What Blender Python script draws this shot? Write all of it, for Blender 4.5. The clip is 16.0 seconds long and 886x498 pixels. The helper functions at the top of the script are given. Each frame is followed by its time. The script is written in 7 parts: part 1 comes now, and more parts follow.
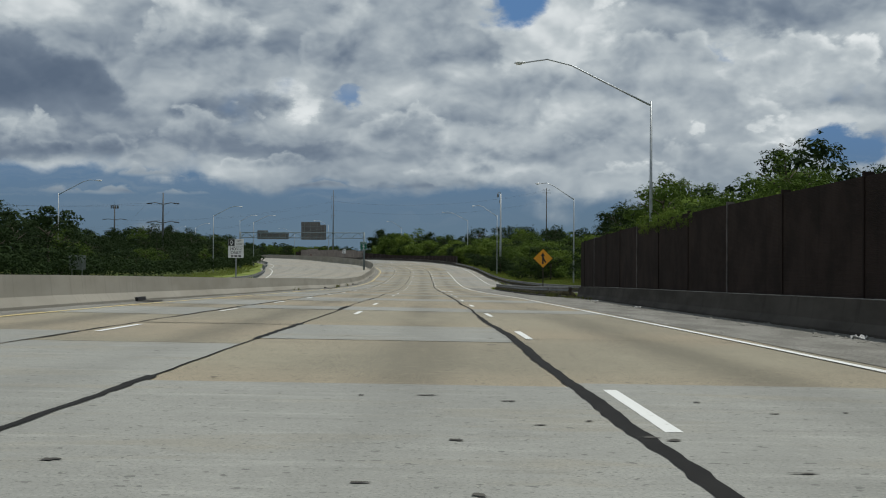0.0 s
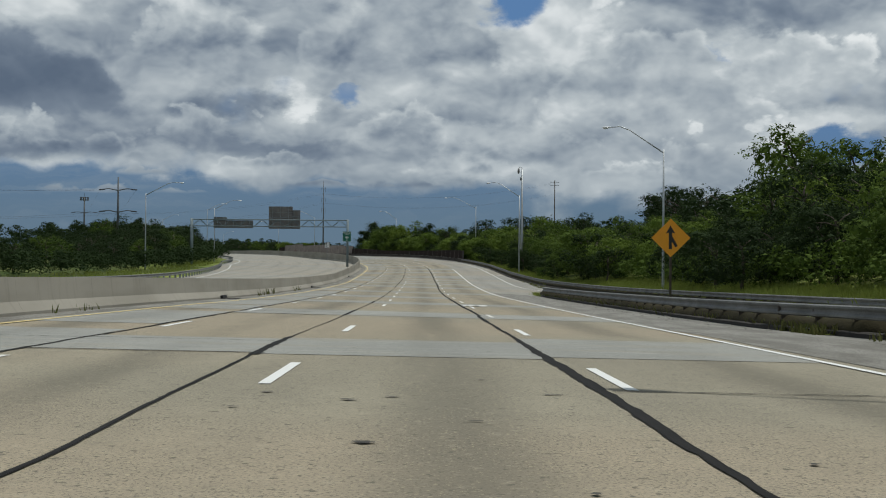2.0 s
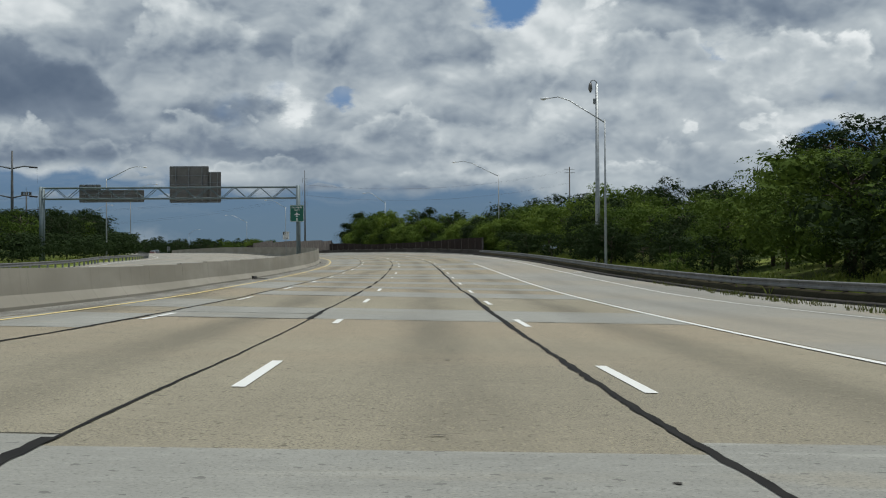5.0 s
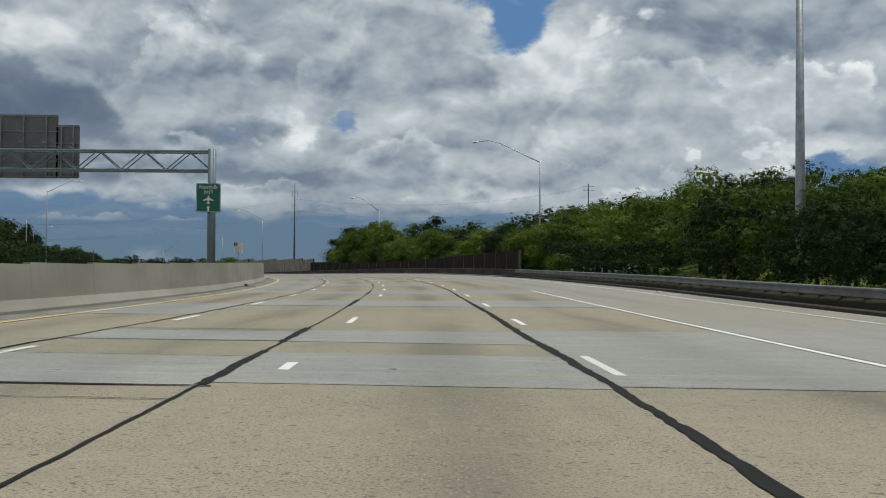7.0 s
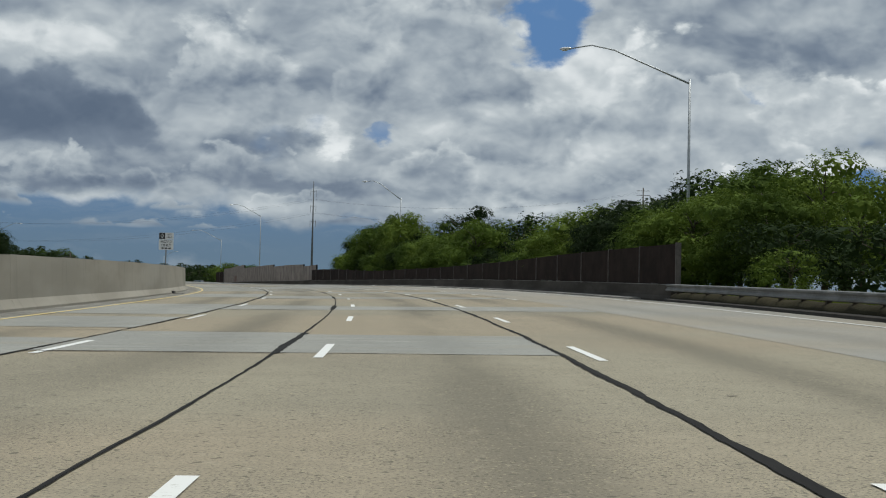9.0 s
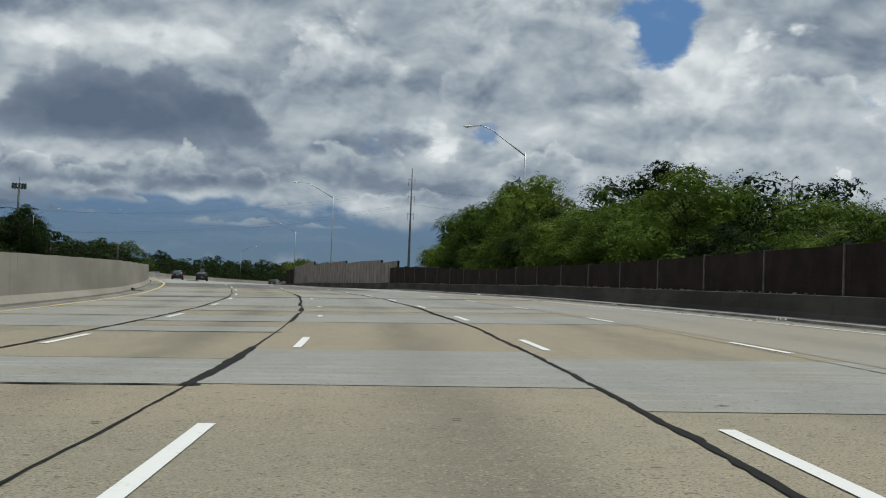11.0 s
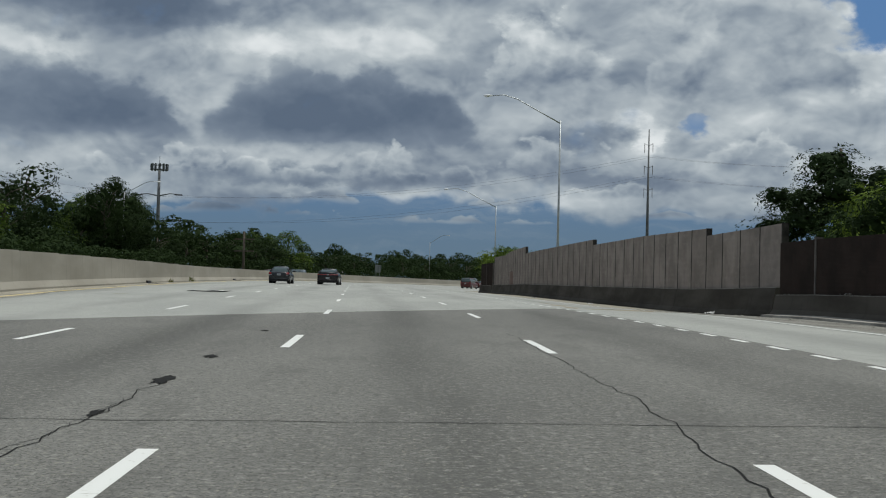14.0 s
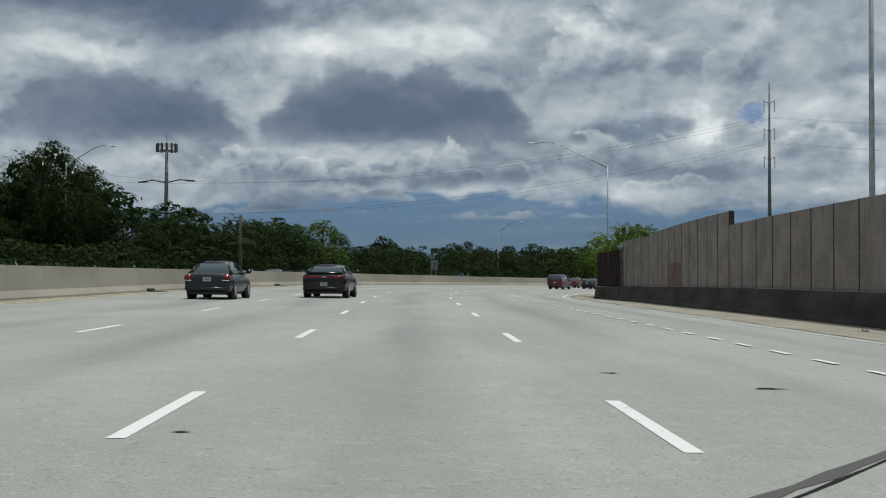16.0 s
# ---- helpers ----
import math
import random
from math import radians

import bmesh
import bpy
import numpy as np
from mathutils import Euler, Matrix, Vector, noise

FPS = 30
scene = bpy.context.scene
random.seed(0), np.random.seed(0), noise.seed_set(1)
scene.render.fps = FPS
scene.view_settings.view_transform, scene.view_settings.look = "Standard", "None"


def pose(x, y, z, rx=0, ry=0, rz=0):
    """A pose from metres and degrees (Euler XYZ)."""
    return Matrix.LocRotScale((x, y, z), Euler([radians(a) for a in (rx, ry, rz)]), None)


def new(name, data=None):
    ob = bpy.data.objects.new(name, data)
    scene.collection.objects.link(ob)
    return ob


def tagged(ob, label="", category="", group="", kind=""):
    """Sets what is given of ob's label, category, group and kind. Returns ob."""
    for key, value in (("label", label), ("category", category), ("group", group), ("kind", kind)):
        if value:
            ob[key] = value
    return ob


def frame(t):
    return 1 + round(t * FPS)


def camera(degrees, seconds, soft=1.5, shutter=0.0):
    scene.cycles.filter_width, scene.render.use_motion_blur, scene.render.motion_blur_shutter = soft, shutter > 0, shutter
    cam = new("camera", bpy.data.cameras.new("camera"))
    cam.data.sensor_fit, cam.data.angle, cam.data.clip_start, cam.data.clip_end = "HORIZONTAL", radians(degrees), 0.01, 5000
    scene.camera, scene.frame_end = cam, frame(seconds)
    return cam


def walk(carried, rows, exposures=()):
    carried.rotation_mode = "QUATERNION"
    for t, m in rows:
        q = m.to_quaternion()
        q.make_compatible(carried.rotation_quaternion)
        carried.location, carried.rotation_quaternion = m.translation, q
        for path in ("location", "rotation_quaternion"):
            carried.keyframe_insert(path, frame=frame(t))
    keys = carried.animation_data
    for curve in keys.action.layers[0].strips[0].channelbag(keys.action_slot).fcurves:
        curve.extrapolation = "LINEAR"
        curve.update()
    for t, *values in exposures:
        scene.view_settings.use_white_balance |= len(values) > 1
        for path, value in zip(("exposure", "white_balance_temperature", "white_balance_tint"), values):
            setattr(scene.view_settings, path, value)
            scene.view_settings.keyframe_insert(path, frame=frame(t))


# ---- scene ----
cam = camera(39.74, 16.0, 1.1)
PATH = [
    (0.0, 1.34, 40.60, 0.83, 0.68, -0.31, -1.02),
    (0.5, 1.35, 54.91, 0.71, 0.45, -0.13, -0.89),
    (1.0, 1.29, 69.50, 0.54, 0.50, -0.34, -0.92),
    (1.5, 1.31, 83.57, 0.33, 0.43, -0.30, -0.96),
    (2.0, 1.24, 97.77, 0.17, 0.64, -0.43, -1.13),
    (2.5, 1.23, 112.14, -0.05, 0.55, -0.19, -1.16),
    (3.0, 1.24, 126.40, -0.24, 0.49, -0.07, -1.27),
    (5.5, 1.28, 198.99, -1.08, 1.00, 0.41, -1.25),
    (6.0, 1.30, 213.59, -1.08, 1.46, 0.18, -1.30),
    (6.5, 1.28, 228.35, -1.04, 1.70, 0.18, -1.23),
    (7.0, 1.28, 242.95, -0.90, 1.92, -0.33, -1.19),
    (7.5, 1.26, 257.52, -0.72, 2.16, -0.54, -1.24),
    (8.0, 1.21, 272.00, -0.49, 2.30, -0.81, -0.94),
    (10.5, -1.35, 345.70, 0.97, 2.47, -1.97, 3.62),
    (11.0, -2.79, 360.07, 1.25, 2.38, -2.26, 5.19),
    (11.5, -4.58, 374.43, 1.52, 2.42, -2.26, 6.99),
    (12.0, -6.89, 388.85, 1.73, 2.34, -2.17, 8.79),
    (12.5, -9.60, 403.27, 1.94, 2.34, -2.34, 10.46),
    (13.0, -12.80, 418.02, 2.14, 1.98, -2.08, 12.13),
    (13.5, -16.51, 432.63, 2.41, 1.99, -1.95, 13.52),
    (14.0, -20.35, 446.79, 2.65, 1.86, -1.49, 14.92),
    (14.5, -24.43, 460.76, 2.81, 2.12, -0.52, 16.08),
    (15.0, -28.81, 474.53, 3.05, 2.41, -0.22, 16.87),
    (15.5, -33.32, 488.12, 3.20, 1.83, -0.60, 17.31),
    (16.0, -37.82, 501.55, 3.35, 1.65, -0.25, 17.64),
]
walk(cam, [(t, pose(x, y, z, 90 + pitch, roll, yaw)) for t, x, y, z, pitch, roll, yaw in PATH],
     ((0.0, -0.09), (1.5, -0.09), (2.5, -0.04), (3.2, 0.0), (11.5, 0.0), (12.5, -0.07), (14.0, -0.05), (15.0, 0.0), (16.0, 0.0)))

# ---- the road's line: distance s along the lane, d metres to its left ----
KNOT = np.arange(-20, 1005, 32.0)
HEAD = [-3.09, -1.91, -0.77, -0.09, -0.32, -0.08, 0.33, -0.21, -0.1, -0.09, 0.72, 3.66, 6.93, 10.89, 14.14, 17.23, 18.91,
        19.06, 19.05, 15.0, 7.0, -1.0, -9.0, -16.0, -21.0, -24.0, -25.0, -25.0, -25.0, -25.0, -25.0, -25.0, -25.0]
GRADE = [0.12, -0.38, -0.88, -1.31, -1.42, -1.56, -1.16, -0.16, 0.92, 1.62, 2.06, 2.14, 1.81, 1.46, 1.34, 1.66, 1.0,
        0.73, 0.77, 0.25, -0.1, -0.1, -0.1, 0.0, 0.04, 0.03, 0.0, 0.0, 0.0, 0.0, 0.0, 0.0, 0.0]
BANK = [-0.72, -0.82, -1.04, -1.45, -1.27, -2.2, -2.12, -2.51, -2.46, -0.65, 0.65, 1.25, 2.19, 2.83, 2.81, 1.03, -0.4,
        -1.02, -1.18, -2.2, -3.4, -4.0, -4.0, -4.0, -4.0, -3.0, -3.0, -3.0, -3.0, -3.0, -3.0, -3.0, -3.0]
S_GRID = np.arange(-20, 1004.1, 1.0)
HD = np.radians(np.interp(S_GRID, KNOT, HEAD))
AX, AY = np.cumsum(-np.sin(HD)), np.cumsum(np.cos(HD))
AZ = np.cumsum(np.interp(S_GRID, KNOT, GRADE) / 100)
AX, AY, AZ = AX - AX[20], AY - AY[20], AZ - AZ[20]
BK = np.interp(S_GRID, KNOT, BANK) / 100


def lin(s, pairs):
    """Linear interpolation in (s, value) pairs."""
    return float(np.interp(s, [q[0] for q in pairs], [q[1] for q in pairs]))


def heading(s):
    return float(np.interp(s, S_GRID, HD))


def fall(s, d):
    """How far the shoulder drops away beside the third wall."""
    return 0.041 * min(max(-5.5 - d, 0), 8.7) * lin(s, [(482, 0), (502, 1), (606, 1), (640, 0)])


def on_road(s, d, h=0.0):
    """World place at s along, d to the left and h above the pavement."""
    a = heading(s)
    x, y, z, b = (float(np.interp(s, S_GRID, q)) for q in (AX, AY, AZ, BK))
    return Vector((x - d * math.cos(a), y - d * math.sin(a), z - min(max(d, -13), 13) * b - fall(s, d) + h))


def rise(s, d):
    """Height of the natural ground over the road's own level."""
    if d < 0:
        if s < 124:
            return 2.3 * min(max((-d - 11.5) / 2, 0), 1)
        if s < 350:
            return min(max((-16 - d) * 0.18, 0), 3)
        return 0.3 * min(max((-d - 14) / 3, 0), 1)
    return min(max((d - 38) * 0.08, 0), 1.5)


def on_ground(s, d, h=0.0):
    return on_road(s, d, h + rise(s, d))


def facing(s, turn=0.0):
    return math.degrees(heading(s)) + turn


# ---- sky, clouds and sun ----
SUN_ELEVATION, SUN_AZIMUTH = 73.7, -65.0      # degrees; azimuth to the left of the first road line
world = bpy.data.worlds.new("sky")
scene.world = world
world.use_nodes = True
wt = world.node_tree
wt.nodes.clear()


def wn(kind, **values):
    n = wt.nodes.new(kind)
    for k, v in values.items():
        n.inputs[k].default_value = v
    return n


def wmath(op, a, b=None, c=None):
    n = wt.nodes.new("ShaderNodeMath")
    n.operation = op
    for i, q in enumerate((a, b, c)):
        if q is None:
            continue
        if isinstance(q, (int, float)):
            n.inputs[i].default_value = q
        else:
            wt.links.new(q, n.inputs[i])
    return n.outputs[0]


def wvec(op, a, b):
    n = wt.nodes.new("ShaderNodeVectorMath")
    n.operation = op
    for i, q in enumerate((a, b)):
        if isinstance(q, tuple):
            n.inputs[i].default_value = q
        else:
            wt.links.new(q, n.inputs[i])
    return n.outputs["Value" if op == "LENGTH" else 0]


def wsmooth(v, lo, hi, a=0.0, b=1.0):
    n = wt.nodes.new("ShaderNodeMapRange")
    n.interpolation_type = "SMOOTHSTEP"
    wt.links.new(v, n.inputs[0])
    for i, q in enumerate((lo, hi, a, b)):
        n.inputs[i + 1].default_value = q
    return n.outputs[0]


def wnoise(vec, scale, detail, rough=0.55, distortion=0.0):
    n = wt.nodes.new("ShaderNodeTexNoise")
    n.inputs["Scale"].default_value, n.inputs["Detail"].default_value = scale, detail
    n.inputs["Roughness"].default_value, n.inputs["Distortion"].default_value = rough, distortion
    wt.links.new(vec, n.inputs["Vector"])
    return n.outputs[0]


def wmix(fac, a, b):
    n = wt.nodes.new("ShaderNodeMix")
    n.data_type = "RGBA"
    wt.links.new(fac, n.inputs[0])
    for i, q in ((6, a), (7, b)):
        if isinstance(q, tuple):
            n.inputs[i].default_value = (*q, 1)
        else:
            wt.links.new(q, n.inputs[i])
    return n.outputs[2]


coord = wt.nodes.new("ShaderNodeTexCoord").outputs["Generated"]
sep = wt.nodes.new("ShaderNodeSeparateXYZ")
wt.links.new(coord, sep.inputs[0])
az = wmath("DEGREES", wmath("ARCTAN2", wmath("MULTIPLY", sep.outputs[0], -1.0), sep.outputs[1]))
el = wmath("DEGREES", wmath("ARCSINE", sep.outputs[2]))
comb = wt.nodes.new("ShaderNodeCombineXYZ")
wt.links.new(az, comb.inputs[0])
wt.links.new(el, comb.inputs[1])
flat = comb.outputs[0]
# ragged outlines: the place looked up is pushed about by noise
push = wt.nodes.new("ShaderNodeTexNoise")
push.inputs["Scale"].default_value, push.inputs["Detail"].default_value, push.inputs["Roughness"].default_value = 0.42, 6.0, 0.62
wt.links.new(wvec("MULTIPLY", flat, (0.6, 1.0, 1.0)), push.inputs["Vector"])
warped = wvec("ADD", flat, wvec("MULTIPLY", wvec("SUBTRACT", push.outputs["Color"], (0.5, 0.5, 0.5)), (5.2, 3.0, 0.0)))


def blobs(vec, rows):
    """Sum of soft patches: azimuth, elevation, half width, half height, weight."""
    total = None
    for a, e, ra, re, w in rows:
        away = wvec("LENGTH", wvec("MULTIPLY", wvec("SUBTRACT", vec, (a, e, 0.0)), (1 / ra, 1 / re, 0.0)), (0.0, 0.0, 0.0))
        v = wsmooth(away, 0.25, 1.15, w, 0.0)
        total = v if total is None else wmath("ADD", total, v)
    return total


GAPS = [(3.4, 7.8, 1.7, 0.7, 0.30), (-4.6, 12.9, 3.2, 2.4, 0.5), (-13.3, 9.4, 1.8, 1.2, 0.24), (-18.8, 8.0, 3.2, 1.0, 0.34),
        (-19.8, 5.6, 3.0, 1.0, 0.34), (6.5, 2.7, 12.0, 1.6, 0.22), (20.0, 3.0, 12.0, 1.7, 0.24), (-6.0, 2.2, 8.0, 1.5, 0.22),
        (17.5, 4.3, 4.0, 0.9, 0.16), (-9.0, 4.4, 3.0, 0.9, 0.14), (30.0, 2.6, 9.0, 1.6, 0.22)]
DARK = [(-15.0, 11.5, 5.0, 1.2, 0.25), (22.0, 5.3, 9.0, 0.6, 0.3), (8.0, 5.3, 7.0, 0.6, 0.3), (14.0, 7.0, 5.0, 0.6, 0.2), (12.0, 10.0, 5.0, 2.0, 0.08),
        (8.3, 7.2, 2.4, 0.9, 0.35), (30.0, 13.2, 9.0, 1.4, 0.5), (-0.8, 8.9, 3.0, 0.8, 0.35), (32.0, 8.2, 5.0, 1.4, 0.35), (24.0, 5.9, 10.0, 0.5, 0.25)]
LIT = [(-3.0, 9.6, 2.6, 1.4, 0.40), (11.7, 12.1, 1.2, 0.7, 0.4), (8.4, 10.6, 1.4, 0.7, 0.4), (5.8, 7.5, 0.9, 0.8, 0.4), (-6.5, 11.2, 3.2, 2.4, 0.50), (-9.5, 8.6, 5.0, 1.9, 0.40), (-15.5, 9.2, 2.6, 1.6, 0.45), (6.0, 7.6, 1.4, 1.2, 0.30),
       (10.5, 11.2, 2.2, 1.2, 0.40), (25.0, 11.2, 3.5, 0.9, 0.35), (18.0, 11.4, 4.0, 0.8, 0.30), (34.5, 10.4, 4.0, 0.9, 0.5), (2.0, 8.0, 6.0, 0.9, 0.30),
       (22.0, 6.1, 8.0, 0.6, 0.28), (-2.0, 6.0, 6.5, 0.9, 0.35), (-3.0, 4.4, 4.0, 0.7, 0.35), (19.5, 4.4, 5.0, 0.6, 0.25),
       (-18.0, 6.6, 4.0, 0.8, 0.35), (3.0, 12.5, 5.0, 1.0, 0.25)]


def billow(vec):
    """Heaped cloud thickness at a place in the sky."""
    return wmath("ADD", wnoise(wvec("MULTIPLY", vec, (0.8, 1.2, 1.0)), 0.17, 7.0, 0.46, 0.3), wmath("MULTIPLY", wnoise(wvec("MULTIPLY", vec, (0.85, 1.1, 1.0)), 0.6, 4.0, 0.42, 0.2), 0.30))


thick = billow(flat)


bend = wt.nodes.new("ShaderNodeTexNoise")
bend.inputs["Scale"].default_value, bend.inputs["Detail"].default_value, bend.inputs["Roughness"].default_value = 0.30, 2.0, 0.45
wt.links.new(flat, bend.inputs["Vector"])


def heaps(vec):
    """Rounded heaps upon heaps: distance from the middle of each."""
    n = wt.nodes.new("ShaderNodeTexVoronoi")
    n.feature = "SMOOTH_F1"
    for key, value in (("Scale", 0.25), ("Detail", 3.4), ("Roughness", 0.50), ("Lacunarity", 2.3), ("Smoothness", 0.35)):
        n.inputs[key].default_value = value
    wt.links.new(wvec("ADD", wvec("MULTIPLY", vec, (0.72, 1.15, 1.0)), wvec("MULTIPLY", bend.outputs["Color"], (1.6, 1.6, 0.0))), n.inputs["Vector"])
    return n.outputs["Distance"]


# heaps are lit on the side towards the sun
relief = wmath("SUBTRACT", heaps(wvec("ADD", flat, (0.25, 0.80, 0.0))), heaps(flat))
soft = wnoise(wvec("MULTIPLY", flat, (0.75, 1.15, 1.0)), 0.13, 5.0, 0.5, 0.3)
cover = wmath("SUBTRACT", wmath("ADD", wmath("MULTIPLY", wmath("SUBTRACT", thick, 0.66), 1.2), 0.66), blobs(warped, GAPS))
low = wsmooth(el, 0.8, 6.2, -0.26, 0.12)
cover = wmath("ADD", cover, low)
mask = wsmooth(cover, 0.34, 0.58)
shade = wmath("ADD", wmath("SUBTRACT", blobs(warped, LIT), wmath("MULTIPLY", blobs(warped, DARK), 0.80)),
              wmath("ADD", wmath("MULTIPLY", wmath("SUBTRACT", soft, 0.5), 0.7), wmath("MULTIPLY", relief, 0.75)))
tone = wsmooth(shade, -0.95, 0.95)
# single heaped clouds with a flat base: azimuth, base, half width, height, tone of the body and of the lit rim
HIGH_CLOUDS = [(34.0, 12.0, 9.0, 8.0, 0.06, 0.46), (10.0, 9.2, 4.5, 3.8, 0.54, 0.92), (0.5, 8.4, 6.0, 8.0, 0.55, 0.88), (-10.8, 5.8, 6.5, 7.2, 0.66, 1.0),
               (-17.5, 8.6, 4.0, 3.0, 0.60, 0.96), (32.4, 6.7, 6.6, 4.6, 0.14, 0.80), (19.9, 6.9, 7.4, 5.3, 0.09, 0.84), (1.0, 5.6, 3.6, 2.7, 0.46, 0.94),
               (9.0, 5.8, 5.0, 2.2, 0.50, 0.84), (-6.0, 5.5, 4.0, 1.8, 0.46, 0.86), (-14.0, 5.4, 4.0, 1.7, 0.52, 0.88), (28.0, 5.0, 7.0, 1.8, 0.36, 0.78)]
LOW_CLOUDS = [(17.0, 4.9, 6.5, 1.8, 0.36, 0.74), (-2.0, 4.2, 3.4, 1.2, 0.50, 0.90), (6.0, 4.5, 3.8, 1.1, 0.38, 0.68), (21.5, 3.9, 4.8, 1.0, 0.44, 0.66),
              (-9.5, 4.3, 3.2, 1.3, 0.50, 0.86), (12.0, 4.0, 3.0, 0.7, 0.36, 0.56), (24.5, 3.3, 6.0, 0.9, 0.30, 0.46),
              (3.0, 3.5, 5.0, 0.8, 0.34, 0.50), (14.5, 3.2, 5.0, 0.7, 0.28, 0.42), (-12.5, 3.4, 5.0, 0.9, 0.38, 0.55)]
lumps = wt.nodes.new("ShaderNodeTexVoronoi")
lumps.feature = "SMOOTH_F1"
lumps.inputs["Scale"].default_value, lumps.inputs["Detail"].default_value, lumps.inputs["Roughness"].default_value = 0.58, 3.0, 0.46
lumps.inputs["Smoothness"].default_value, lumps.inputs["Lacunarity"].default_value = 0.35, 2.3
wt.links.new(wvec("ADD", wvec("MULTIPLY", flat, (0.75, 1.0, 1.0)), wvec("MULTIPLY", push.outputs["Color"], (1.3, 1.3, 0.0))), lumps.inputs["Vector"])
puff = wmath("SUBTRACT", 0.42, lumps.outputs["Distance"])
sag = wmath("MULTIPLY", wmath("SUBTRACT", soft, 0.5), 1.2)
for a_, b_, ra, high, body, rim in HIGH_CLOUDS + LOW_CLOUDS:
    u = wmath("DIVIDE", wmath("SUBTRACT", az, a_), ra)
    v = wmath("DIVIDE", wmath("SUBTRACT", wmath("ADD", el, sag), b_), high)
    g = wmath("SUBTRACT", wmath("SUBTRACT", 1.12, wmath("POWER", wmath("ABSOLUTE", u), 3.0)), v)
    g = wmath("ADD", g, wmath("MULTIPLY", puff, min(1.5, 1.6 / high + 0.42) * (0.55 if body < 0.25 else 1.0)))
    g = wmath("ADD", g, wmath("MULTIPLY", wmath("SUBTRACT", thick, 0.66), min(1.4, 1.5 / high + 0.3) * (0.6 if body < 0.25 else 1.0)))
    m = wmath("MULTIPLY", wsmooth(g, 0.0, 0.55 if body < 0.25 else 0.30), wsmooth(v, -0.20, 0.16))
    lit = wsmooth(g, 0.0, min(0.7, (2.0 if body < 0.25 else 3.2) / high), 1.0, 0.0)
    own = wmath("ADD", wmath("MULTIPLY", lit, rim - body), wmath("ADD", wmath("MULTIPLY", relief, 0.22 if body < 0.25 else 0.55), body))
    own = wmath("ADD", own, wmath("MULTIPLY", puff, 0.12 if body < 0.25 else 0.26))
    own = wmath("ADD", own, wmath("ADD", wmath("MULTIPLY", wmath("SUBTRACT", soft, 0.5), 0.7), wmath("MULTIPLY", wsmooth(v, 0.0, 1.0), 0.16)))
    own = wmath("ADD", own, wmath("MULTIPLY", wmath("SUBTRACT", thick, 0.66), 0.3))
    tone = wmath("ADD", tone, wmath("MULTIPLY", m, wmath("SUBTRACT", own, tone)))
    mask = wmath("MAXIMUM", mask, m)
ramp = wt.nodes.new("ShaderNodeValToRGB")
wt.links.new(tone, ramp.inputs[0])
ramp.color_ramp.elements[0].position, ramp.color_ramp.elements[0].color = 0.0, (0.108, 0.148, 0.210, 1)
ramp.color_ramp.elements[1].position, ramp.color_ramp.elements[1].color = 1.0, (0.80, 0.84, 0.85, 1)
for place, colour in ((0.25, (0.182, 0.230, 0.295, 1)), (0.48, (0.325, 0.38, 0.43, 1)), (0.74, (0.50, 0.555, 0.585, 1))):
    e = ramp.color_ramp.elements.new(place)
    e.color = colour
air = wt.nodes.new("ShaderNodeTexSky")
air.sky_type, air.sun_disc = "NISHITA", False
air.sun_elevation, air.sun_rotation = radians(SUN_ELEVATION), radians(-SUN_AZIMUTH)
air.air_density, air.dust_density = 1.4, 0.6
blue = wmix(wsmooth(el, 0.0, 9.0), (0.095, 0.165, 0.24), (0.095, 0.205, 0.41))
blend = wt.nodes.new("ShaderNodeMix")
blend.data_type, blend.blend_type = "RGBA", "ADD"
blend.inputs[0].default_value = 0.003
wt.links.new(blue, blend.inputs[6])
wt.links.new(air.outputs[0], blend.inputs[7])
back = wn("ShaderNodeBackground", Strength=1.0)
# haze: low clouds lose their contrast towards the horizon, and thin streaks lie across the blue
streak = wnoise(wvec("MULTIPLY", warped, (0.10, 0.95, 1.0)), 1.0, 6.0, 0.6)
thin = wmath("MULTIPLY", wsmooth(streak, 0.46, 0.70, 0.0, 0.26), wmath("MULTIPLY", wsmooth(el, 1.0, 2.6), wsmooth(el, 4.5, 7.0, 1.0, 0.0)))
veiled = wmix(thin, wmix(mask, blend.outputs[2], ramp.outputs[0]), (0.30, 0.36, 0.41))
veiled = wmix(wsmooth(el, 0.0, 5.5, 0.62, 0.0), veiled, (0.135, 0.205, 0.275))
wt.links.new(veiled, back.inputs[0])
wt.links.new(back.outputs[0], wt.nodes.new("ShaderNodeOutputWorld").inputs[0])
sun = new("sun", bpy.data.lights.new("sun", "SUN"))
sun.data.energy, sun.data.angle, sun.data.color = 3.0, radians(0.6), (0.985, 0.965, 0.91)
sun.matrix_world = pose(0, 0, 60, 90 - SUN_ELEVATION, 0, 180 + SUN_AZIMUTH)
scene.view_settings.exposure = 0.0


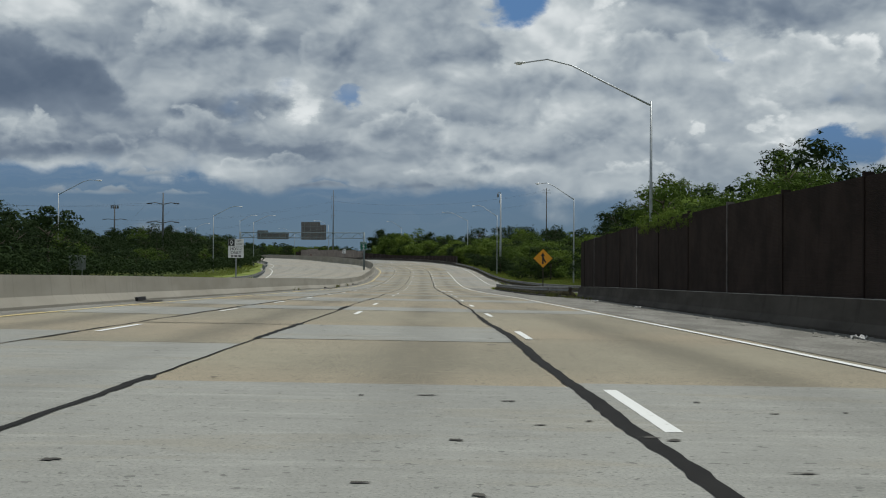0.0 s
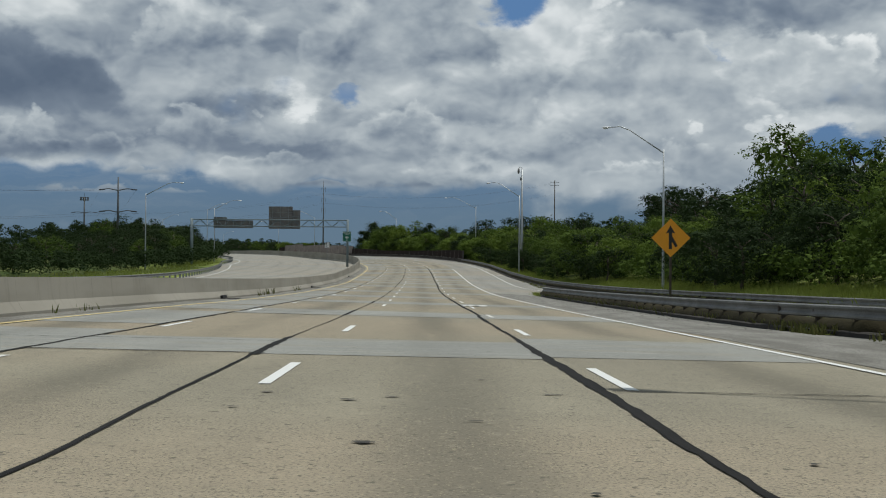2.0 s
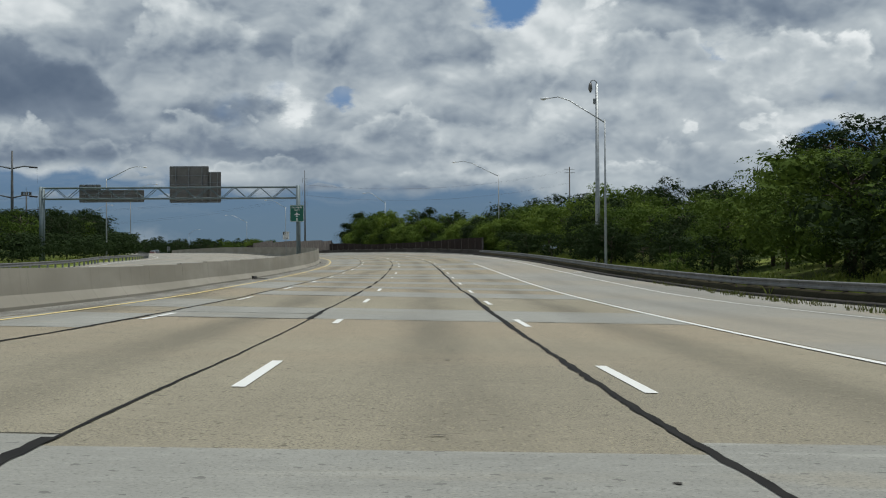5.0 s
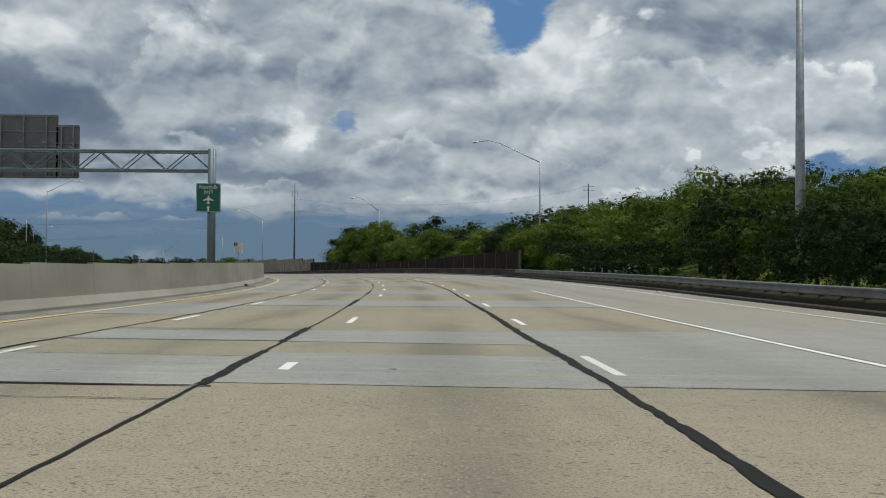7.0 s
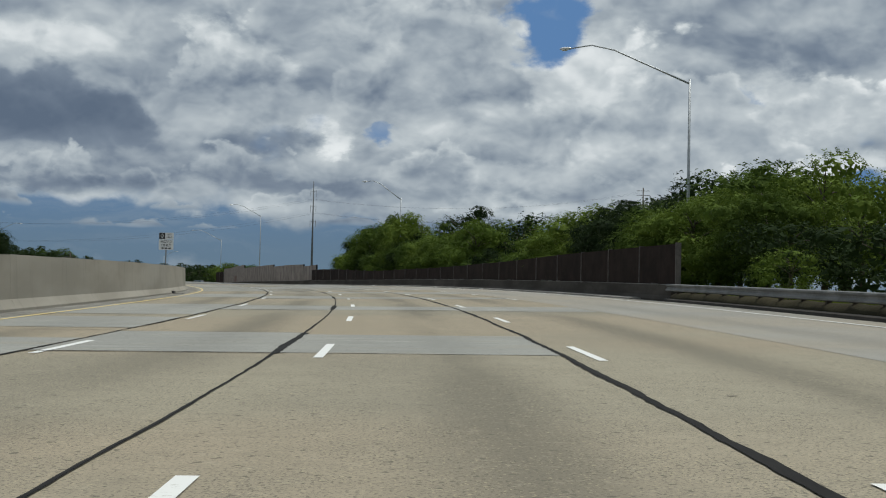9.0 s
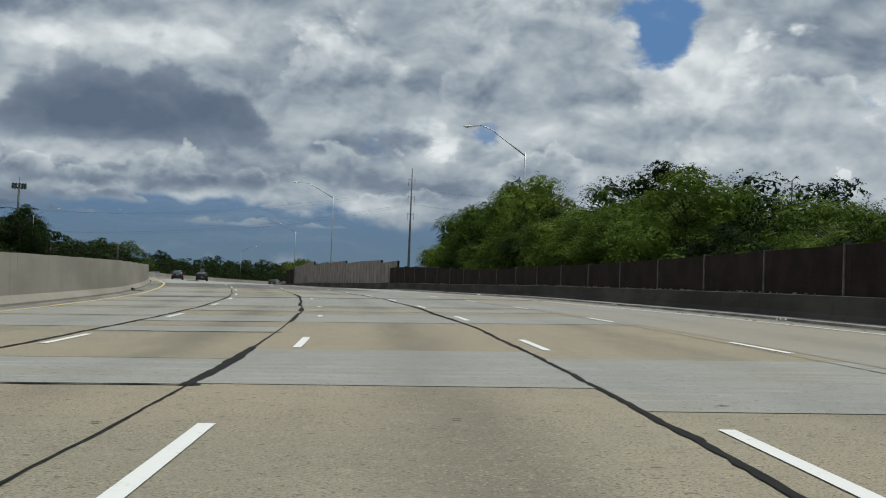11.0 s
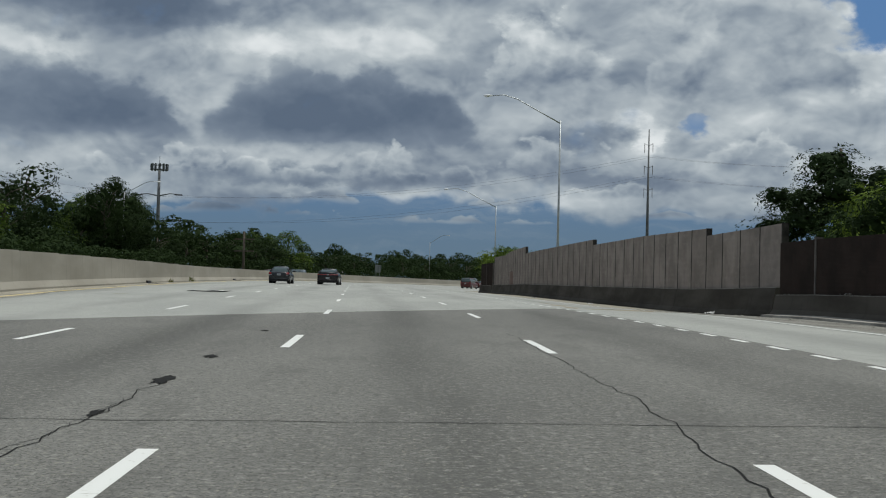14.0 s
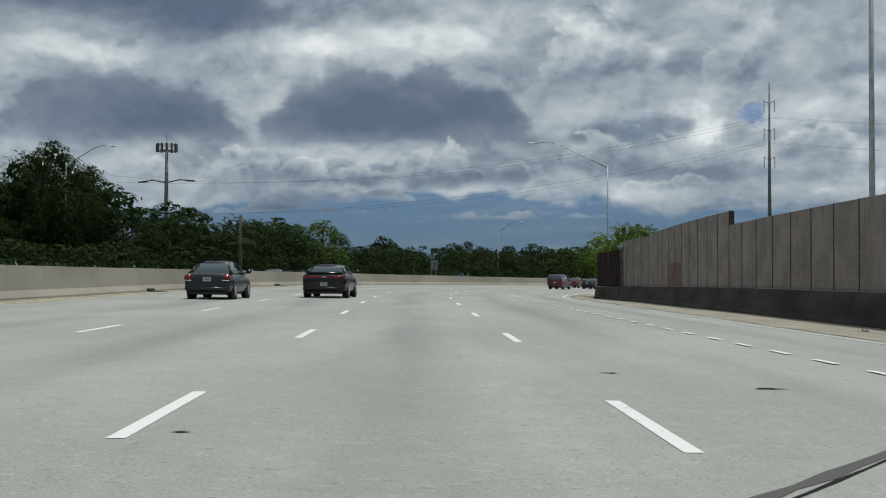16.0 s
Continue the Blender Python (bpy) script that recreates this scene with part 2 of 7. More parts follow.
# ---- materials ----
class Nodes:
    """A short hand for building a node material."""

    def __init__(self, name, rough=0.8, metal=0.0, spec=0.5):
        self.mat = bpy.data.materials.new(name)
        self.mat.use_nodes = True
        self.t = self.mat.node_tree
        self.b = self.t.nodes["Principled BSDF"]
        self.b.inputs["Roughness"].default_value = rough
        self.b.inputs["Metallic"].default_value = metal
        self.b.inputs["Specular IOR Level"].default_value = spec

    def put(self, node, key, q):
        if isinstance(q, (int, float)):
            node.inputs[key].default_value = q
        elif isinstance(q, tuple):
            node.inputs[key].default_value = (*q, 1) if len(q) == 3 and node.inputs[key].type == "RGBA" else q
        else:
            self.t.links.new(q, node.inputs[key])

    def coords(self, which="Object"):
        return self.t.nodes.new("ShaderNodeTexCoord").outputs[which]

    def scaled(self, vec, s):
        n = self.t.nodes.new("ShaderNodeVectorMath")
        n.operation = "MULTIPLY"
        self.put(n, 0, vec)
        n.inputs[1].default_value = s
        return n.outputs[0]

    def noise(self, vec, scale, detail=4.0, rough=0.55):
        n = self.t.nodes.new("ShaderNodeTexNoise")
        self.put(n, "Vector", vec)
        n.inputs["Scale"].default_value, n.inputs["Detail"].default_value, n.inputs["Roughness"].default_value = scale, detail, rough
        return n.outputs[0]

    def cells(self, vec, scale):
        n = self.t.nodes.new("ShaderNodeTexVoronoi")
        self.put(n, "Vector", vec)
        n.inputs["Scale"].default_value = scale
        return n.outputs["Distance"]

    def math(self, op, a, b=0.0):
        n = self.t.nodes.new("ShaderNodeMath")
        n.operation = op
        self.put(n, 0, a)
        self.put(n, 1, b)
        return n.outputs[0]

    def span(self, v, lo, hi, a=0.0, b=1.0):
        n = self.t.nodes.new("ShaderNodeMapRange")
        n.interpolation_type = "SMOOTHSTEP"
        for i, q in enumerate((v, lo, hi, a, b)):
            self.put(n, i, q)
        return n.outputs[0]

    def mix(self, fac, a, b, how="MIX"):
        n = self.t.nodes.new("ShaderNodeMix")
        n.data_type, n.blend_type = "RGBA", how
        self.put(n, 0, fac)
        self.put(n, 6, a)
        self.put(n, 7, b)
        return n.outputs[2]

    def chance(self):
        return self.t.nodes.new("ShaderNodeObjectInfo").outputs["Random"]

    def island(self):
        return self.t.nodes.new("ShaderNodeNewGeometry").outputs["Random Per Island"]

    def colour(self, q):
        self.put(self.b, "Base Color", q)
        return self

    def bump(self, h, strength=0.4, distance=0.01):
        n = self.t.nodes.new("ShaderNodeBump")
        n.inputs["Strength"].default_value, n.inputs["Distance"].default_value = strength, distance
        self.put(n, "Height", h)
        self.t.links.new(n.outputs[0], self.b.inputs["Normal"])
        return self


def plain(name, rgb, rough=0.7, metal=0.0, vary=0.12, scale=3.0, grain=40.0, bump=0.15):
    """Paint, metal or plastic with slight wear at two scales."""
    n = Nodes(name, rough, metal)
    c = n.coords()
    dark = tuple(q * (1 - 2 * vary) for q in rgb)
    v = n.math("ADD", n.math("MULTIPLY", n.noise(c, scale), 0.7), n.math("MULTIPLY", n.noise(c, grain, 2.0), 0.3))
    n.colour(n.mix(n.span(v, 0.3, 0.7), dark, rgb))
    if bump:
        n.bump(n.noise(c, grain, 3.0), bump, 0.004)
    return n.mat


def pavement(name, light, dark, spots, stain=0.5, pitted=0.5, tint=None, film=None, coarse=0.0):
    """Worn concrete: u across the road, v along it, in metres."""
    n = Nodes(name, 0.85, 0.0, 0.3)
    uv = n.coords("UV")
    big = n.noise(n.scaled(uv, (0.30, 0.10, 1.0)), 1.0, 4.0)
    streak = n.noise(n.scaled(uv, (2.2, 0.12, 1.0)), 1.0, 4.0)
    mid = n.noise(uv, 1.7, 4.0, 0.6)
    grit = n.noise(uv, 13.0, 3.0, 0.7)
    stones = n.noise(uv, 42.0, 2.0, 0.6)
    col = n.mix(n.span(big, 0.35, 0.65), dark, light)
    if tint:
        along = n.noise(n.scaled(uv, (0.04, 0.075, 1.0)), 1.0, 3.0)
        col = n.mix(n.span(along, 0.40, 0.60), col, tint)
    if film:        # patches where an older surface shows through, drawn out across the lane
        worn = n.noise(n.scaled(uv, (0.35, 1.1, 1.0)), 1.0, 4.0, 0.6)
        col = n.mix(n.span(worn, 0.50, 0.66, 0.0, 0.75), col, film)
        scrape = n.noise(n.scaled(uv, (0.45, 3.6, 1.0)), 1.0, 4.0, 0.6)
        col = n.mix(n.span(scrape, 0.52, 0.68, 0.0, 0.6), col, tuple(q * 1.22 for q in light))
        col = n.mix(n.span(scrape, 0.30, 0.44, 0.5, 0.0), col, tuple(q * 0.8 for q in dark))
    col = n.mix(n.math("MULTIPLY", n.span(mid, 0.35, 0.75), 0.28), col, tuple(q * 0.78 for q in dark))
    # oil along the middle of each lane and paler wheel tracks
    sp = n.t.nodes.new("ShaderNodeSeparateXYZ")
    n.t.links.new(uv, sp.inputs[0])
    lane = n.math("ABSOLUTE", n.math("SUBTRACT", n.math("FRACT", n.math("DIVIDE", n.math("ADD", sp.outputs[0], 20.13), 3.66)), 0.5))
    wear = n.noise(n.scaled(uv, (0.5, 0.06, 1.0)), 1.0, 3.0)
    oil = n.math("MULTIPLY", n.span(lane, 0.0, 0.26, 1.0, 0.0), n.math("MULTIPLY", n.span(wear, 0.3, 0.6), stain))
    col = n.mix(oil, col, tuple(q * 0.52 for q in dark))
    col = n.mix(n.math("MULTIPLY", n.span(streak, 0.5, 0.8), 0.2), col, tuple(q * 0.65 for q in dark))
    col = n.mix(n.span(grit, 0.50, 0.70, 0.0, spots * 0.32), col, tuple(q * 0.72 for q in dark))
    clump = n.noise(uv, 6.0, 3.0, 0.7)
    col = n.mix(n.span(clump, 0.54, 0.70, 0.0, 0.30), col, tuple(q * 1.28 for q in light))
    col = n.mix(n.span(clump, 0.32, 0.45, 0.26, 0.0), col, tuple(q * 0.72 for q in dark))
    patchy = n.math("MULTIPLY", n.span(n.noise(uv, 0.8, 3.0), 0.3, 0.65, 0.55, 1.0), spots)
    col = n.mix(n.math("MULTIPLY", n.span(stones, 0.545, 0.60), patchy), col, tuple(q * 0.42 for q in dark))
    pale = n.noise(n.scaled(uv, (1.0, 1.0, 1.0)), 31.0, 2.0, 0.6)
    col = n.mix(n.math("MULTIPLY", n.span(pale, 0.60, 0.66), n.math("MULTIPLY", patchy, 0.6)), col, (min(light[0] * 1.55, 0.8), min(light[1] * 1.5, 0.8), light[2] * 1.3))
    if coarse:      # bare aggregate and ravelled streaks
        chips = n.noise(uv, 14.0, 5.0, 0.8)
        col = n.mix(n.span(chips, 0.52, 0.66, 0.0, coarse), col, tuple(q * 1.75 for q in light))
        col = n.mix(n.span(chips, 0.34, 0.47, coarse, 0.0), col, tuple(q * 0.35 for q in dark))
        ravel = n.noise(n.scaled(uv, (1.4, 0.35, 1.0)), 1.0, 5.0, 0.65)
        col = n.mix(n.span(ravel, 0.50, 0.68, 0.0, 0.45), col, tuple(q * 0.6 for q in dark))
    speck = n.noise(uv, 11.0, 2.0, 0.5)
    col = n.mix(n.span(speck, 0.655, 0.675, 0.0, pitted), col, tuple(q * 0.42 for q in dark))
    n.colour(n.mix(n.math("MULTIPLY", n.span(n.chance(), 0.0, 1.0), 0.15), col, tuple(q * 0.75 for q in light)))
    n.bump(n.math("ADD", grit, n.math("MULTIPLY", mid, 0.6)), 0.12, 0.005)
    return n.mat


M_OLD = pavement("old_tan_concrete", (0.290, 0.266, 0.196), (0.231, 0.212, 0.158), 0.9, 0.75, 0.85, (0.302, 0.258, 0.184))
M_SLAB = pavement("grey_repair_concrete", (0.294, 0.298, 0.270), (0.241, 0.245, 0.223), 0.5, 0.32, 0.8, None, (0.276, 0.261, 0.212))
M_NEW = pavement("pale_grey_concrete", (0.349, 0.359, 0.332), (0.29, 0.3, 0.28), 0.5, 0.5, 0.45)
M_ASPHALT = pavement("worn_asphalt", (0.178, 0.178, 0.163), (0.126, 0.126, 0.116), 1.5, 1.0, 0.6, coarse=0.75)
M_STRIP = pavement("joint_asphalt", (0.12, 0.12, 0.112), (0.075, 0.075, 0.071), 0.7, 0.3, 0.4)
M_AUX = pavement("grey_ramp_concrete", (0.303, 0.299, 0.266), (0.249, 0.247, 0.221), 0.6, 0.4, 0.45, (0.299, 0.27, 0.212))


def gravel_mat(name, one, two):
    n = Nodes(name, 0.95, 0.0, 0.2)
    uv = n.coords("UV")
    a, b = n.noise(n.scaled(uv, (1.0, 0.3, 1.0)), 1.2, 5.0), n.noise(uv, 16.0, 4.0, 0.7)
    col = n.mix(n.span(a, 0.35, 0.65), one, two)
    col = n.mix(n.span(b, 0.46, 0.64, 0.0, 0.85), col, tuple(q * 0.5 for q in one))
    n.colour(n.mix(n.span(n.noise(uv, 30.0, 2.0), 0.62, 0.7, 0.0, 0.5), col, (0.5, 0.49, 0.46)))
    n.bump(b, 0.6, 0.02)
    return n.mat


M_SHOULDER = gravel_mat("dirty_shoulder", (0.163, 0.159, 0.14), (0.258, 0.254, 0.228))
M_SAND = gravel_mat("sandy_shoulder", (0.258, 0.241, 0.194), (0.361, 0.34, 0.28))


def barrier_mat():
    n = Nodes("stained_concrete", 0.9, 0.0, 0.25)
    uv = n.coords("UV")
    big = n.noise(n.scaled(uv, (0.5, 0.12, 1.0)), 1.0, 4.0)
    run = n.noise(n.scaled(uv, (0.35, 2.6, 1.0)), 1.0, 5.0, 0.65)
    grit = n.noise(uv, 22.0, 3.0, 0.7)
    col = n.mix(n.span(big, 0.35, 0.65), (0.24, 0.228, 0.19), (0.31, 0.295, 0.25))
    col = n.mix(n.span(run, 0.52, 0.78, 0.0, 0.55), col, (0.17, 0.16, 0.136))
    n.colour(n.mix(n.span(grit, 0.5, 0.8, 0.0, 0.35), col, (0.2, 0.19, 0.165)))
    n.bump(grit, 0.3, 0.006)
    return n.mat


M_BARRIER = barrier_mat()


def dirty_barrier_mat():
    n = Nodes("sooty_concrete", 0.95, 0.0, 0.05)
    uv = n.coords("UV")
    big = n.noise(n.scaled(uv, (0.8, 0.2, 1.0)), 1.0, 5.0, 0.6)
    run = n.noise(n.scaled(uv, (0.3, 2.0, 1.0)), 1.0, 4.0)
    col = n.mix(n.span(big, 0.35, 0.7), (0.052, 0.047, 0.041), (0.092, 0.084, 0.074))
    col = n.mix(n.span(run, 0.55, 0.8, 0.0, 0.6), col, (0.035, 0.032, 0.03))
    n.colour(col)
    n.bump(n.noise(uv, 18.0, 4.0, 0.7), 0.4, 0.01)
    return n.mat


M_SOOTY = dirty_barrier_mat()
# pale concrete of gutter slab and grit, also used for the walls' sunlit ledges
M_LEDGE = plain("pale_sunlit_ledge_concrete", (0.33, 0.315, 0.285), 0.9, 0, 0.35, 0.7, 20.0)


def panel_mat(name, a, b, rib=9.0):
    """Cast panels with a ribbed face, streaked and weathered."""
    n = Nodes(name, 0.95, 0.0, 0.05)
    uv = n.coords("UV")
    big = n.noise(n.scaled(uv, (0.7, 0.7, 1.0)), 1.0, 4.0)
    brick = n.noise(n.scaled(uv, (5.0, 1.6, 1.0)), 1.0, 3.0)
    run = n.noise(n.scaled(uv, (0.25, 3.0, 1.0)), 1.0, 4.0)
    col = n.mix(n.span(big, 0.35, 0.65), a, b)
    col = n.mix(n.span(brick, 0.5, 0.8, 0.0, 0.35), col, tuple(q * 1.35 for q in b))
    col = n.mix(n.span(run, 0.55, 0.8, 0.0, 0.5), col, tuple(q * 0.55 for q in a))
    n.colour(n.mix(n.math("MULTIPLY", n.chance(), 0.3), col, tuple(q * 0.7 for q in a)))
    w = n.t.nodes.new("ShaderNodeTexWave")
    w.bands_direction = "X"
    w.inputs["Scale"].default_value, w.inputs["Distortion"].default_value = rib, 0.6
    n.t.links.new(uv, w.inputs["Vector"])
    n.bump(n.math("ADD", n.math("MULTIPLY", w.outputs["Fac"], 0.45), n.noise(n.scaled(uv, (9.0, 2.5, 1.0)), 1.0, 4.0)), 0.5, 0.02)
    return n.mat


M_BROWN = panel_mat("dark_brown_panel", (0.026, 0.020, 0.018), (0.042, 0.031, 0.027))
M_GREYPANEL = panel_mat("weathered_grey_panel", (0.215, 0.188, 0.172), (0.30, 0.262, 0.240), 1.2)
M_SEAM = plain("dark_wall_seam", (0.05, 0.045, 0.04), 0.95, 0, 0.4, 1.5, 6.0)
M_REDPATCH = plain("faded_red_wall_paint", (0.19, 0.115, 0.095), 0.9, 0, 0.2, 1.0, 20.0)
M_POST_LIGHT = plain("pale_wall_post", (0.15, 0.135, 0.125), 0.9, 0, 0.3)
M_TAR = plain("black_joint_tar", (0.015, 0.0145, 0.013), 0.8, 0, 0.2, 2.0, 20.0)
M_TAR.node_tree.nodes["Principled BSDF"].inputs["Specular IOR Level"].default_value = 0.15


def paint_mat(name, rgb, base):
    n = Nodes(name, 0.75, 0.0, 0.3)
    uv = n.coords("UV")
    w = n.math("ADD", n.math("MULTIPLY", n.noise(uv, 14.0, 4.0, 0.7), 0.7), n.math("MULTIPLY", n.noise(uv, 2.0, 2.0), 0.3))
    n.colour(n.mix(n.span(w, 0.57, 0.68, 0.0, 0.75), rgb, base))
    return n.mat


M_WHITE = paint_mat("worn_white_paint", (0.66, 0.675, 0.65), (0.33, 0.32, 0.28))
M_FADED = paint_mat("faded_white_paint", (0.58, 0.58, 0.54), (0.33, 0.31, 0.27))
M_YELLOW = paint_mat("faded_yellow_paint", (0.62, 0.50, 0.22), (0.45, 0.42, 0.35))
M_GALV = plain("galvanised_steel", (0.42, 0.45, 0.46), 0.5, 0.7, 0.15, 4.0, 30.0)
M_GALV_DULL = plain("dull_galvanised_steel", (0.30, 0.32, 0.33), 0.6, 0.5, 0.2, 2.0, 25.0)
M_RAIL = plain("weathered_rail_steel", (0.20, 0.205, 0.20), 0.6, 0.25, 0.25, 1.2, 18.0)
M_WOODPOST = plain("grey_timber_post", (0.085, 0.07, 0.055), 0.95, 0, 0.25, 3.0, 30.0)
M_GANTRY = plain("blue_green_painted_steel", (0.17, 0.225, 0.245), 0.55, 0.2, 0.15, 1.0, 20.0)
M_SIGNBACK = plain("bare_sign_back", (0.235, 0.225, 0.215), 0.65, 0.35, 0.2, 0.7, 20.0)
M_GREEN = plain("green_sign_sheet", (0.005, 0.125, 0.083), 0.45, 0, 0.08, 1.0, 20.0, 0.0)
M_SIGNWHITE = plain("white_sign_sheet", (0.78, 0.79, 0.78), 0.45, 0, 0.06, 1.0, 20.0, 0.0)
M_SIGNBLACK = plain("black_sign_sheet", (0.012, 0.012, 0.014), 0.5, 0, 0.1, 1.0, 20.0, 0.0)
M_AMBER = plain("amber_sign_sheet", (0.80, 0.33, 0.012), 0.45, 0, 0.06, 1.0, 20.0, 0.0)
M_LENS = plain("lamp_lens", (0.72, 0.74, 0.75), 0.25, 0.0, 0.05, 8.0, 30.0, 0.0)
M_MAST = plain("dark_weathered_mast_steel", (0.115, 0.125, 0.13), 0.7, 0.2, 0.2, 1.0, 20.0)
M_WIRE = plain("black_cable", (0.02, 0.02, 0.022), 0.6, 0, 0.05, 1.0, 10.0, 0.0)


def leaf_mat(name, a, b, c):
    n = Nodes(name, 0.8, 0.0, 0.08)
    col = n.mix(n.span(n.island(), 0.0, 1.0, 0.25, 0.65), a, b)
    col = n.mix(n.span(n.chance(), 0.0, 1.0, 0.0, 0.55), col, c)
    col = n.mix(n.span(n.noise(n.coords(), 0.9, 3.0), 0.4, 0.7, 0.0, 0.45), col, b)
    n.colour(col)
    out = n.t.nodes["Material Output"]
    tr = n.t.nodes.new("ShaderNodeBsdfTranslucent")
    n.t.links.new(col, tr.inputs[0])
    mx = n.t.nodes.new("ShaderNodeMixShader")
    mx.inputs[0].default_value = 0.22
    n.t.links.new(n.b.outputs[0], mx.inputs[1])
    n.t.links.new(tr.outputs[0], mx.inputs[2])
    n.t.links.new(mx.outputs[0], out.inputs[0])
    return n.mat


M_LEAF = leaf_mat("broad_leaf", (0.0387, 0.0704, 0.0123), (0.104, 0.151, 0.0264), (0.0528, 0.0924, 0.0194))
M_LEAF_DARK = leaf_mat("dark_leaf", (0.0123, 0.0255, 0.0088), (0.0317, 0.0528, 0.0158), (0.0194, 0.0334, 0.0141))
M_LEAF_BRIGHT = leaf_mat("fresh_leaf", (0.0686, 0.119, 0.0176), (0.158, 0.211, 0.037), (0.088, 0.141, 0.0246))
M_NEEDLE = leaf_mat("pine_needles", (0.018, 0.034, 0.014), (0.036, 0.058, 0.022), (0.026, 0.040, 0.018))
M_BARK = plain("rough_bark", (0.10, 0.08, 0.062), 0.95, 0, 0.3, 4.0, 25.0, 0.5)


def grass_ground(name, one, two, bare):
    n = Nodes(name, 0.95, 0.0, 0.1)
    c = n.coords()
    a, b = n.noise(c, 0.08, 4.0), n.noise(c, 1.5, 5.0, 0.7)
    col = n.mix(n.span(a, 0.4, 0.65), one, two)
    n.colour(n.mix(n.span(b, 0.45, 0.75, 0.0, 0.6), col, bare))
    n.bump(b, 0.8, 0.08)
    return n.mat


M_GROUND = grass_ground("rough_grass_ground", (0.050, 0.078, 0.020), (0.095, 0.115, 0.034), (0.065, 0.06, 0.034))
M_BERM = grass_ground("bare_soil_bank", (0.030, 0.028, 0.016), (0.050, 0.045, 0.026), (0.024, 0.020, 0.014))
M_VERGE = grass_ground("verge_grass_ground", (0.12, 0.165, 0.034), (0.20, 0.23, 0.062), (0.14, 0.13, 0.065))
M_BLADE = leaf_mat("grass_blade", (0.155, 0.215, 0.036), (0.29, 0.33, 0.08), (0.23, 0.26, 0.07))
M_WEED = leaf_mat("dry_weed", (0.14, 0.13, 0.05), (0.10, 0.14, 0.035), (0.16, 0.13, 0.06))
M_LITTER = plain("pale_litter", (0.62, 0.62, 0.60), 0.7)
M_DIRT = plain("dark_dirt", (0.040, 0.036, 0.030), 0.95, 0, 0.3, 1.5, 20.0, 0.5)


# ---- mesh helpers ----
def finish(name, bm, mat, smooth=False):
    me = bpy.data.meshes.new(name)
    bm.to_mesh(me)
    bm.free()
    me.materials.append(mat)
    if smooth:
        for f in me.polygons:
            f.use_smooth = True
    return me


def part(name, bm, mat, parent=None, label="", smooth=False):
    """One mesh object under a thing or a part."""
    ob = new(name, bm if isinstance(bm, bpy.types.Mesh) else finish(name, bm, mat, smooth))
    ob.parent = parent
    if label:
        tagged(ob, label)
    return ob


def box(bm, cx, cy, cz, sx, sy, sz, m=None, bevel=0.0):
    """A box by centre and size, with rounded edges if bevel is given."""
    made = bmesh.ops.create_cube(bm, size=1.0)["verts"]
    bmesh.ops.scale(bm, vec=(sx, sy, sz), verts=made)
    if bevel:
        edges = list({e for v in made for e in v.link_edges})
        made = list({v for f in bmesh.ops.bevel(bm, geom=edges, offset=bevel, segments=2, affect="EDGES")["faces"] for v in f.verts})
    bmesh.ops.translate(bm, vec=(cx, cy, cz), verts=made)
    if m is not None:
        bmesh.ops.transform(bm, matrix=m, verts=made)
    return made


def tube(bm, points, radii, sides=10, cap=True):
    """A round bar through points, with a radius at each."""
    rings = []
    pts = [Vector(p) for p in points]
    for i, p in enumerate(pts):
        ahead = (pts[min(i + 1, len(pts) - 1)] - pts[max(i - 1, 0)]).normalized()
        side = ahead.cross(Vector((0, 0, 1)) if abs(ahead.z) < 0.95 else Vector((1, 0, 0))).normalized()
        up = side.cross(ahead)
        r = radii[i] if isinstance(radii, (list, tuple)) else radii
        rings.append([bm.verts.new(p + (side * math.cos(a) + up * math.sin(a)) * r)
                      for a in (2 * math.pi * k / sides for k in range(sides))])
    for a, b in zip(rings, rings[1:]):
        for k in range(sides):
            bm.faces.new((a[k], a[(k + 1) % sides], b[(k + 1) % sides], b[k]))
    if cap:
        bm.faces.new(rings[0][::-1])
        bm.faces.new(rings[-1])
    return rings


def sweep(bm, stations, profile, closed=True, caps=True, run=0.0):
    """A profile of (out, up) swept along (origin, out vector) stations. UV: up the face, along it."""
    uv = bm.loops.layers.uv.verify()
    rows, dist = [], [run]
    for i, (p, out) in enumerate(stations):
        rows.append([bm.verts.new(p + out * a + Vector((0, 0, b))) for a, b in profile])
        if i:
            dist.append(dist[-1] + (p - stations[i - 1][0]).length)
    n = len(profile)
    lens = [0.0]
    for a, b in zip(profile, profile[1:] + profile[:1]):
        lens.append(lens[-1] + math.dist(a, b))
    for i in range(len(rows) - 1):
        for k in range(n if closed else n - 1):
            q = (k + 1) % n
            f = bm.faces.new((rows[i][k], rows[i + 1][k], rows[i + 1][q], rows[i][q]))
            for lp, co in zip(f.loops, ((lens[k], dist[i]), (lens[k], dist[i + 1]), (lens[k + 1], dist[i + 1]), (lens[k + 1], dist[i]))):
                lp[uv].uv = co
    if caps and closed:
        bm.faces.new(rows[0])
        bm.faces.new(rows[-1][::-1])
    bmesh.ops.recalc_face_normals(bm, faces=bm.faces)


def left_of(s):
    a = heading(s)
    return Vector((-math.cos(a), -math.sin(a), 0))


def ahead_of(s):
    a = heading(s)
    return Vector((-math.sin(a), math.cos(a), 0))


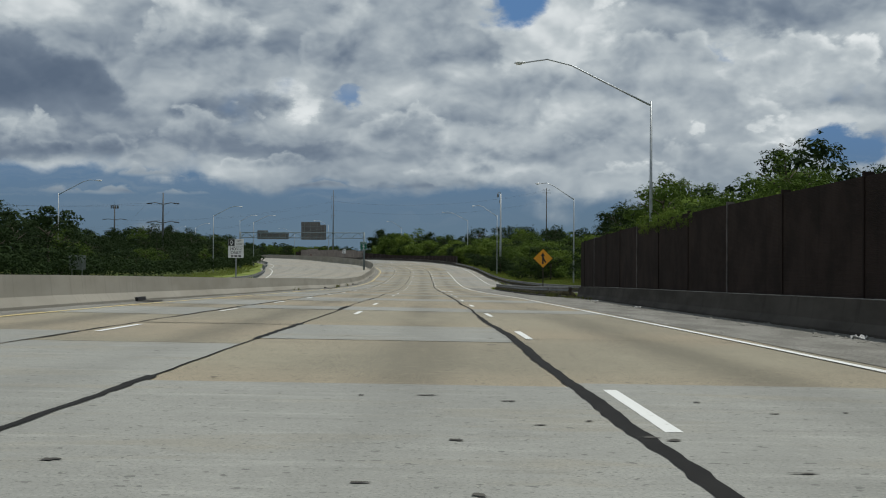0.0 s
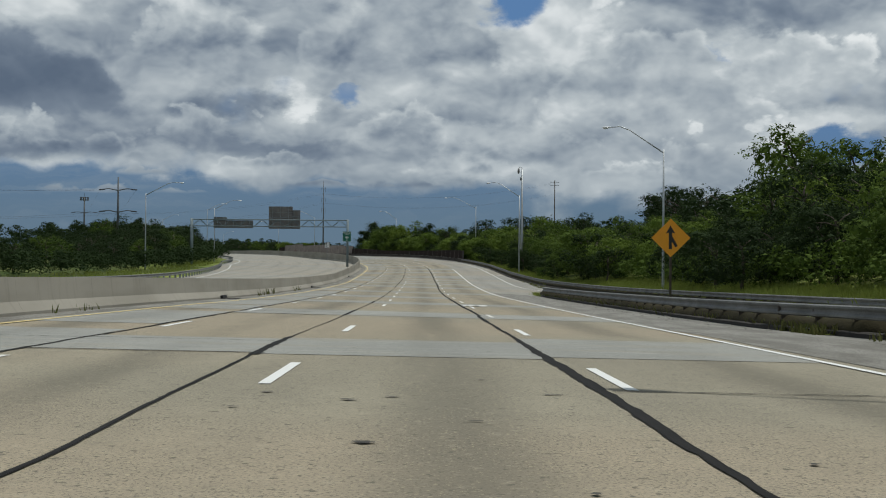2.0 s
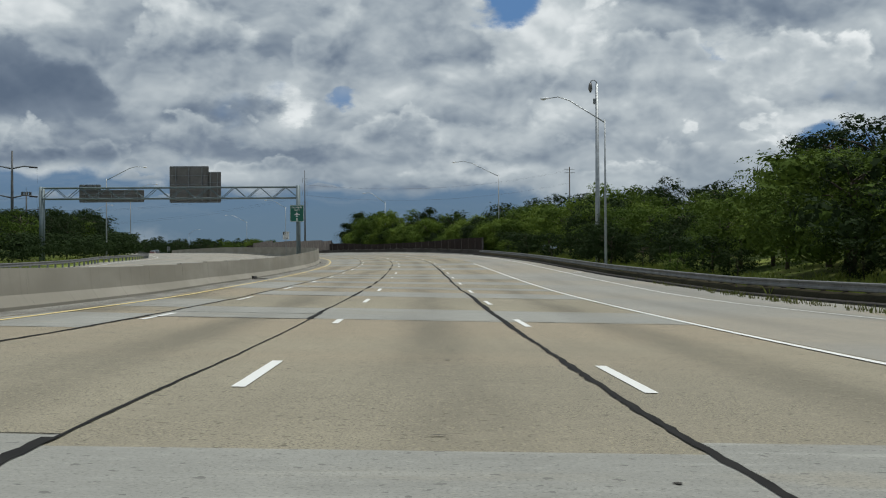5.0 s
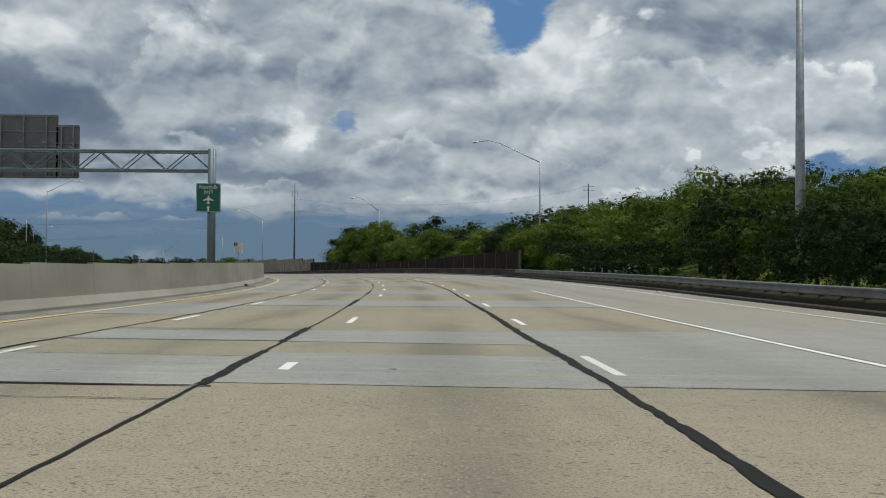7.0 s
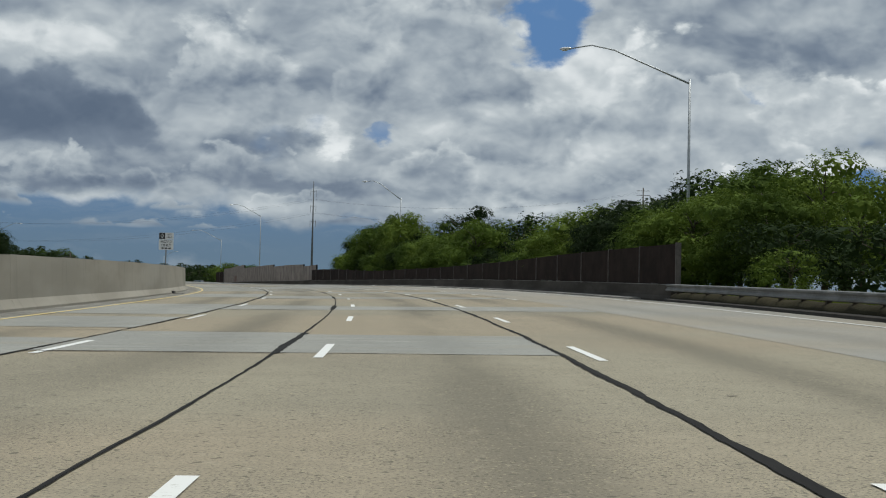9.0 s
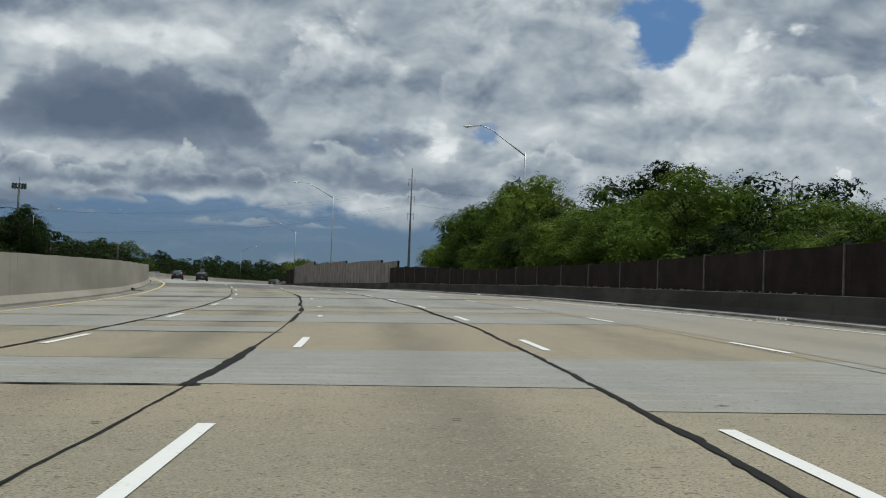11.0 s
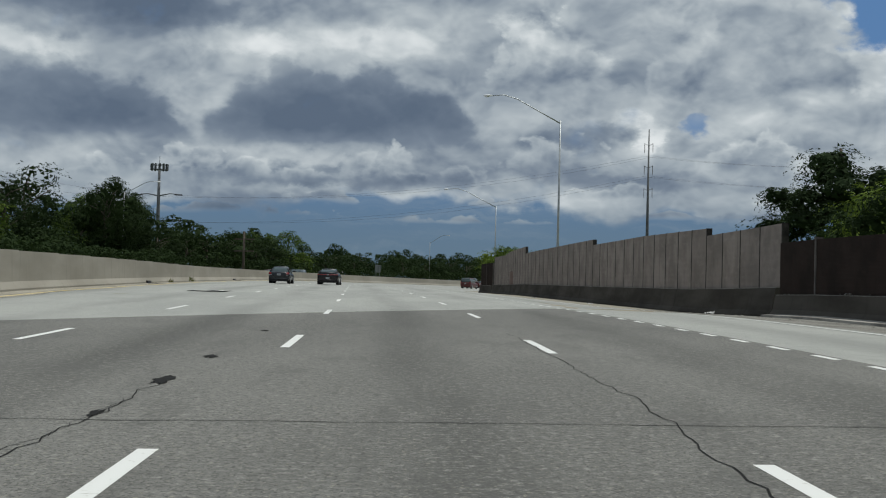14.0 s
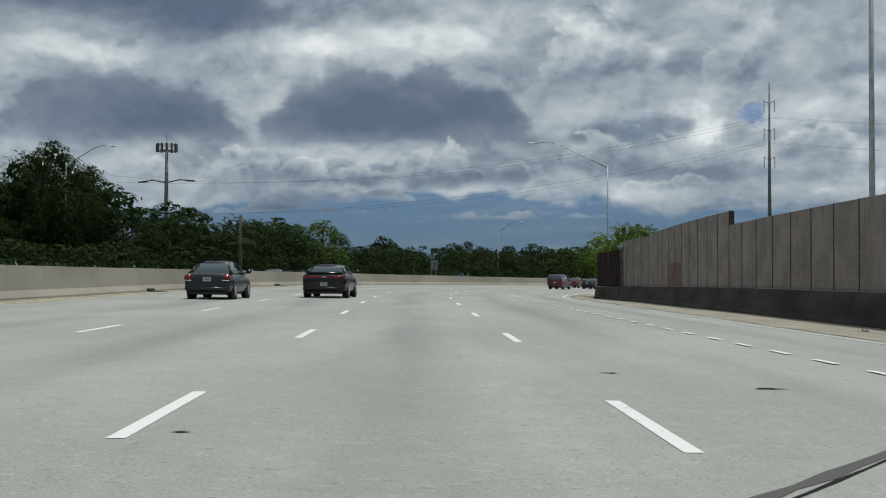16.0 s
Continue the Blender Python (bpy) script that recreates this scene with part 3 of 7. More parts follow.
def ribbon(bm, s0, s1, left, right, h, step=4.0, cols=1, jag=0.0, skew=0.0, skew_end=None):
    """A sheet on the road between two offsets (numbers or functions of s). UV: metres across and along."""
    uv = bm.loops.layers.uv.verify()
    n = max(1, int(math.ceil((s1 - s0) / step)))
    rows = []
    for i in range(n + 1):
        s = s0 + (s1 - s0) * i / n
        a = left(s) if callable(left) else left
        b = right(s) if callable(right) else right
        ja, jb = (random.uniform(-jag, jag), random.uniform(-jag, jag)) if jag else (0, 0)
        row = []
        for c in range(cols + 1):
            d = a + ja + (b + jb - a - ja) * c / cols
            w = i / n
            s2 = s + d * (skew * (1 - w) + (skew if skew_end is None else skew_end) * w)
            v = bm.verts.new(on_road(s2, d, h))
            row.append((v, (d, s2)))
        rows.append(row)
    for r0, r1 in zip(rows, rows[1:]):
        for c in range(cols):
            q = (r0[c], r0[c + 1], r1[c + 1], r1[c])
            f = bm.faces.new([v for v, _ in q])
            for lp, (_, co) in zip(f.loops, q):
                lp[uv].uv = co
    return bm


def sheet(name, mat, parent, *args, **kw):
    return part(name, ribbon(bmesh.new(), *args, **kw), mat, parent)


# ---- ground, carriageways and barriers ----
MEDIAN = [(-20, 10.2), (70, 10.1), (112, 9.8), (152, 9.0), (224, 8.7), (270, 9.5), (300, 9.85), (345, 10.6), (382, 11.1), (430, 11.6),
          (465, 11.7), (493, 12.6), (540, 13.2), (580, 12.4), (640, 12.0), (1000, 12.0)]
MEDIAN_TOP = [(-20, 0.88), (224, 0.9), (270, 1.16), (300, 1.38), (345, 1.5), (382, 1.6), (430, 1.76), (455, 1.52), (490, 1.4),
              (536, 1.2), (580, 1.1), (1000, 1.1)]
FAR_RAIL = [(60, 27), (135, 24), (190, 24), (230, 26), (300, 33), (330, 36), (1000, 36)]
RAIL_A = [(140, -18.0), (185, -17.0), (206, -15.6), (237, -13.3), (265, -12.2), (352, -11.6)]


def median_d(s):
    return lin(s, MEDIAN)


def right_edge(s):
    return lin(s, [(-20, -9.5), (60, -9.5), (124, -11.8), (150, -18.6), (206, -16.6), (265, -13.0), (352, -12.4), (470, -12.6), (500, -15.4),
                   (592, -15.6), (605, -12.9), (1000, -12.4)])


def build_ground():
    """One sheet of land that reaches the horizon and follows the road's level."""
    def axis(lo, hi, step, far):
        a, g = list(np.arange(lo, hi + 1, step)), step
        while a[-1] < far:
            g *= 1.5
            a.append(a[-1] + g)
        g = step
        while a[0] > -far:
            g *= 1.5
            a.insert(0, a[0] - g)
        return np.array(a)
    xs, ys = axis(-300, 200, 5.0, 4200), axis(-60, 1000, 5.0, 4400)
    gx, gy = np.meshgrid(xs, ys)
    px, py = gx.ravel(), gy.ravel()
    zz = np.zeros(len(px))
    for i0 in range(0, len(px), 4000):
        ax, ay = px[i0:i0 + 4000], py[i0:i0 + 4000]
        k = np.argmin((ax[:, None] - AX[None, ::2]) ** 2 + (ay[:, None] - AY[None, ::2]) ** 2, axis=1) * 2
        d = -((ax - AX[k]) * np.cos(HD[k]) + (ay - AY[k]) * np.sin(HD[k]))
        for j in range(len(ax)):
            s, dd = S_GRID[k[j]], float(d[j])
            under = right_edge(s) - 1.5 < dd < lin(s, FAR_RAIL) + 2.0
            z = AZ[k[j]] - min(max(dd, -13), 13) * BK[k[j]] - fall(s, dd) + rise(s, dd)
            zz[i0 + j] = z - (0.9 if under else 0.03)
    bm = bmesh.new()
    vs = [bm.verts.new((x, y, z)) for x, y, z in zip(px, py, zz)]
    w = len(xs)
    for j in range(len(ys) - 1):
        for i in range(w - 1):
            bm.faces.new((vs[j * w + i], vs[j * w + i + 1], vs[(j + 1) * w + i + 1], vs[(j + 1) * w + i]))
    ob = part("ground", bm, M_GROUND, None, "", True)
    return tagged(ob, "rough green grassland reaching to the horizon", "ground", kind="structure")


build_ground()

road = sheet("road", M_OLD, None, -20, 1000, lambda s: median_d(s) + 0.3, right_edge, 0.0, 4.0, 10)
tagged(road, "worn tan concrete motorway with grey repair slabs", "road", kind="structure")
far_road = sheet("far_road", M_AUX, None, -20, 1000, lambda s: lin(s, FAR_RAIL) + 0.8, lambda s: median_d(s) + 0.3, 0.0, 4.0, 4)
tagged(far_road, "pale concrete carriageway for oncoming traffic beyond the barrier", "road", kind="structure")

# verges between pavement and land
for a, b, inner, outer in ((-20, 1000, right_edge, lambda s: right_edge(s) - 11.0), (-20, 1000, lambda s: lin(s, FAR_RAIL) + 0.7, lambda s: lin(s, FAR_RAIL) + 14.0)):
    bm = bmesh.new()
    rows = []
    for s in np.arange(a, b + 1, 5.0):
        d0, d1 = inner(s), outer(s)
        rows.append([bm.verts.new(on_ground(float(s), d0 + (d1 - d0) * k / 6, -0.02 - (0.25 if k == 6 else 0))) for k in range(7)])
    for r0, r1 in zip(rows, rows[1:]):
        for k in range(6):
            bm.faces.new((r0[k], r0[k + 1], r1[k + 1], r1[k]))
    bmesh.ops.recalc_face_normals(bm, faces=bm.faces)
    tagged(part("verge", bm, M_VERGE, None, "", True), "grassy verge beside the pavement", "verge", kind="structure")
island = bmesh.new()
ribbon(island, 126, 192, -9.05, lambda s: lin(s, [(126, -13.5), (150, -12.6), (180, -11.4), (192, -9.3)]), 0.03, 3.0, 2)
tagged(part("verge", island, M_VERGE), "grassy island between shoulder and ramp", "verge", kind="structure")

# the ramp and auxiliary lane, the shoulders
part("ramp_lane", ribbon(bmesh.new(), 126, 470, -5.62, lambda s: right_edge(s) + 0.25, 0.004, 4.0, 3), M_AUX, road, "grey concrete merging lane")
part("shoulder", ribbon(bmesh.new(), -20, 196, -5.75, lambda s: lin(s, [(-20, -9.2), (60, -9.2), (124, -10.9), (130, -9.4), (186, -9.6), (196, -7.0)]),
                        0.008, 2.0, 3, 0.06), M_SHOULDER, road, "gritty grey shoulder with debris")
part("shoulder", ribbon(bmesh.new(), 340, 640, lambda s: lin(s, [(340, -10.9), (400, -10.2), (440, -9.6), (600, -9.8), (640, -10.3)]),
                        lambda s: right_edge(s) + 0.3, 0.008, 2.0, 3, 0.05), M_SHOULDER, road, "gritty grey shoulder with debris")
part("shoulder", ribbon(bmesh.new(), -20, 470, lambda s: median_d(s) + 0.2, lambda s: median_d(s) - 0.75, 0.006, 2.0, 1, 0.12),
     M_SHOULDER, road, "dark gritty gutter by the barrier")
part("shoulder", ribbon(bmesh.new(), 496, 640, lambda s: lin(s, [(496, -9.6), (600, -10.0), (640, -10.4)]), lambda s: right_edge(s) + 0.35, 0.011, 2.0, 3, 0.12),
     M_SAND, road, "pale sandy shoulder at the foot of the wall")
part("shoulder", ribbon(bmesh.new(), 466, 640, lambda s: median_d(s) + 0.1, lambda s: median_d(s) - 1.0 - 0.5 * math.sin(s * 0.21) ** 2, 0.011, 2.0, 2, 0.10),
     M_SAND, road, "pale sandy gutter along the barrier")
SLANT = -1.33
part("asphalt_patch", ribbon(bmesh.new(), 451.5, 481.0, lambda s: median_d(s) - 0.2, -5.68, 0.006, 3.0, 12, 0.0, 0.0, SLANT), M_ASPHALT, road,
     "dark worn asphalt stretch")
part("new_concrete", ribbon(bmesh.new(), 449.5, 489.0, -5.682, -9.7, 0.0045, 3.0, 4), M_NEW, road, "pale grey smooth concrete")
part("new_concrete", ribbon(bmesh.new(), 481.05, 1000, lambda s: median_d(s) + 0.1, -9.7, 0.005, 4.0, 10, 0.0, SLANT, 0.0), M_NEW, road,
     "pale grey smooth concrete")

# repair slabs: (from, to) along each of three lanes
REPAIRS = [(8, 20), (28, 52.2), (60.0, 65.7), (77.4, 81.9), (95.4, 101.0), (114.5, 119.0), (132.8, 138.1), (151.2, 156), (168, 173.5), (187, 191.5),
           (209.2, 215.2), (225.3, 230.8), (235.3, 238.1), (243.7, 247.1), (254.5, 258.9), (261.5, 265.2), (280.1, 286.4), (296.7, 304.8), (318, 323), (338, 342),
           (355.3, 359.0), (372.0, 377.6), (388.1, 393.8), (396.7, 399.5), (403.1, 430.7), (437.8, 445.7)]
REPAIRS_RIGHT = [(20, 52.6), (77.4, 81.2), (95.3, 101.4), (115.0, 120.6), (132.7, 137.5), (151.3, 155.2), (187.3, 192), (209.3, 215.0), (225.7, 230.8), (235.4, 238.1),
                 (244.1, 248.6), (254.8, 266.0), (280.2, 286.9), (297.4, 305.4), (337.6, 342.5), (355.5, 358.9), (370.0, 376.2), (388.3, 393.5), (396.8, 400.6), (403.2, 450.0)]
REPAIRS_LEFT = [(30, 58.4), (77.5, 81.7), (91.4, 101.2), (114.8, 118.6), (132.6, 138.0), (151.5, 156), (168, 174), (187, 192), (209.1, 214.9), (225.3, 229.9), (235.2, 238.1),
                (243.5, 247.4), (254.2, 258.1), (261.6, 264.6), (280.3, 286.2), (296.2, 302.5), (318, 323.6), (337.7, 342.6), (355.1, 362.1), (371.9, 375.4), (382.8, 385.0),
                (388.0, 392.3), (396.8, 399.8), (403.0, 424.5), (437.6, 442.7)]
LEFT_JOINT = [(-20, 2.54), (60, 2.57), (76, 2.48), (87, 2.59), (105, 2.40), (117, 2.58), (134, 2.49), (205, 2.40), (214, 2.47), (236, 2.39), (250, 2.33), (262, 2.40),
              (285, 2.48), (355, 2.40), (385, 2.44), (396, 2.37), (406, 2.47), (426, 2.23), (452, 2.28)]
RIGHT_JOINT = [(-20, -1.56), (47, -1.58), (56, -1.47), (62, -1.54), (69, -1.44), (76, -1.46), (80, -1.56), (90, -1.48), (95, -1.54), (104, -1.50), (118, -1.44), (132, -1.44),
               (137, -1.49), (150, -1.43), (205, -1.49), (220, -1.54), (227, -1.59), (235, -1.46), (240, -1.53), (250, -1.47), (258, -1.52), (265, -1.48), (279, -1.43),
               (284, -1.39), (300, -1.42), (352, -1.42), (358, -1.46), (366, -1.43), (381, -1.45), (387, -1.53), (395, -1.43), (400, -1.50), (405, -1.54), (410, -1.45),
               (418, -1.59), (425, -1.50), (430, -1.53), (440, -1.55), (452, -1.54)]
for a, b in REPAIRS:
    sheet("concrete_slab", M_SLAB, road, a, b, lambda q: lin(q, LEFT_JOINT), lambda q: lin(q, RIGHT_JOINT), 0.006, 2.0, 1)
for a, b in REPAIRS_RIGHT:
    sheet("concrete_slab", M_SLAB, road, a, b, lambda q: lin(q, RIGHT_JOINT) - 0.003, -5.52, 0.006, 2.0, 1)
for a, b in REPAIRS_LEFT:
    sheet("concrete_slab", M_SLAB, road, a, b, 5.70, lambda q: lin(q, LEFT_JOINT) + 0.003, 0.006, 2.0, 1)
rng = random.Random(7)
s = 30.0
while s < 450:
    n = rng.uniform(5.0, 12.0)
    if rng.random() < 0.7:
        sheet("concrete_slab", M_SLAB, road, s, s + n, lambda q: median_d(q) - 0.8, 5.78, 0.006, 3.0, 1)
    s += n + rng.uniform(0.0, 5.0)


def tar_line(s0, s1, d, width, h=0.010, step=0.22, swing=0.05, seed=1):
    """A poured joint along the road, uneven in width and line."""
    r = random.Random(seed)
    bm, mid, w = bmesh.new(), 0.0, width
    lefts, rights = [], []
    n = int((s1 - s0) / step)
    for i in range(n + 1):
        mid = 0.93 * mid + r.uniform(-1, 1) * swing * 0.36
        w = max(width * 0.6, min(width * 1.5, w + r.uniform(-1, 1) * width * 0.10))
        dd = d(s0 + (s1 - s0) * i / n) if callable(d) else d
        lefts.append(dd + mid + w / 2 + r.uniform(-1, 1) * width * 0.11)
        rights.append(dd + mid - w / 2 + r.uniform(-1, 1) * width * 0.11)
    ks = [s0 + (s1 - s0) * i / n for i in range(n + 1)]
    ribbon(bm, s0, s1, lambda q: float(np.interp(q, ks, lefts)), lambda q: float(np.interp(q, ks, rights)), h, (s1 - s0) / n)
    return part("tar_joint", bm, M_TAR, road)


def tar_across(s, d0, d1, width, slope=0.0, h=0.010, seed=1):
    """A poured joint across a lane."""
    r = random.Random(seed)
    bm = bmesh.new()
    n = max(4, int(abs(d1 - d0) / 0.3))
    prev = None
    for i in range(n + 1):
        d = d0 + (d1 - d0) * i / n
        q, w = s + slope * d + r.uniform(-0.03, 0.03), width * r.uniform(0.6, 1.3)
        pair = (bm.verts.new(on_road(q - w / 2, d, h)), bm.verts.new(on_road(q + w / 2, d, h)))
        if prev:
            bm.faces.new((prev[0], pair[0], pair[1], prev[1]))
        prev = pair
    bmesh.ops.recalc_face_normals(bm, faces=bm.faces)
    return part("tar_joint", bm, M_TAR, road)


for i, (a, b) in enumerate(((-20, 130), (130, 290), (290, 452))):
    tar_line(a, b, lambda q: lin(q, RIGHT_JOINT), 0.105, seed=i + 1, swing=0.03)
    tar_line(a, b, 5.72, 0.07, seed=i + 11)
last = -12.0            # the left joint is thin but for wide repoured lengths beside the repairs
for i, (a, b) in enumerate(REPAIRS):
    if a - last > 0.5:
        tar_line(last, a, lambda q: lin(q, LEFT_JOINT), 0.034, seed=i + 40, swing=0.02)
    last = b + rng.uniform(0.1, 0.6)
    tar_line(a - 0.25, last + 0.2, lambda q: lin(q, LEFT_JOINT), 0.12, h=0.012, seed=i + 400, swing=0.03)
tar_line(last, 451, lambda q: lin(q, LEFT_JOINT), 0.034, seed=99, swing=0.02)
tar_line(350, 451, -5.22, 0.03, seed=77, swing=0.02)
# joints across the lane to the left: poured thick, medium and thin
THICK = (65.6, 77.45, 91.4, 132.6, 209.1, 225.3, 235.2, 254.2, 280.2, 355.1, 371.9, 382.8, 396.8, 437.4)
MEDIUM = (81.7, 93.5, 95.6, 114.8, 135.1, 151.5, 211.6, 243.5, 261.6, 265.3, 296.1, 318.0, 337.7, 388.0, 403.0, 442.7, 445.8)
THIN = (58.4, 88.5, 98.5, 117.9, 136.9, 138.0, 156.0, 168.0, 174.0, 187.0, 192.0, 214.9, 229.9, 234.5, 238.1, 247.4, 252.9, 258.1, 264.5, 283.8, 286.2, 298.3, 302.5, 323.6, 342.6,
        358.8, 362.1, 375.4, 385.1, 392.3, 399.8, 407.9, 412.5, 417.4, 423.3, 448.1, 450.5)
for n, (row, w) in enumerate(((THICK, 0.115), (MEDIUM, 0.072), (THIN, 0.036))):
    for i, q in enumerate(row):
        tar_across(q, lin(q, LEFT_JOINT) - (0.12 if n < 2 else 0.0), 5.7, w, -0.03 if n < 2 else 0.0, seed=i + 40 * n)
        if (i + n) % 2:
            tar_across(q + rng.uniform(-0.4, 0.4), 5.8, 8.6, 0.03, seed=i + 300 + 40 * n)
# hairline edges of the slabs in the middle and right-hand lanes
for i, q in enumerate((235.3, 265.2, 355.3, 396.7)):
    tar_across(q, 2.3, -1.45, 0.008, seed=i + 600, h=0.009)
# the line at 109.7 draws the street lamp's cast shadow in dark colour
for i, q in enumerate((61.2, 77.35, 109.7, 132.7, 209.3, 225.7, 235.4, 254.8, 280.2, 284.3, 355.5, 388.3, 396.8, 410.4, 416.5, 429.1, 442.6)):
    tar_across(q, -1.6, -5.4, 0.034 if q in (61.2, 109.7, 284.3, 410.4, 429.1, 442.6) else 0.012, seed=i + 700, h=0.009)
strip = ribbon(bmesh.new(), 418.95, 420.3, lambda q: 9.8, -9.6, 0.011, 1.4, 60)
for v in strip.verts:
    v.co += ahead_of(419.6) * rng.uniform(-0.05, 0.05)
part("asphalt_strip", strip, M_STRIP, road, "dark asphalt strip filling a joint")
tar_across(481.0, 11.2, -9.2, 0.03, SLANT, seed=901)
tar_across(482.1, 2.5, -9.6, 0.05, -1.42, seed=907)
tar_across(509.8, 12.0, -1.2, 0.035, -1.32, seed=902)
tar_across(509.66, -1.2, -9.6, 0.05, -1.32, seed=903)
tar_across(509.80, -1.2, -9.6, 0.17, -1.32, h=0.008, seed=904).data.materials[0] = M_STRIP

# lane paint: every dash is a piece of its own
PERIOD, DASH = 12.19, 3.05


def dash(s, d, n=DASH, w=0.125, mat=None):
    return sheet("lane_dash", mat or M_WHITE, road, s, s + n, d + w / 2, d - w / 2, 0.0085, 1.6, 1)


for k in range(-5, 32):
    s = 48.87 + PERIOD * k
    if s < 436:
        dash(s, -1.81, mat=M_FADED if k in (7, 17) else M_WHITE)
        if k not in (0, 1, 4, 7, 16, 19, 31):       # worn away
            dash(s + {28: 1.8, 30: 2.3}.get(k, 0), 1.81, n={13: 1.8, 17: 1.1, 25: 1.5, 28: 0.9, 29: 0.6, 30: 1.2}.get(k, DASH))
        dash(s + 0.3, 5.46, mat=M_FADED if k % 3 == 2 else M_WHITE)
        if s > 352:
            dash(s, -5.42)
for k in range(31, 66):
    s = 50.55 + PERIOD * k
    if s > 434:
        dash(s, -1.86)
        if s > 446:
            dash(s + 0.4, 1.69)
        dash(s + 1.2, 5.46)
s = 454.8
while s < 590:
    dash(s, -5.52, 0.88)
    s += 1.97
sheet("edge_line", M_WHITE, road, -20, 303, -5.36, -5.50, 0.014, 4.0, 1)
sheet("edge_line", M_WHITE, road, 196, 1000, lambda q: lin(q, [(196, -12.6), (225, -10.05), (330, -10.1), (372, -10.0), (410, -9.0), (470, -9.2), (1000, -9.2)]),
      lambda q: lin(q, [(196, -12.72), (225, -10.17), (330, -10.22), (372, -10.12), (410, -9.12), (470, -9.32), (1000, -9.32)]), 0.014, 4.0, 1)
sheet("edge_line", M_YELLOW, road, -20, 1000, lambda q: median_d(q) - 1.05, lambda q: median_d(q) - 1.17, 0.014, 4.0, 1)
sheet("edge_line", M_WHITE, far_road, -20, 1000, lambda q: lin(q, FAR_RAIL) - 1.4, lambda q: lin(q, FAR_RAIL) - 1.55, 0.014, 4.0, 1)

# median barrier, in sections
median = tagged(new("median_barrier"), "long stained concrete median barrier", "barrier", kind="structure")
s = -20.0
while s < 990:
    e = min(s + 6.1, 990)
    bm = bmesh.new()
    mid = (s + e) / 2
    t = lin(mid, MEDIAN_TOP)
    prof = [(0.0, -0.15), (0.0, 0.08), (0.17, 0.32), (0.23, t), (0.40, t), (0.46, 0.32), (0.62, 0.08), (0.62, -0.15)]
    stations = []
    for q in (s + 0.003, mid, e - 0.003):
        tq = lin(q, MEDIAN_TOP)
        stations.append((on_road(q, median_d(q)), left_of(q)))
    sweep(bm, stations, prof, run=s)
    part("barrier_section", bm, M_BARRIER, median)
    s = e


def wall_run(name, label, line, top, sections, panel_mat_, foot_mat, foot_h, pitch, post_w, post_mat, depth=0.16, lean=0.35, proud=0.07, pale=None):
    """A noise wall: a concrete foot with panels between posts above it. line and top are (s, value) pairs."""
    w = tagged(new(name), label, "noise wall", kind="structure")
    s0, s1 = sections
    s = s0
    while s < s1 - 0.1:
        e = min(s + 6.0, s1)
        bm = bmesh.new()
        sweep(bm, [(on_road(q, lin(q, line)), -left_of(q)) for q in (s, e)],
              [(0.0, -0.3), (0.0, 0.07), (0.14, 0.25), (lean * 0.6, foot_h), (lean + 0.3, foot_h), (lean + 0.3, -0.3)], run=s)
        part("concrete_foot", bm, foot_mat, w)
        # pale strip that puts the foot's sunlit top edge into the colour
        bm = bmesh.new()
        sweep(bm, [(on_road(q, lin(q, line)), -left_of(q)) for q in (s + 0.01, e - 0.01)],
              [(lean * 0.6 + 0.015, foot_h + 0.004), (lean * 0.6 + 0.02, foot_h + 0.022), (lean + 0.02, foot_h + 0.022), (lean + 0.02, foot_h + 0.004)], run=s)
        part("ledge", bm, M_LEDGE, w)
        s = e
    s = s0
    while s < s1 - 0.1:
        e = min(s + pitch, s1)
        tt = lin((s + e) / 2, top)
        bm = bmesh.new()
        t0, t1 = lin(s + 0.2, top), lin(e - 0.2, top)
        sweep(bm, [(on_road(q, lin(q, line)), -left_of(q)) for q in (s + post_w * 0.45, e - post_w * 0.45)],
              [(lean, foot_h - 0.02), (lean, t0), (lean + depth, t0), (lean + depth, foot_h - 0.02)], run=s)
        bm.verts.ensure_lookup_table()
        for v in (bm.verts[5], bm.verts[6]):
            v.co.z += t1 - t0
        part("wall_panel", bm, panel_mat_, w)
        bm = bmesh.new()
        a = heading(s)
        box(bm, 0, 0, 0, depth + proud, post_w, tt + (0.03 if proud > 0.05 else -0.03) - foot_h + 0.05,
            Matrix.Translation(on_road(s, lin(s, line) - lean - depth / 2, (tt + 0.03 + foot_h) / 2)) @ Matrix.Rotation(a, 4, "Z"))
        part("wall_post", bm, post_mat if pale is None or round((s - s0) / pitch) % pale == 1 else panel_mat_, w)
        s = e
    return w


wall_run("wall_1", "dark brown noise wall on a sooty concrete foot", [(-20, -8.6), (60, -8.5), (90, -9.1), (122.5, -10.1)],
         [(-20, 3.1), (60, 3.15), (85, 3.5), (122.5, 3.7)], (-20, 122.6), M_BROWN, M_SOOTY, 0.72, 6.1, 0.09, M_POST_LIGHT, pale=3)
wall_run("wall_2", "dark brown noise wall with pale posts on a sooty foot", [(352, -11.5), (372, -11.2), (400, -11.0), (450, -11.2), (495, -12.2)],
         [(352, 2.45), (373, 2.3), (390, 2.03), (416, 1.8), (447, 1.75), (455, 1.9), (470, 2.2), (495, 2.45)], (352, 487.3), M_BROWN, M_SOOTY, 0.70, 5.5, 0.09,
         M_POST_LIGHT)
WALL_LINE = [(495, -13.6), (589, -14.2), (597.2, -13.1)]
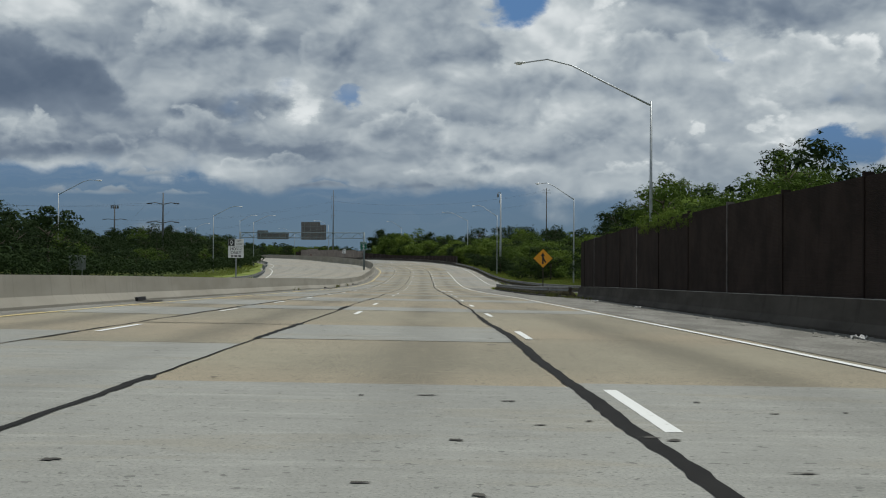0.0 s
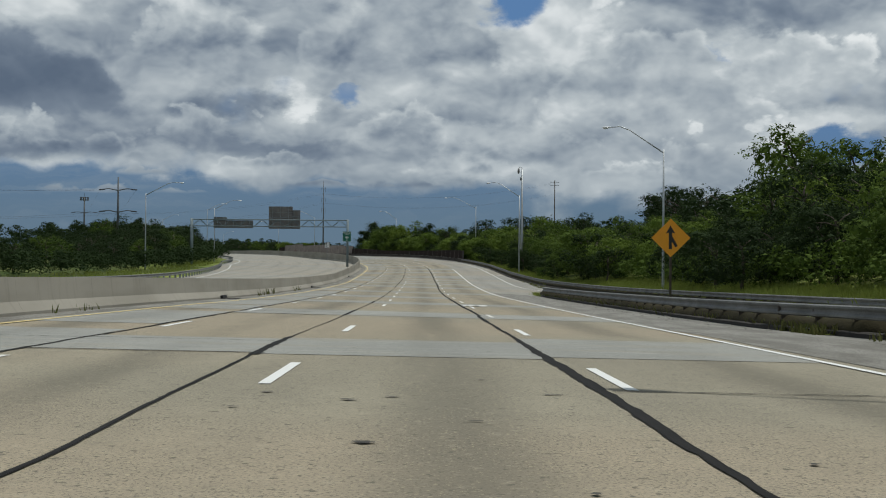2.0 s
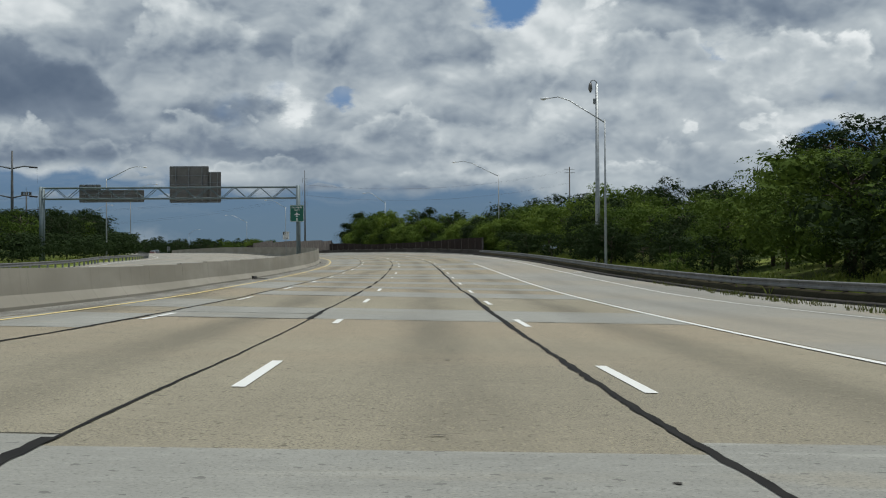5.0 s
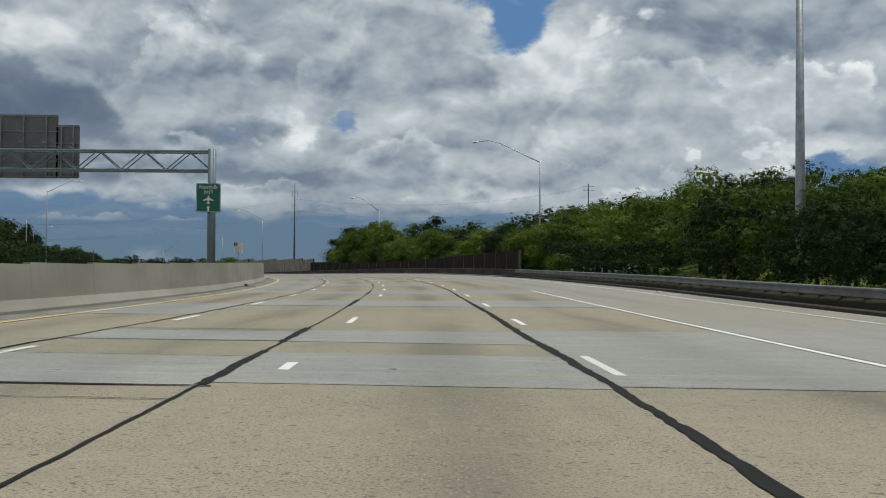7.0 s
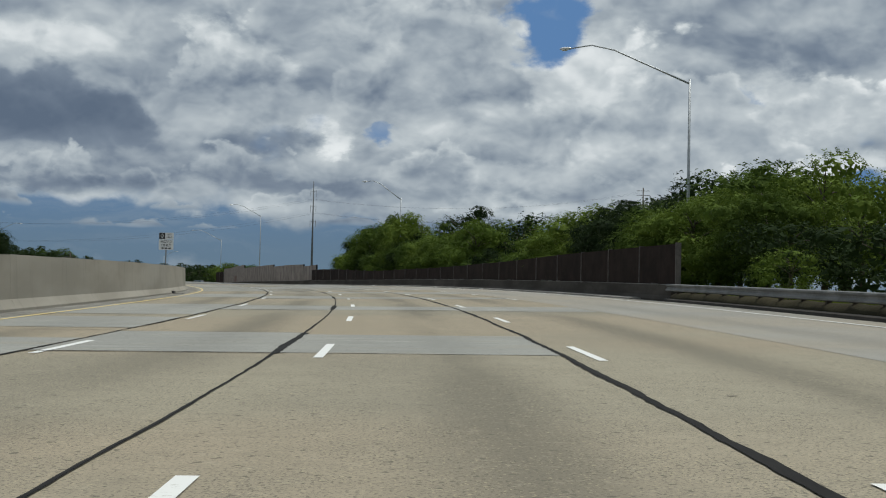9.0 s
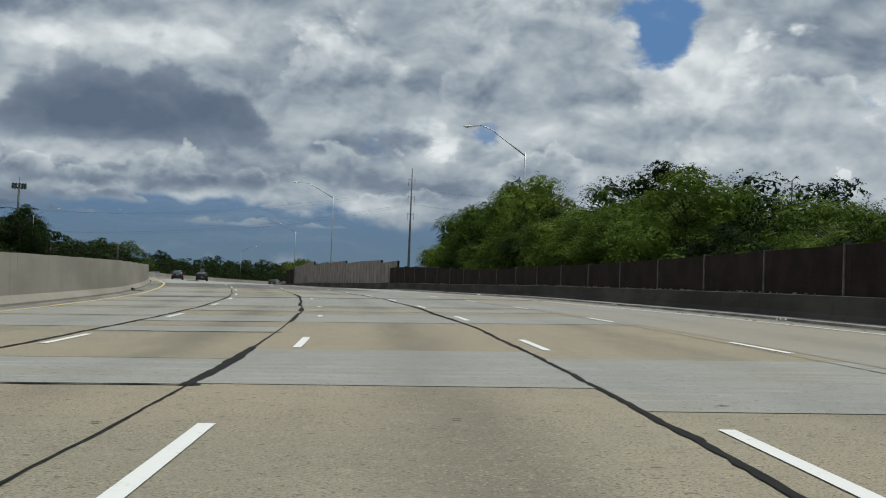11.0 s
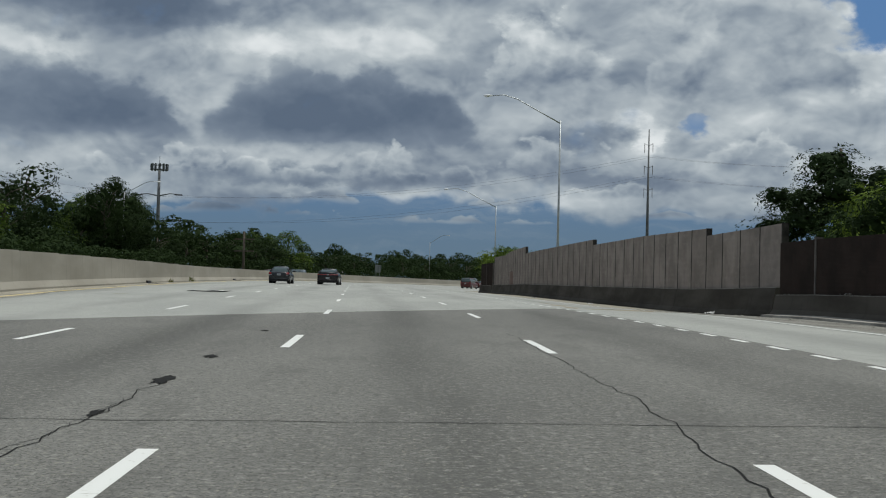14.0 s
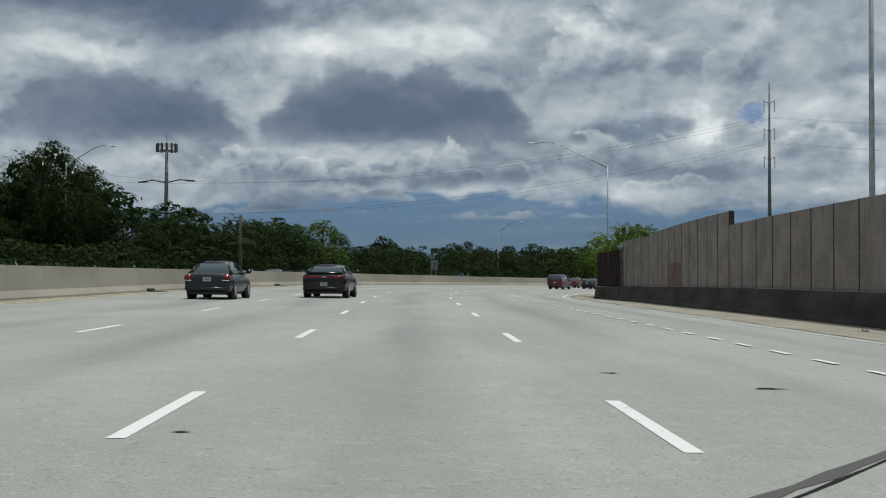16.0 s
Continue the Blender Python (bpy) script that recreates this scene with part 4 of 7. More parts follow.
wall_run("wall_3", "weathered grey plank noise wall on a sooty concrete foot", WALL_LINE,
         [(495, 3.38), (501.65, 3.42), (501.67, 3.74), (514, 3.84), (528.27, 3.78), (528.29, 4.14), (548, 4.03), (562.15, 3.92), (562.17, 4.56), (580, 4.55), (597.2, 4.36)], (491.98, 597.2), M_GREYPANEL, M_SOOTY, 1.06,
         2.42, 0.085, M_SEAM, 0.22, 0.5, 0.024)
gutter = bmesh.new()
sweep(gutter, [(on_road(q, lin(q, [(352, -11.5), (372, -11.2), (400, -11.0), (450, -11.2), (495, -12.2)]) + 0.52 + rng.uniform(-0.04, 0.04)), -left_of(q)) for q in np.arange(356, 487, 1.5)],
      [(0.0, -0.05), (0.03, 0.075), (0.50, 0.11), (0.52, -0.05)], run=356)
part("gutter_slab", gutter, M_LEDGE, road, "pale chipped gutter slab along the wall's foot")
patch = bmesh.new()
sweep(patch, [(on_road(q, lin(q, WALL_LINE) - 0.496), -left_of(q)) for q in (574.6, 577.0, 579.4)],
      [(-0.004, 1.10), (-0.004, 2.45), (0.0, 2.45), (0.0, 1.10)], run=574)
part("paint_patch", patch, M_REDPATCH, bpy.data.objects["wall_3"], "faded reddish patch of paint")
wall_run("wall_4", "dark brown noise wall at the bend", [(597.2, -13.1), (604.5, -11.5)],
         [(597, 3.75), (605, 3.55)], (597.3, 604.5), M_BROWN, M_SOOTY, 0.95, 3.6, 0.09, M_POST_LIGHT)


def guardrail(name, label, line, s0, s1, side, gap, post_mat, h=0.70):
    """A W-beam rail on posts. side: +1 when its face looks to the left of the road."""
    g = tagged(new(name), label, "guardrail", kind="structure")
    prof = [(0.00, 0.0), (0.055, 0.03), (0.055, 0.075), (0.0, 0.13), (0.0, 0.18), (0.055, 0.235), (0.055, 0.28), (0.0, 0.31),
            (-0.006, 0.31), (0.049, 0.28), (0.049, 0.235), (-0.006, 0.18), (-0.006, 0.13), (0.049, 0.075), (0.049, 0.03), (-0.006, 0.0)]
    prof = [(a * side, b + h - 0.31) for a, b in prof]
    s = s0
    while s < s1 - 0.2:
        e = min(s + 7.62, s1)
        bm = bmesh.new()
        sweep(bm, [(on_road(q, lin(q, line)), left_of(q)) for q in np.linspace(s, e, 4)], prof, run=s)
        part("rail_beam", bm, M_RAIL, g)
        s = e
    shared = bmesh.new()
    box(shared, 0, -0.16 * side, (h - 0.5) / 2, 0.12, 0.16, h + 0.44, None, 0.01)
    box(shared, 0, -0.05 * side, h - 0.17, 0.1, 0.1, 0.30)
    me = finish("rail_post", shared, post_mat)
    s = s0 + 0.4
    while s < s1:
        ob = part("rail_post", me, None, g)
        p = on_road(s, lin(s, line))
        ob.matrix_world = pose(p.x, p.y, p.z, 0, 0, facing(s, 90))
        s += gap
    return g


for a, b, line, w in ((124, 190, [(124, -9.55), (130, -8.7), (190, -8.75)], 0.42), (150, 352, [(150, -17.3), (185, -16.5), (206, -15.2), (237, -12.9), (265, -11.8), (352, -11.3)], 0.5)):
    bm = bmesh.new()
    sweep(bm, [(on_road(q, lin(q, line)), -left_of(q)) for q in np.arange(a, b + 0.1, 2.0)],
          [(0.0, -0.05), (0.03, 0.10), (0.10, 0.14), (0.22, 0.14), (0.24, -0.05)])
    part("curb", bm, M_DIRT, road, "dark dirt-covered kerb under the rail")
    bm = bmesh.new()
    sweep(bm, [(on_road(q, lin(q, line) - (0.08 if a < 130 else 0.225) + rng.uniform(-0.03, 0.03), rng.uniform(-0.03, 0.03)), -left_of(q)) for q in np.arange(a + 1, b + 0.1, 0.8)],
          [(0.0, -0.05), (0.02, 0.16), (0.10, 0.31), (w * 0.6, 0.40), (w + 0.3, 0.34), (w + 0.7, -0.05)])
    part("berm", bm, M_BERM, road, "brown soil heaped under the rail", True)
guardrail("guardrail_1", "grey steel guardrail between shoulder and ramp", [(124, -9.7), (130, -8.8), (188, -8.9)], 123.2, 188, 1, 1.9, M_WOODPOST, 0.72)
guardrail("guardrail_2", "long grey steel guardrail along the ramp", RAIL_A, 140, 352.5, 1, 1.9, M_WOODPOST, 0.74)
guardrail("guardrail_3", "grey steel guardrail beyond the far carriageway", FAR_RAIL, 60, 460, -1, 3.8, M_GALV_DULL, 0.76)


# ---- vehicles ----
M_BLACKPAINT = plain("black_car_paint", (0.006, 0.0045, 0.0065), 0.24, 0, 0.1, 1.0, 30.0, 0.0)
M_GREYPAINT = plain("dark_grey_green_car_paint", (0.012, 0.016, 0.021), 0.26, 0.0, 0.1, 1.0, 30.0, 0.0)
M_REDPAINT = plain("dark_red_car_paint", (0.075, 0.010, 0.010), 0.28, 0, 0.1, 1.0, 30.0, 0.0)
M_SILVERPAINT = plain("silver_car_paint", (0.38, 0.40, 0.42), 0.3, 0.5, 0.1, 1.0, 30.0, 0.0)
M_WHITEPAINT = plain("white_car_paint", (0.70, 0.71, 0.71), 0.3, 0, 0.05, 1.0, 30.0, 0.0)
M_TAIL = plain("red_lamp_plastic", (0.20, 0.010, 0.012), 0.2, 0, 0.1, 3.0, 30.0, 0.0)
M_RUBBER = plain("tyre_rubber", (0.018, 0.018, 0.019), 0.9)
M_ALLOY = plain("alloy_wheel", (0.45, 0.46, 0.47), 0.35, 0.8)
M_TRIM = plain("black_trim", (0.014, 0.014, 0.015), 0.6)
M_PLATE = plain("pale_number_plate", (0.45, 0.48, 0.50), 0.5)
M_CHROME = plain("chrome", (0.62, 0.64, 0.66), 0.15, 1.0, 0.05, 3.0, 30.0, 0.0)


def glass_mat():
    n = Nodes("sky_toned_car_glass", 0.05, 0.0, 0.6)
    # base colour holds the sky's reflection and light seen through the glass
    n.b.inputs["Base Color"].default_value = (0.055, 0.078, 0.085, 1)
    return n.mat


M_GLASS = glass_mat()


def loft(bm, rings):
    """Skins a list of rings of equal length and closes both ends."""
    vs = [[bm.verts.new(p) for p in r] for r in rings]
    n = len(rings[0])
    for a, b in zip(vs, vs[1:]):
        for k in range(n):
            bm.faces.new((a[k], a[(k + 1) % n], b[(k + 1) % n], b[k]))
    bm.faces.new(vs[0][::-1])
    bm.faces.new(vs[-1])
    bmesh.ops.recalc_face_normals(bm, faces=bm.faces)


def car(name, label, paint, length, width, height, belt, kind="sedan", cat="car"):
    """A car on its wheels, nose along +y, with its middle over the origin."""
    L, W, H = length, width / 2, height
    ob = tagged(new(name), label, cat, "cars in traffic")
    low, r = 0.20, 0.33 if kind != "coupe" else 0.36
    boxy = kind in ("suv", "van")
    # lower body: stations along y with half width, sill, shoulder and deck heights
    st = [(-0.5, 0.86, 0.42, belt * 0.80, belt * 0.90), (-0.485, 0.95, 0.30, belt * 0.88, belt * 0.985), (-0.44, 0.985, 0.24, belt * 0.92, belt * 1.03),
          (-0.33, 1.0, 0.22, belt * 0.92, belt * 1.02), (-0.1, 1.0, low, belt * 0.90, belt * 1.0), (0.12, 1.0, low, belt * 0.88, belt * 0.98),
          (0.26, 0.99, 0.22, belt * 0.86, belt * 0.95), (0.40, 0.96, 0.24, belt * 0.78, belt * 0.86), (0.47, 0.90, 0.28, belt * 0.66, belt * 0.74),
          (0.5, 0.78, 0.36, belt * 0.56, belt * 0.64)]
    rings = []
    for y, w, sill, sh, deck in st:
        w *= W
        half = [(0.0, sill), (w * 0.72, sill), (w * 0.93, sill + 0.06), (w, sill + (sh - sill) * 0.45), (w * 0.985, sh * 0.94), (w * 0.93, sh), (w * 0.80, deck - 0.01), (0.0, deck)]
        pts = [(x, y * L, z) for x, z in half] + [(-x, y * L, z) for x, z in half[-2:0:-1]]
        rings.append(pts)
    bm = bmesh.new()
    loft(bm, rings)
    body = part("body", bm, paint, ob, "", True)
    body.modifiers.new("soften", "BEVEL").width = 0.02
    # glasshouse and roof
    if boxy:
        gh = [(-0.47, 0.80, belt, H * 0.90), (-0.44, 0.78, belt, H * 0.985), (-0.1, 0.80, belt, H), (0.10, 0.78, belt, H * 0.98), (0.26, 0.70, belt * 0.96, belt + 0.04)]
    elif kind == "coupe":
        gh = [(-0.385, 0.72, belt, belt + 0.03), (-0.24, 0.63, belt, H * 0.955), (-0.08, 0.62, belt, H), (0.04, 0.62, belt, H * 0.97), (0.22, 0.72, belt * 0.96, belt + 0.02)]
    else:
        gh = [(-0.36, 0.76, belt, belt + 0.03), (-0.22, 0.62, belt, H * 0.955), (-0.06, 0.61, belt, H), (0.06, 0.61, belt, H * 0.975), (0.25, 0.74, belt * 0.96, belt + 0.02)]
    rings, tops = [], []
    for y, w, b, t in gh:
        w *= W
        half = [(0.0, b - 0.05), (w * 1.2, b - 0.03), (w * 1.14, b + (t - b) * 0.35), (w * 1.0, b + (t - b) * 0.93), (w * 0.8, t), (0.0, t)]
        rings.append([(x, y * L, z) for x, z in half] + [(-x, y * L, z) for x, z in half[-2:0:-1]])
        tops.append((y * L, w, b, t))
    bm = bmesh.new()
    loft(bm, rings)
    part("glasshouse", bm, M_GLASS, ob, "dark glass with the sky's blue-grey in its colour", True)
    # roof skin and pillars stand just proud of the glass
    bm = bmesh.new()
    a, b_, c = tops[1], tops[2], tops[3]
    rings = []
    for y, w, b, t in (a, b_, c):
        half = [(0.0, t - 0.03), (w * 0.94, t - 0.075), (w * 1.0, t - 0.04), (w * 0.82, t + 0.012), (0.0, t + 0.016)]
        rings.append([(x, y, z) for x, z in half] + [(-x, y, z) for x, z in half[-2:0:-1]])
    loft(bm, rings)
    part("roof", bm, paint, ob, "", True)
    for sx in (-1, 1):
        bm = bmesh.new()
        y0, w0, bb, t0 = tops[0]
        y1, w1, _, t1 = tops[1]
        tube(bm, [(sx * w0 * 1.16, y0 - 0.02, bb - 0.01), (sx * (w0 + w1) * 0.54, (y0 + y1) / 2 - 0.02, (bb + t1) / 2 + 0.03), (sx * w1 * 0.93, y1 + 0.05, t1 - 0.035)],
             [0.075, 0.045, 0.022], 8)
        part("rear_pillar", bm, paint, ob, "", True)
        bm = bmesh.new()
        y2, w2, b2, t2 = tops[3]
        y3, w3, b3, t3 = tops[4]
        tube(bm, [(sx * w2 * 0.98, y2, t2 - 0.03), (sx * w3 * 1.14, y3, b3 + 0.01)], [0.04, 0.05], 6)
        part("front_pillar", bm, paint, ob, "", True)
        # mirror
        bm = bmesh.new()
        box(bm, sx * (W + 0.11), 0.16 * L, belt + 0.08, 0.22, 0.12, 0.14, None, 0.03)
        part("mirror", bm, paint, ob, "", True)
        bm = bmesh.new()
        tube(bm, [(sx * (W - 0.06), 0.165 * L, belt + 0.02), (sx * (W + 0.06), 0.165 * L, belt + 0.06)], 0.03, 6)
        part("mirror_stalk", bm, M_TRIM, ob)
        # tail lamps
        bm = bmesh.new()
        if kind == "coupe":
            box(bm, sx * W * 0.50, -0.494 * L, belt * 0.84, W * 0.88, 0.10, 0.13, None, 0.03)
        elif boxy:
            box(bm, sx * W * 0.86, -0.487 * L, belt * 0.9, W * 0.17, 0.10, 0.42, None, 0.03)
        else:
            box(bm, sx * W * 0.79, -0.484 * L, belt * 0.84, W * 0.34, 0.16, 0.24, None, 0.05)
        lamp = part("tail_lamp", bm, M_TAIL, ob, "red tail lamp", True)
        if kind == "sedan":
            bm = bmesh.new()
            box(bm, sx * W * 0.76, -0.4915 * L, belt * 0.735, W * 0.30, 0.10, 0.06, None, 0.02)
            part("reversing_lens", bm, M_SIGNWHITE, lamp, "", True)
        bm = bmesh.new()
        tube(bm, [(sx * W * 0.62, -0.49 * L, 0.27), (sx * W * 0.62, -0.503 * L, 0.25)], 0.035, 10)
        part("tailpipe", bm, M_TRIM, ob)
        # side window trim and door handle
        bm = bmesh.new()
        box(bm, sx * (W * 0.985), -0.06 * L, belt * 0.86, 0.03, 0.18, 0.03, None, 0.01)
        part("door_handle", bm, paint, ob)
        for fy in (-0.295, 0.30):
            bm = bmesh.new()
            tube(bm, [(sx * (W - 0.27), fy * L, r), (sx * (W - 0.25), fy * L, r), (sx * (W - 0.03), fy * L, r), (sx * (W + 0.0), fy * L, r)], [r * 0.9, r, r, r * 0.9], 22)
            wh = part("wheel", bm, M_RUBBER, ob, "black tyre", True)
            bm = bmesh.new()
            tube(bm, [(sx * (W - 0.02), fy * L, r), (sx * (W + 0.012), fy * L, r)], [r * 0.66, r * 0.60], 18)
            rim = part("rim", bm, M_ALLOY, wh, "silver alloy rim", True)
            bm = bmesh.new()
            tube(bm, [(sx * (W + 0.0), fy * L, r), (sx * (W - 0.16), fy * L, r)], [r * 1.12, r * 1.12], 22)
            part("wheel_arch", bm, M_TRIM, ob, "", True)
    bm = bmesh.new()
    if kind == "coupe":
        box(bm, 0, -0.490 * L, belt * 0.835, W * 1.82, 0.09, 0.19, None, 0.03)
        part("tail_panel", bm, M_TRIM, ob, "black panel between the tail lamps", True)
        bm = bmesh.new()
        box(bm, 0, -0.502 * L, belt * 0.84, 0.34, 0.02, 0.05, None, 0.008)
        part("badge", bm, M_CHROME, ob)
        bm = bmesh.new()
        box(bm, 0, -0.475 * L, belt * 1.015, W * 1.7, 0.16, 0.035, None, 0.015)
        part("spoiler", bm, paint, ob, "", True)
    else:
        box(bm, 0, -0.496 * L, belt * 0.87, W * 0.9, 0.03, 0.035, None, 0.01)
        part("boot_strip", bm, M_CHROME, ob)
    bm = bmesh.new()
    box(bm, 0, -0.490 * L, 0.40, W * 1.88, 0.16, 0.24, None, 0.06)
    bump = part("rear_bumper", bm, paint, ob, "", True)
    bm = bmesh.new()
    box(bm, 0, -0.478 * L, 0.25, W * 1.5, 0.16, 0.12, None, 0.03)
    part("diffuser", bm, M_TRIM, bump)
    bm = bmesh.new()
    zp = 0.58 if kind == "coupe" else belt * 0.78
    box(bm, 0, -0.5045 * L, zp, 0.31, 0.02, 0.155, None, 0.008)
    pl = part("number_plate", bm, M_PLATE, ob)
    bm = bmesh.new()
    box(bm, 0, -0.5045 * L - 0.012, zp, 0.2, 0.006, 0.045)
    part("text_bar", bm, M_SIGNBACK, pl)
    for sx in (-1, 1):
        bm = bmesh.new()
        box(bm, sx * W * 0.68, 0.482 * L, belt * 0.64, W * 0.36, 0.10, 0.14, None, 0.03)
        part("headlamp", bm, M_LENS, ob, "clear headlamp", True)
    bm = bmesh.new()
    box(bm, 0, 0.494 * L, belt * 0.52, W * 0.9, 0.06, 0.16, None, 0.02)
    part("grille", bm, M_TRIM, ob)
    bm = bmesh.new()
    box(bm, 0, 0, low + 0.02, W * 1.6, L * 0.86, 0.1)
    part("underbody", bm, M_TRIM, ob)
    return ob


def park(ob, s, d, turn=0.0):
    p = on_road(s, d, 0.012)
    g = math.atan(float(np.interp(s, KNOT, GRADE)) / 100)
    ob.matrix_world = pose(p.x, p.y, p.z, 0, 0, facing(s, turn)) @ Matrix.Rotation(g if abs(turn) < 90 else -g, 4, "X")
    return ob


park(car("coupe", "black muscle coupe with a full-width dark red tail panel", M_BLACKPAINT, 5.0, 1.92, 1.42, 1.06, "coupe"), 561.0, 3.5, -2.5)
park(car("sedan", "dark grey four-door saloon with red tail lamps", M_GREYPAINT, 4.75, 1.80, 1.45, 0.97), 555.0, 7.45, -2.5)
suv = park(car("sport_utility", "dark red sport utility vehicle in the bend", M_REDPAINT, 4.7, 1.86, 1.75, 1.05, "suv"), 662.0, -0.3)
park(car("sedan", "black saloon far off in the bend", M_BLACKPAINT, 4.7, 1.8, 1.45, 0.97), 677.0, -0.2)
park(car("sedan", "red saloon far off in the bend", M_REDPAINT, 4.6, 1.78, 1.43, 0.96), 681.0, 3.5)
park(car("sport_utility", "silver sport utility vehicle far off in the bend", M_SILVERPAINT, 4.7, 1.86, 1.75, 1.05, "suv"), 702.0, 3.6)
park(car("sport_utility", "black sport utility vehicle far off in the bend", M_BLACKPAINT, 4.8, 1.9, 1.78, 1.06, "suv"), 684.0, 7.3)
park(car("sport_utility", "black sport utility vehicle coming the other way", M_BLACKPAINT, 4.8, 1.9, 1.78, 1.06, "suv"), 637.0, 21.0, 180)
park(car("sedan", "dark red saloon coming the other way", M_REDPAINT, 4.7, 1.8, 1.45, 0.97), 622.0, 20.0, 180)


# ---- street lamps, signs and the gantry ----
def street_lamp(base, top, head, label, radius=0.11):
    """A tapered pole, a curved bracket arm and a cobra head. Places are in the world."""
    ob = tagged(new("street_lamp"), label, "street lamp", "street lamps along the road")
    ob.matrix_world = Matrix.Translation(base)
    up, arm = top - base, head - base
    bm = bmesh.new()
    tube(bm, [(0, 0, -0.3), (0, 0, 0.5), up * 0.5, up], [radius, radius, radius * 0.78, radius * 0.5], 12)
    part("pole", bm, M_GALV, ob, "", True)
    bm = bmesh.new()
    tube(bm, [(0, 0, 0), (0, 0, 0.06)], [radius * 2.0, radius * 1.9], 10)
    part("base_plate", bm, M_GALV_DULL, ob)
    bm = bmesh.new()
    a = up - Vector((0, 0, 0.25))
    mid = a.lerp(arm, 0.62) + Vector((0, 0, (arm.z - a.z) * 0.28))
    pts = [a, a.lerp(mid, 0.5), mid, mid.lerp(arm, 0.5) + Vector((0, 0, (arm.z - a.z) * 0.10)), arm]
    tube(bm, pts, [0.055, 0.05, 0.045, 0.04, 0.035], 8)
    part("arm", bm, M_GALV, ob, "", True)
    out = Vector((arm.x - a.x, arm.y - a.y, 0)).normalized()
    turn = math.atan2(out.y, out.x)
    m = Matrix.Translation(arm) @ Matrix.Rotation(turn, 4, "Z")
    bm = bmesh.new()
    made = bmesh.ops.create_uvsphere(bm, u_segments=14, v_segments=8, radius=0.5)["verts"]
    bmesh.ops.scale(bm, vec=(0.78, 0.36, 0.22), verts=made)
    for v in bm.verts:
        if v.co.z < 0:
            v.co.z *= 0.4
    bmesh.ops.translate(bm, vec=(0.22, 0, 0), verts=bm.verts)
    bmesh.ops.transform(bm, matrix=m, verts=bm.verts)
    hd = part("lamp_head", bm, M_LENS, ob, "pale grey cobra head", True)
    bm = bmesh.new()
    made = bmesh.ops.create_uvsphere(bm, u_segments=12, v_segments=6, radius=0.5)["verts"]
    bmesh.ops.scale(bm, vec=(0.40, 0.26, 0.16), verts=made)
    bmesh.ops.translate(bm, vec=(0.30, 0, -0.04), verts=bm.verts)
    bmesh.ops.transform(bm, matrix=m, verts=bm.verts)
    part("lens", bm, M_LENS, hd, "", True)
    return ob


LAMPS = [(14.19, 109.04, 10.0, 7.23, 111.49, 12.5), (20.42, 193.68, 9.17, 16.16, 193.92, 10.9), (16.17, 280.3, 10.35, 11.83, 281.91, 12.2),
         (13.74, 368.0, 12.49, 7.41, 370.74, 14.6), (-5.47, 455.8, 13.02, -9.85, 456.1, 15.0), (-36.62, 542.7, 16.25, -42.09, 541.58, 18.1),
         (-58.06, 616.39, 14.65, -65.12, 615.99, 16.9)]
for x, y, z, hx, hy, hz in LAMPS:
    k = int(np.argmin((AX - x) ** 2 + (AY - y) ** 2))
    dd = -((x - AX[k]) * math.cos(HD[k]) + (y - AY[k]) * math.sin(HD[k]))
    base = on_ground(float(S_GRID[k]), float(dd))
    street_lamp(Vector((x, y, base.z)), Vector((x, y, z)), Vector((hx, hy, hz)), "tall galvanised street lamp with a curved arm")
for s, d, h in ((199.4, 47.0, 10.8), (278.3, 40.5, 11.2), (360.0, 39.6, 11.2), (449.6, 34.3 + 4, 13.0), (540, 40, 11.5), (624, 43.3, 12.0),
                (727, 43, 10.0)):
    base = on_ground(s, d)
    street_lamp(base, base + Vector((0, 0, h)), base + Vector((0, 0, h + 1.6)) - left_of(s) * (5.0 if d > 0 else -5.0),
                "tall galvanised street lamp beyond the far carriageway")


def camera_pole():
    """A thick steel mast with a hooked top and a hanging traffic sensor."""
    base = on_ground(295.5, -16.3)
    ob = tagged(new("sensor_mast"), "thick grey steel mast with a hooked sensor on top", "mast")
    ob.matrix_world = Matrix.Translation(base)
    h = 15.4 - base.z
    bm = bmesh.new()
    tube(bm, [(0, 0, -0.3), (0, 0, h * 0.3), (0, 0, h)], [0.24, 0.21, 0.12], 14)
    part("pole", bm, M_GALV, ob, "", True)
    bm = bmesh.new()
    tube(bm, [(0, 0, h - 0.1), (-0.05, 0, h + 0.22), (-0.25, 0, h + 0.34), (-0.5, 0, h + 0.28), (-0.58, 0, h + 0.05)], 0.05, 8)
    part("bracket", bm, M_GALV_DULL, ob, "", True)
    bm = bmesh.new()
    tube(bm, [(-0.58, 0, h + 0.08), (-0.58, 0, h - 0.1), (-0.58, 0, h - 0.5), (-0.58, 0, h - 0.8)], [0.10, 0.16, 0.19, 0.05], 12)
    part("sensor", bm, M_SIGNBACK, ob, "dark sensor housing", True)
    bm = bmesh.new()
    box(bm, -0.2, 0, h - 1.6, 0.25, 0.2, 0.5, None, 0.02)
    part("junction_box", bm, M_GALV_DULL, ob)


camera_pole()


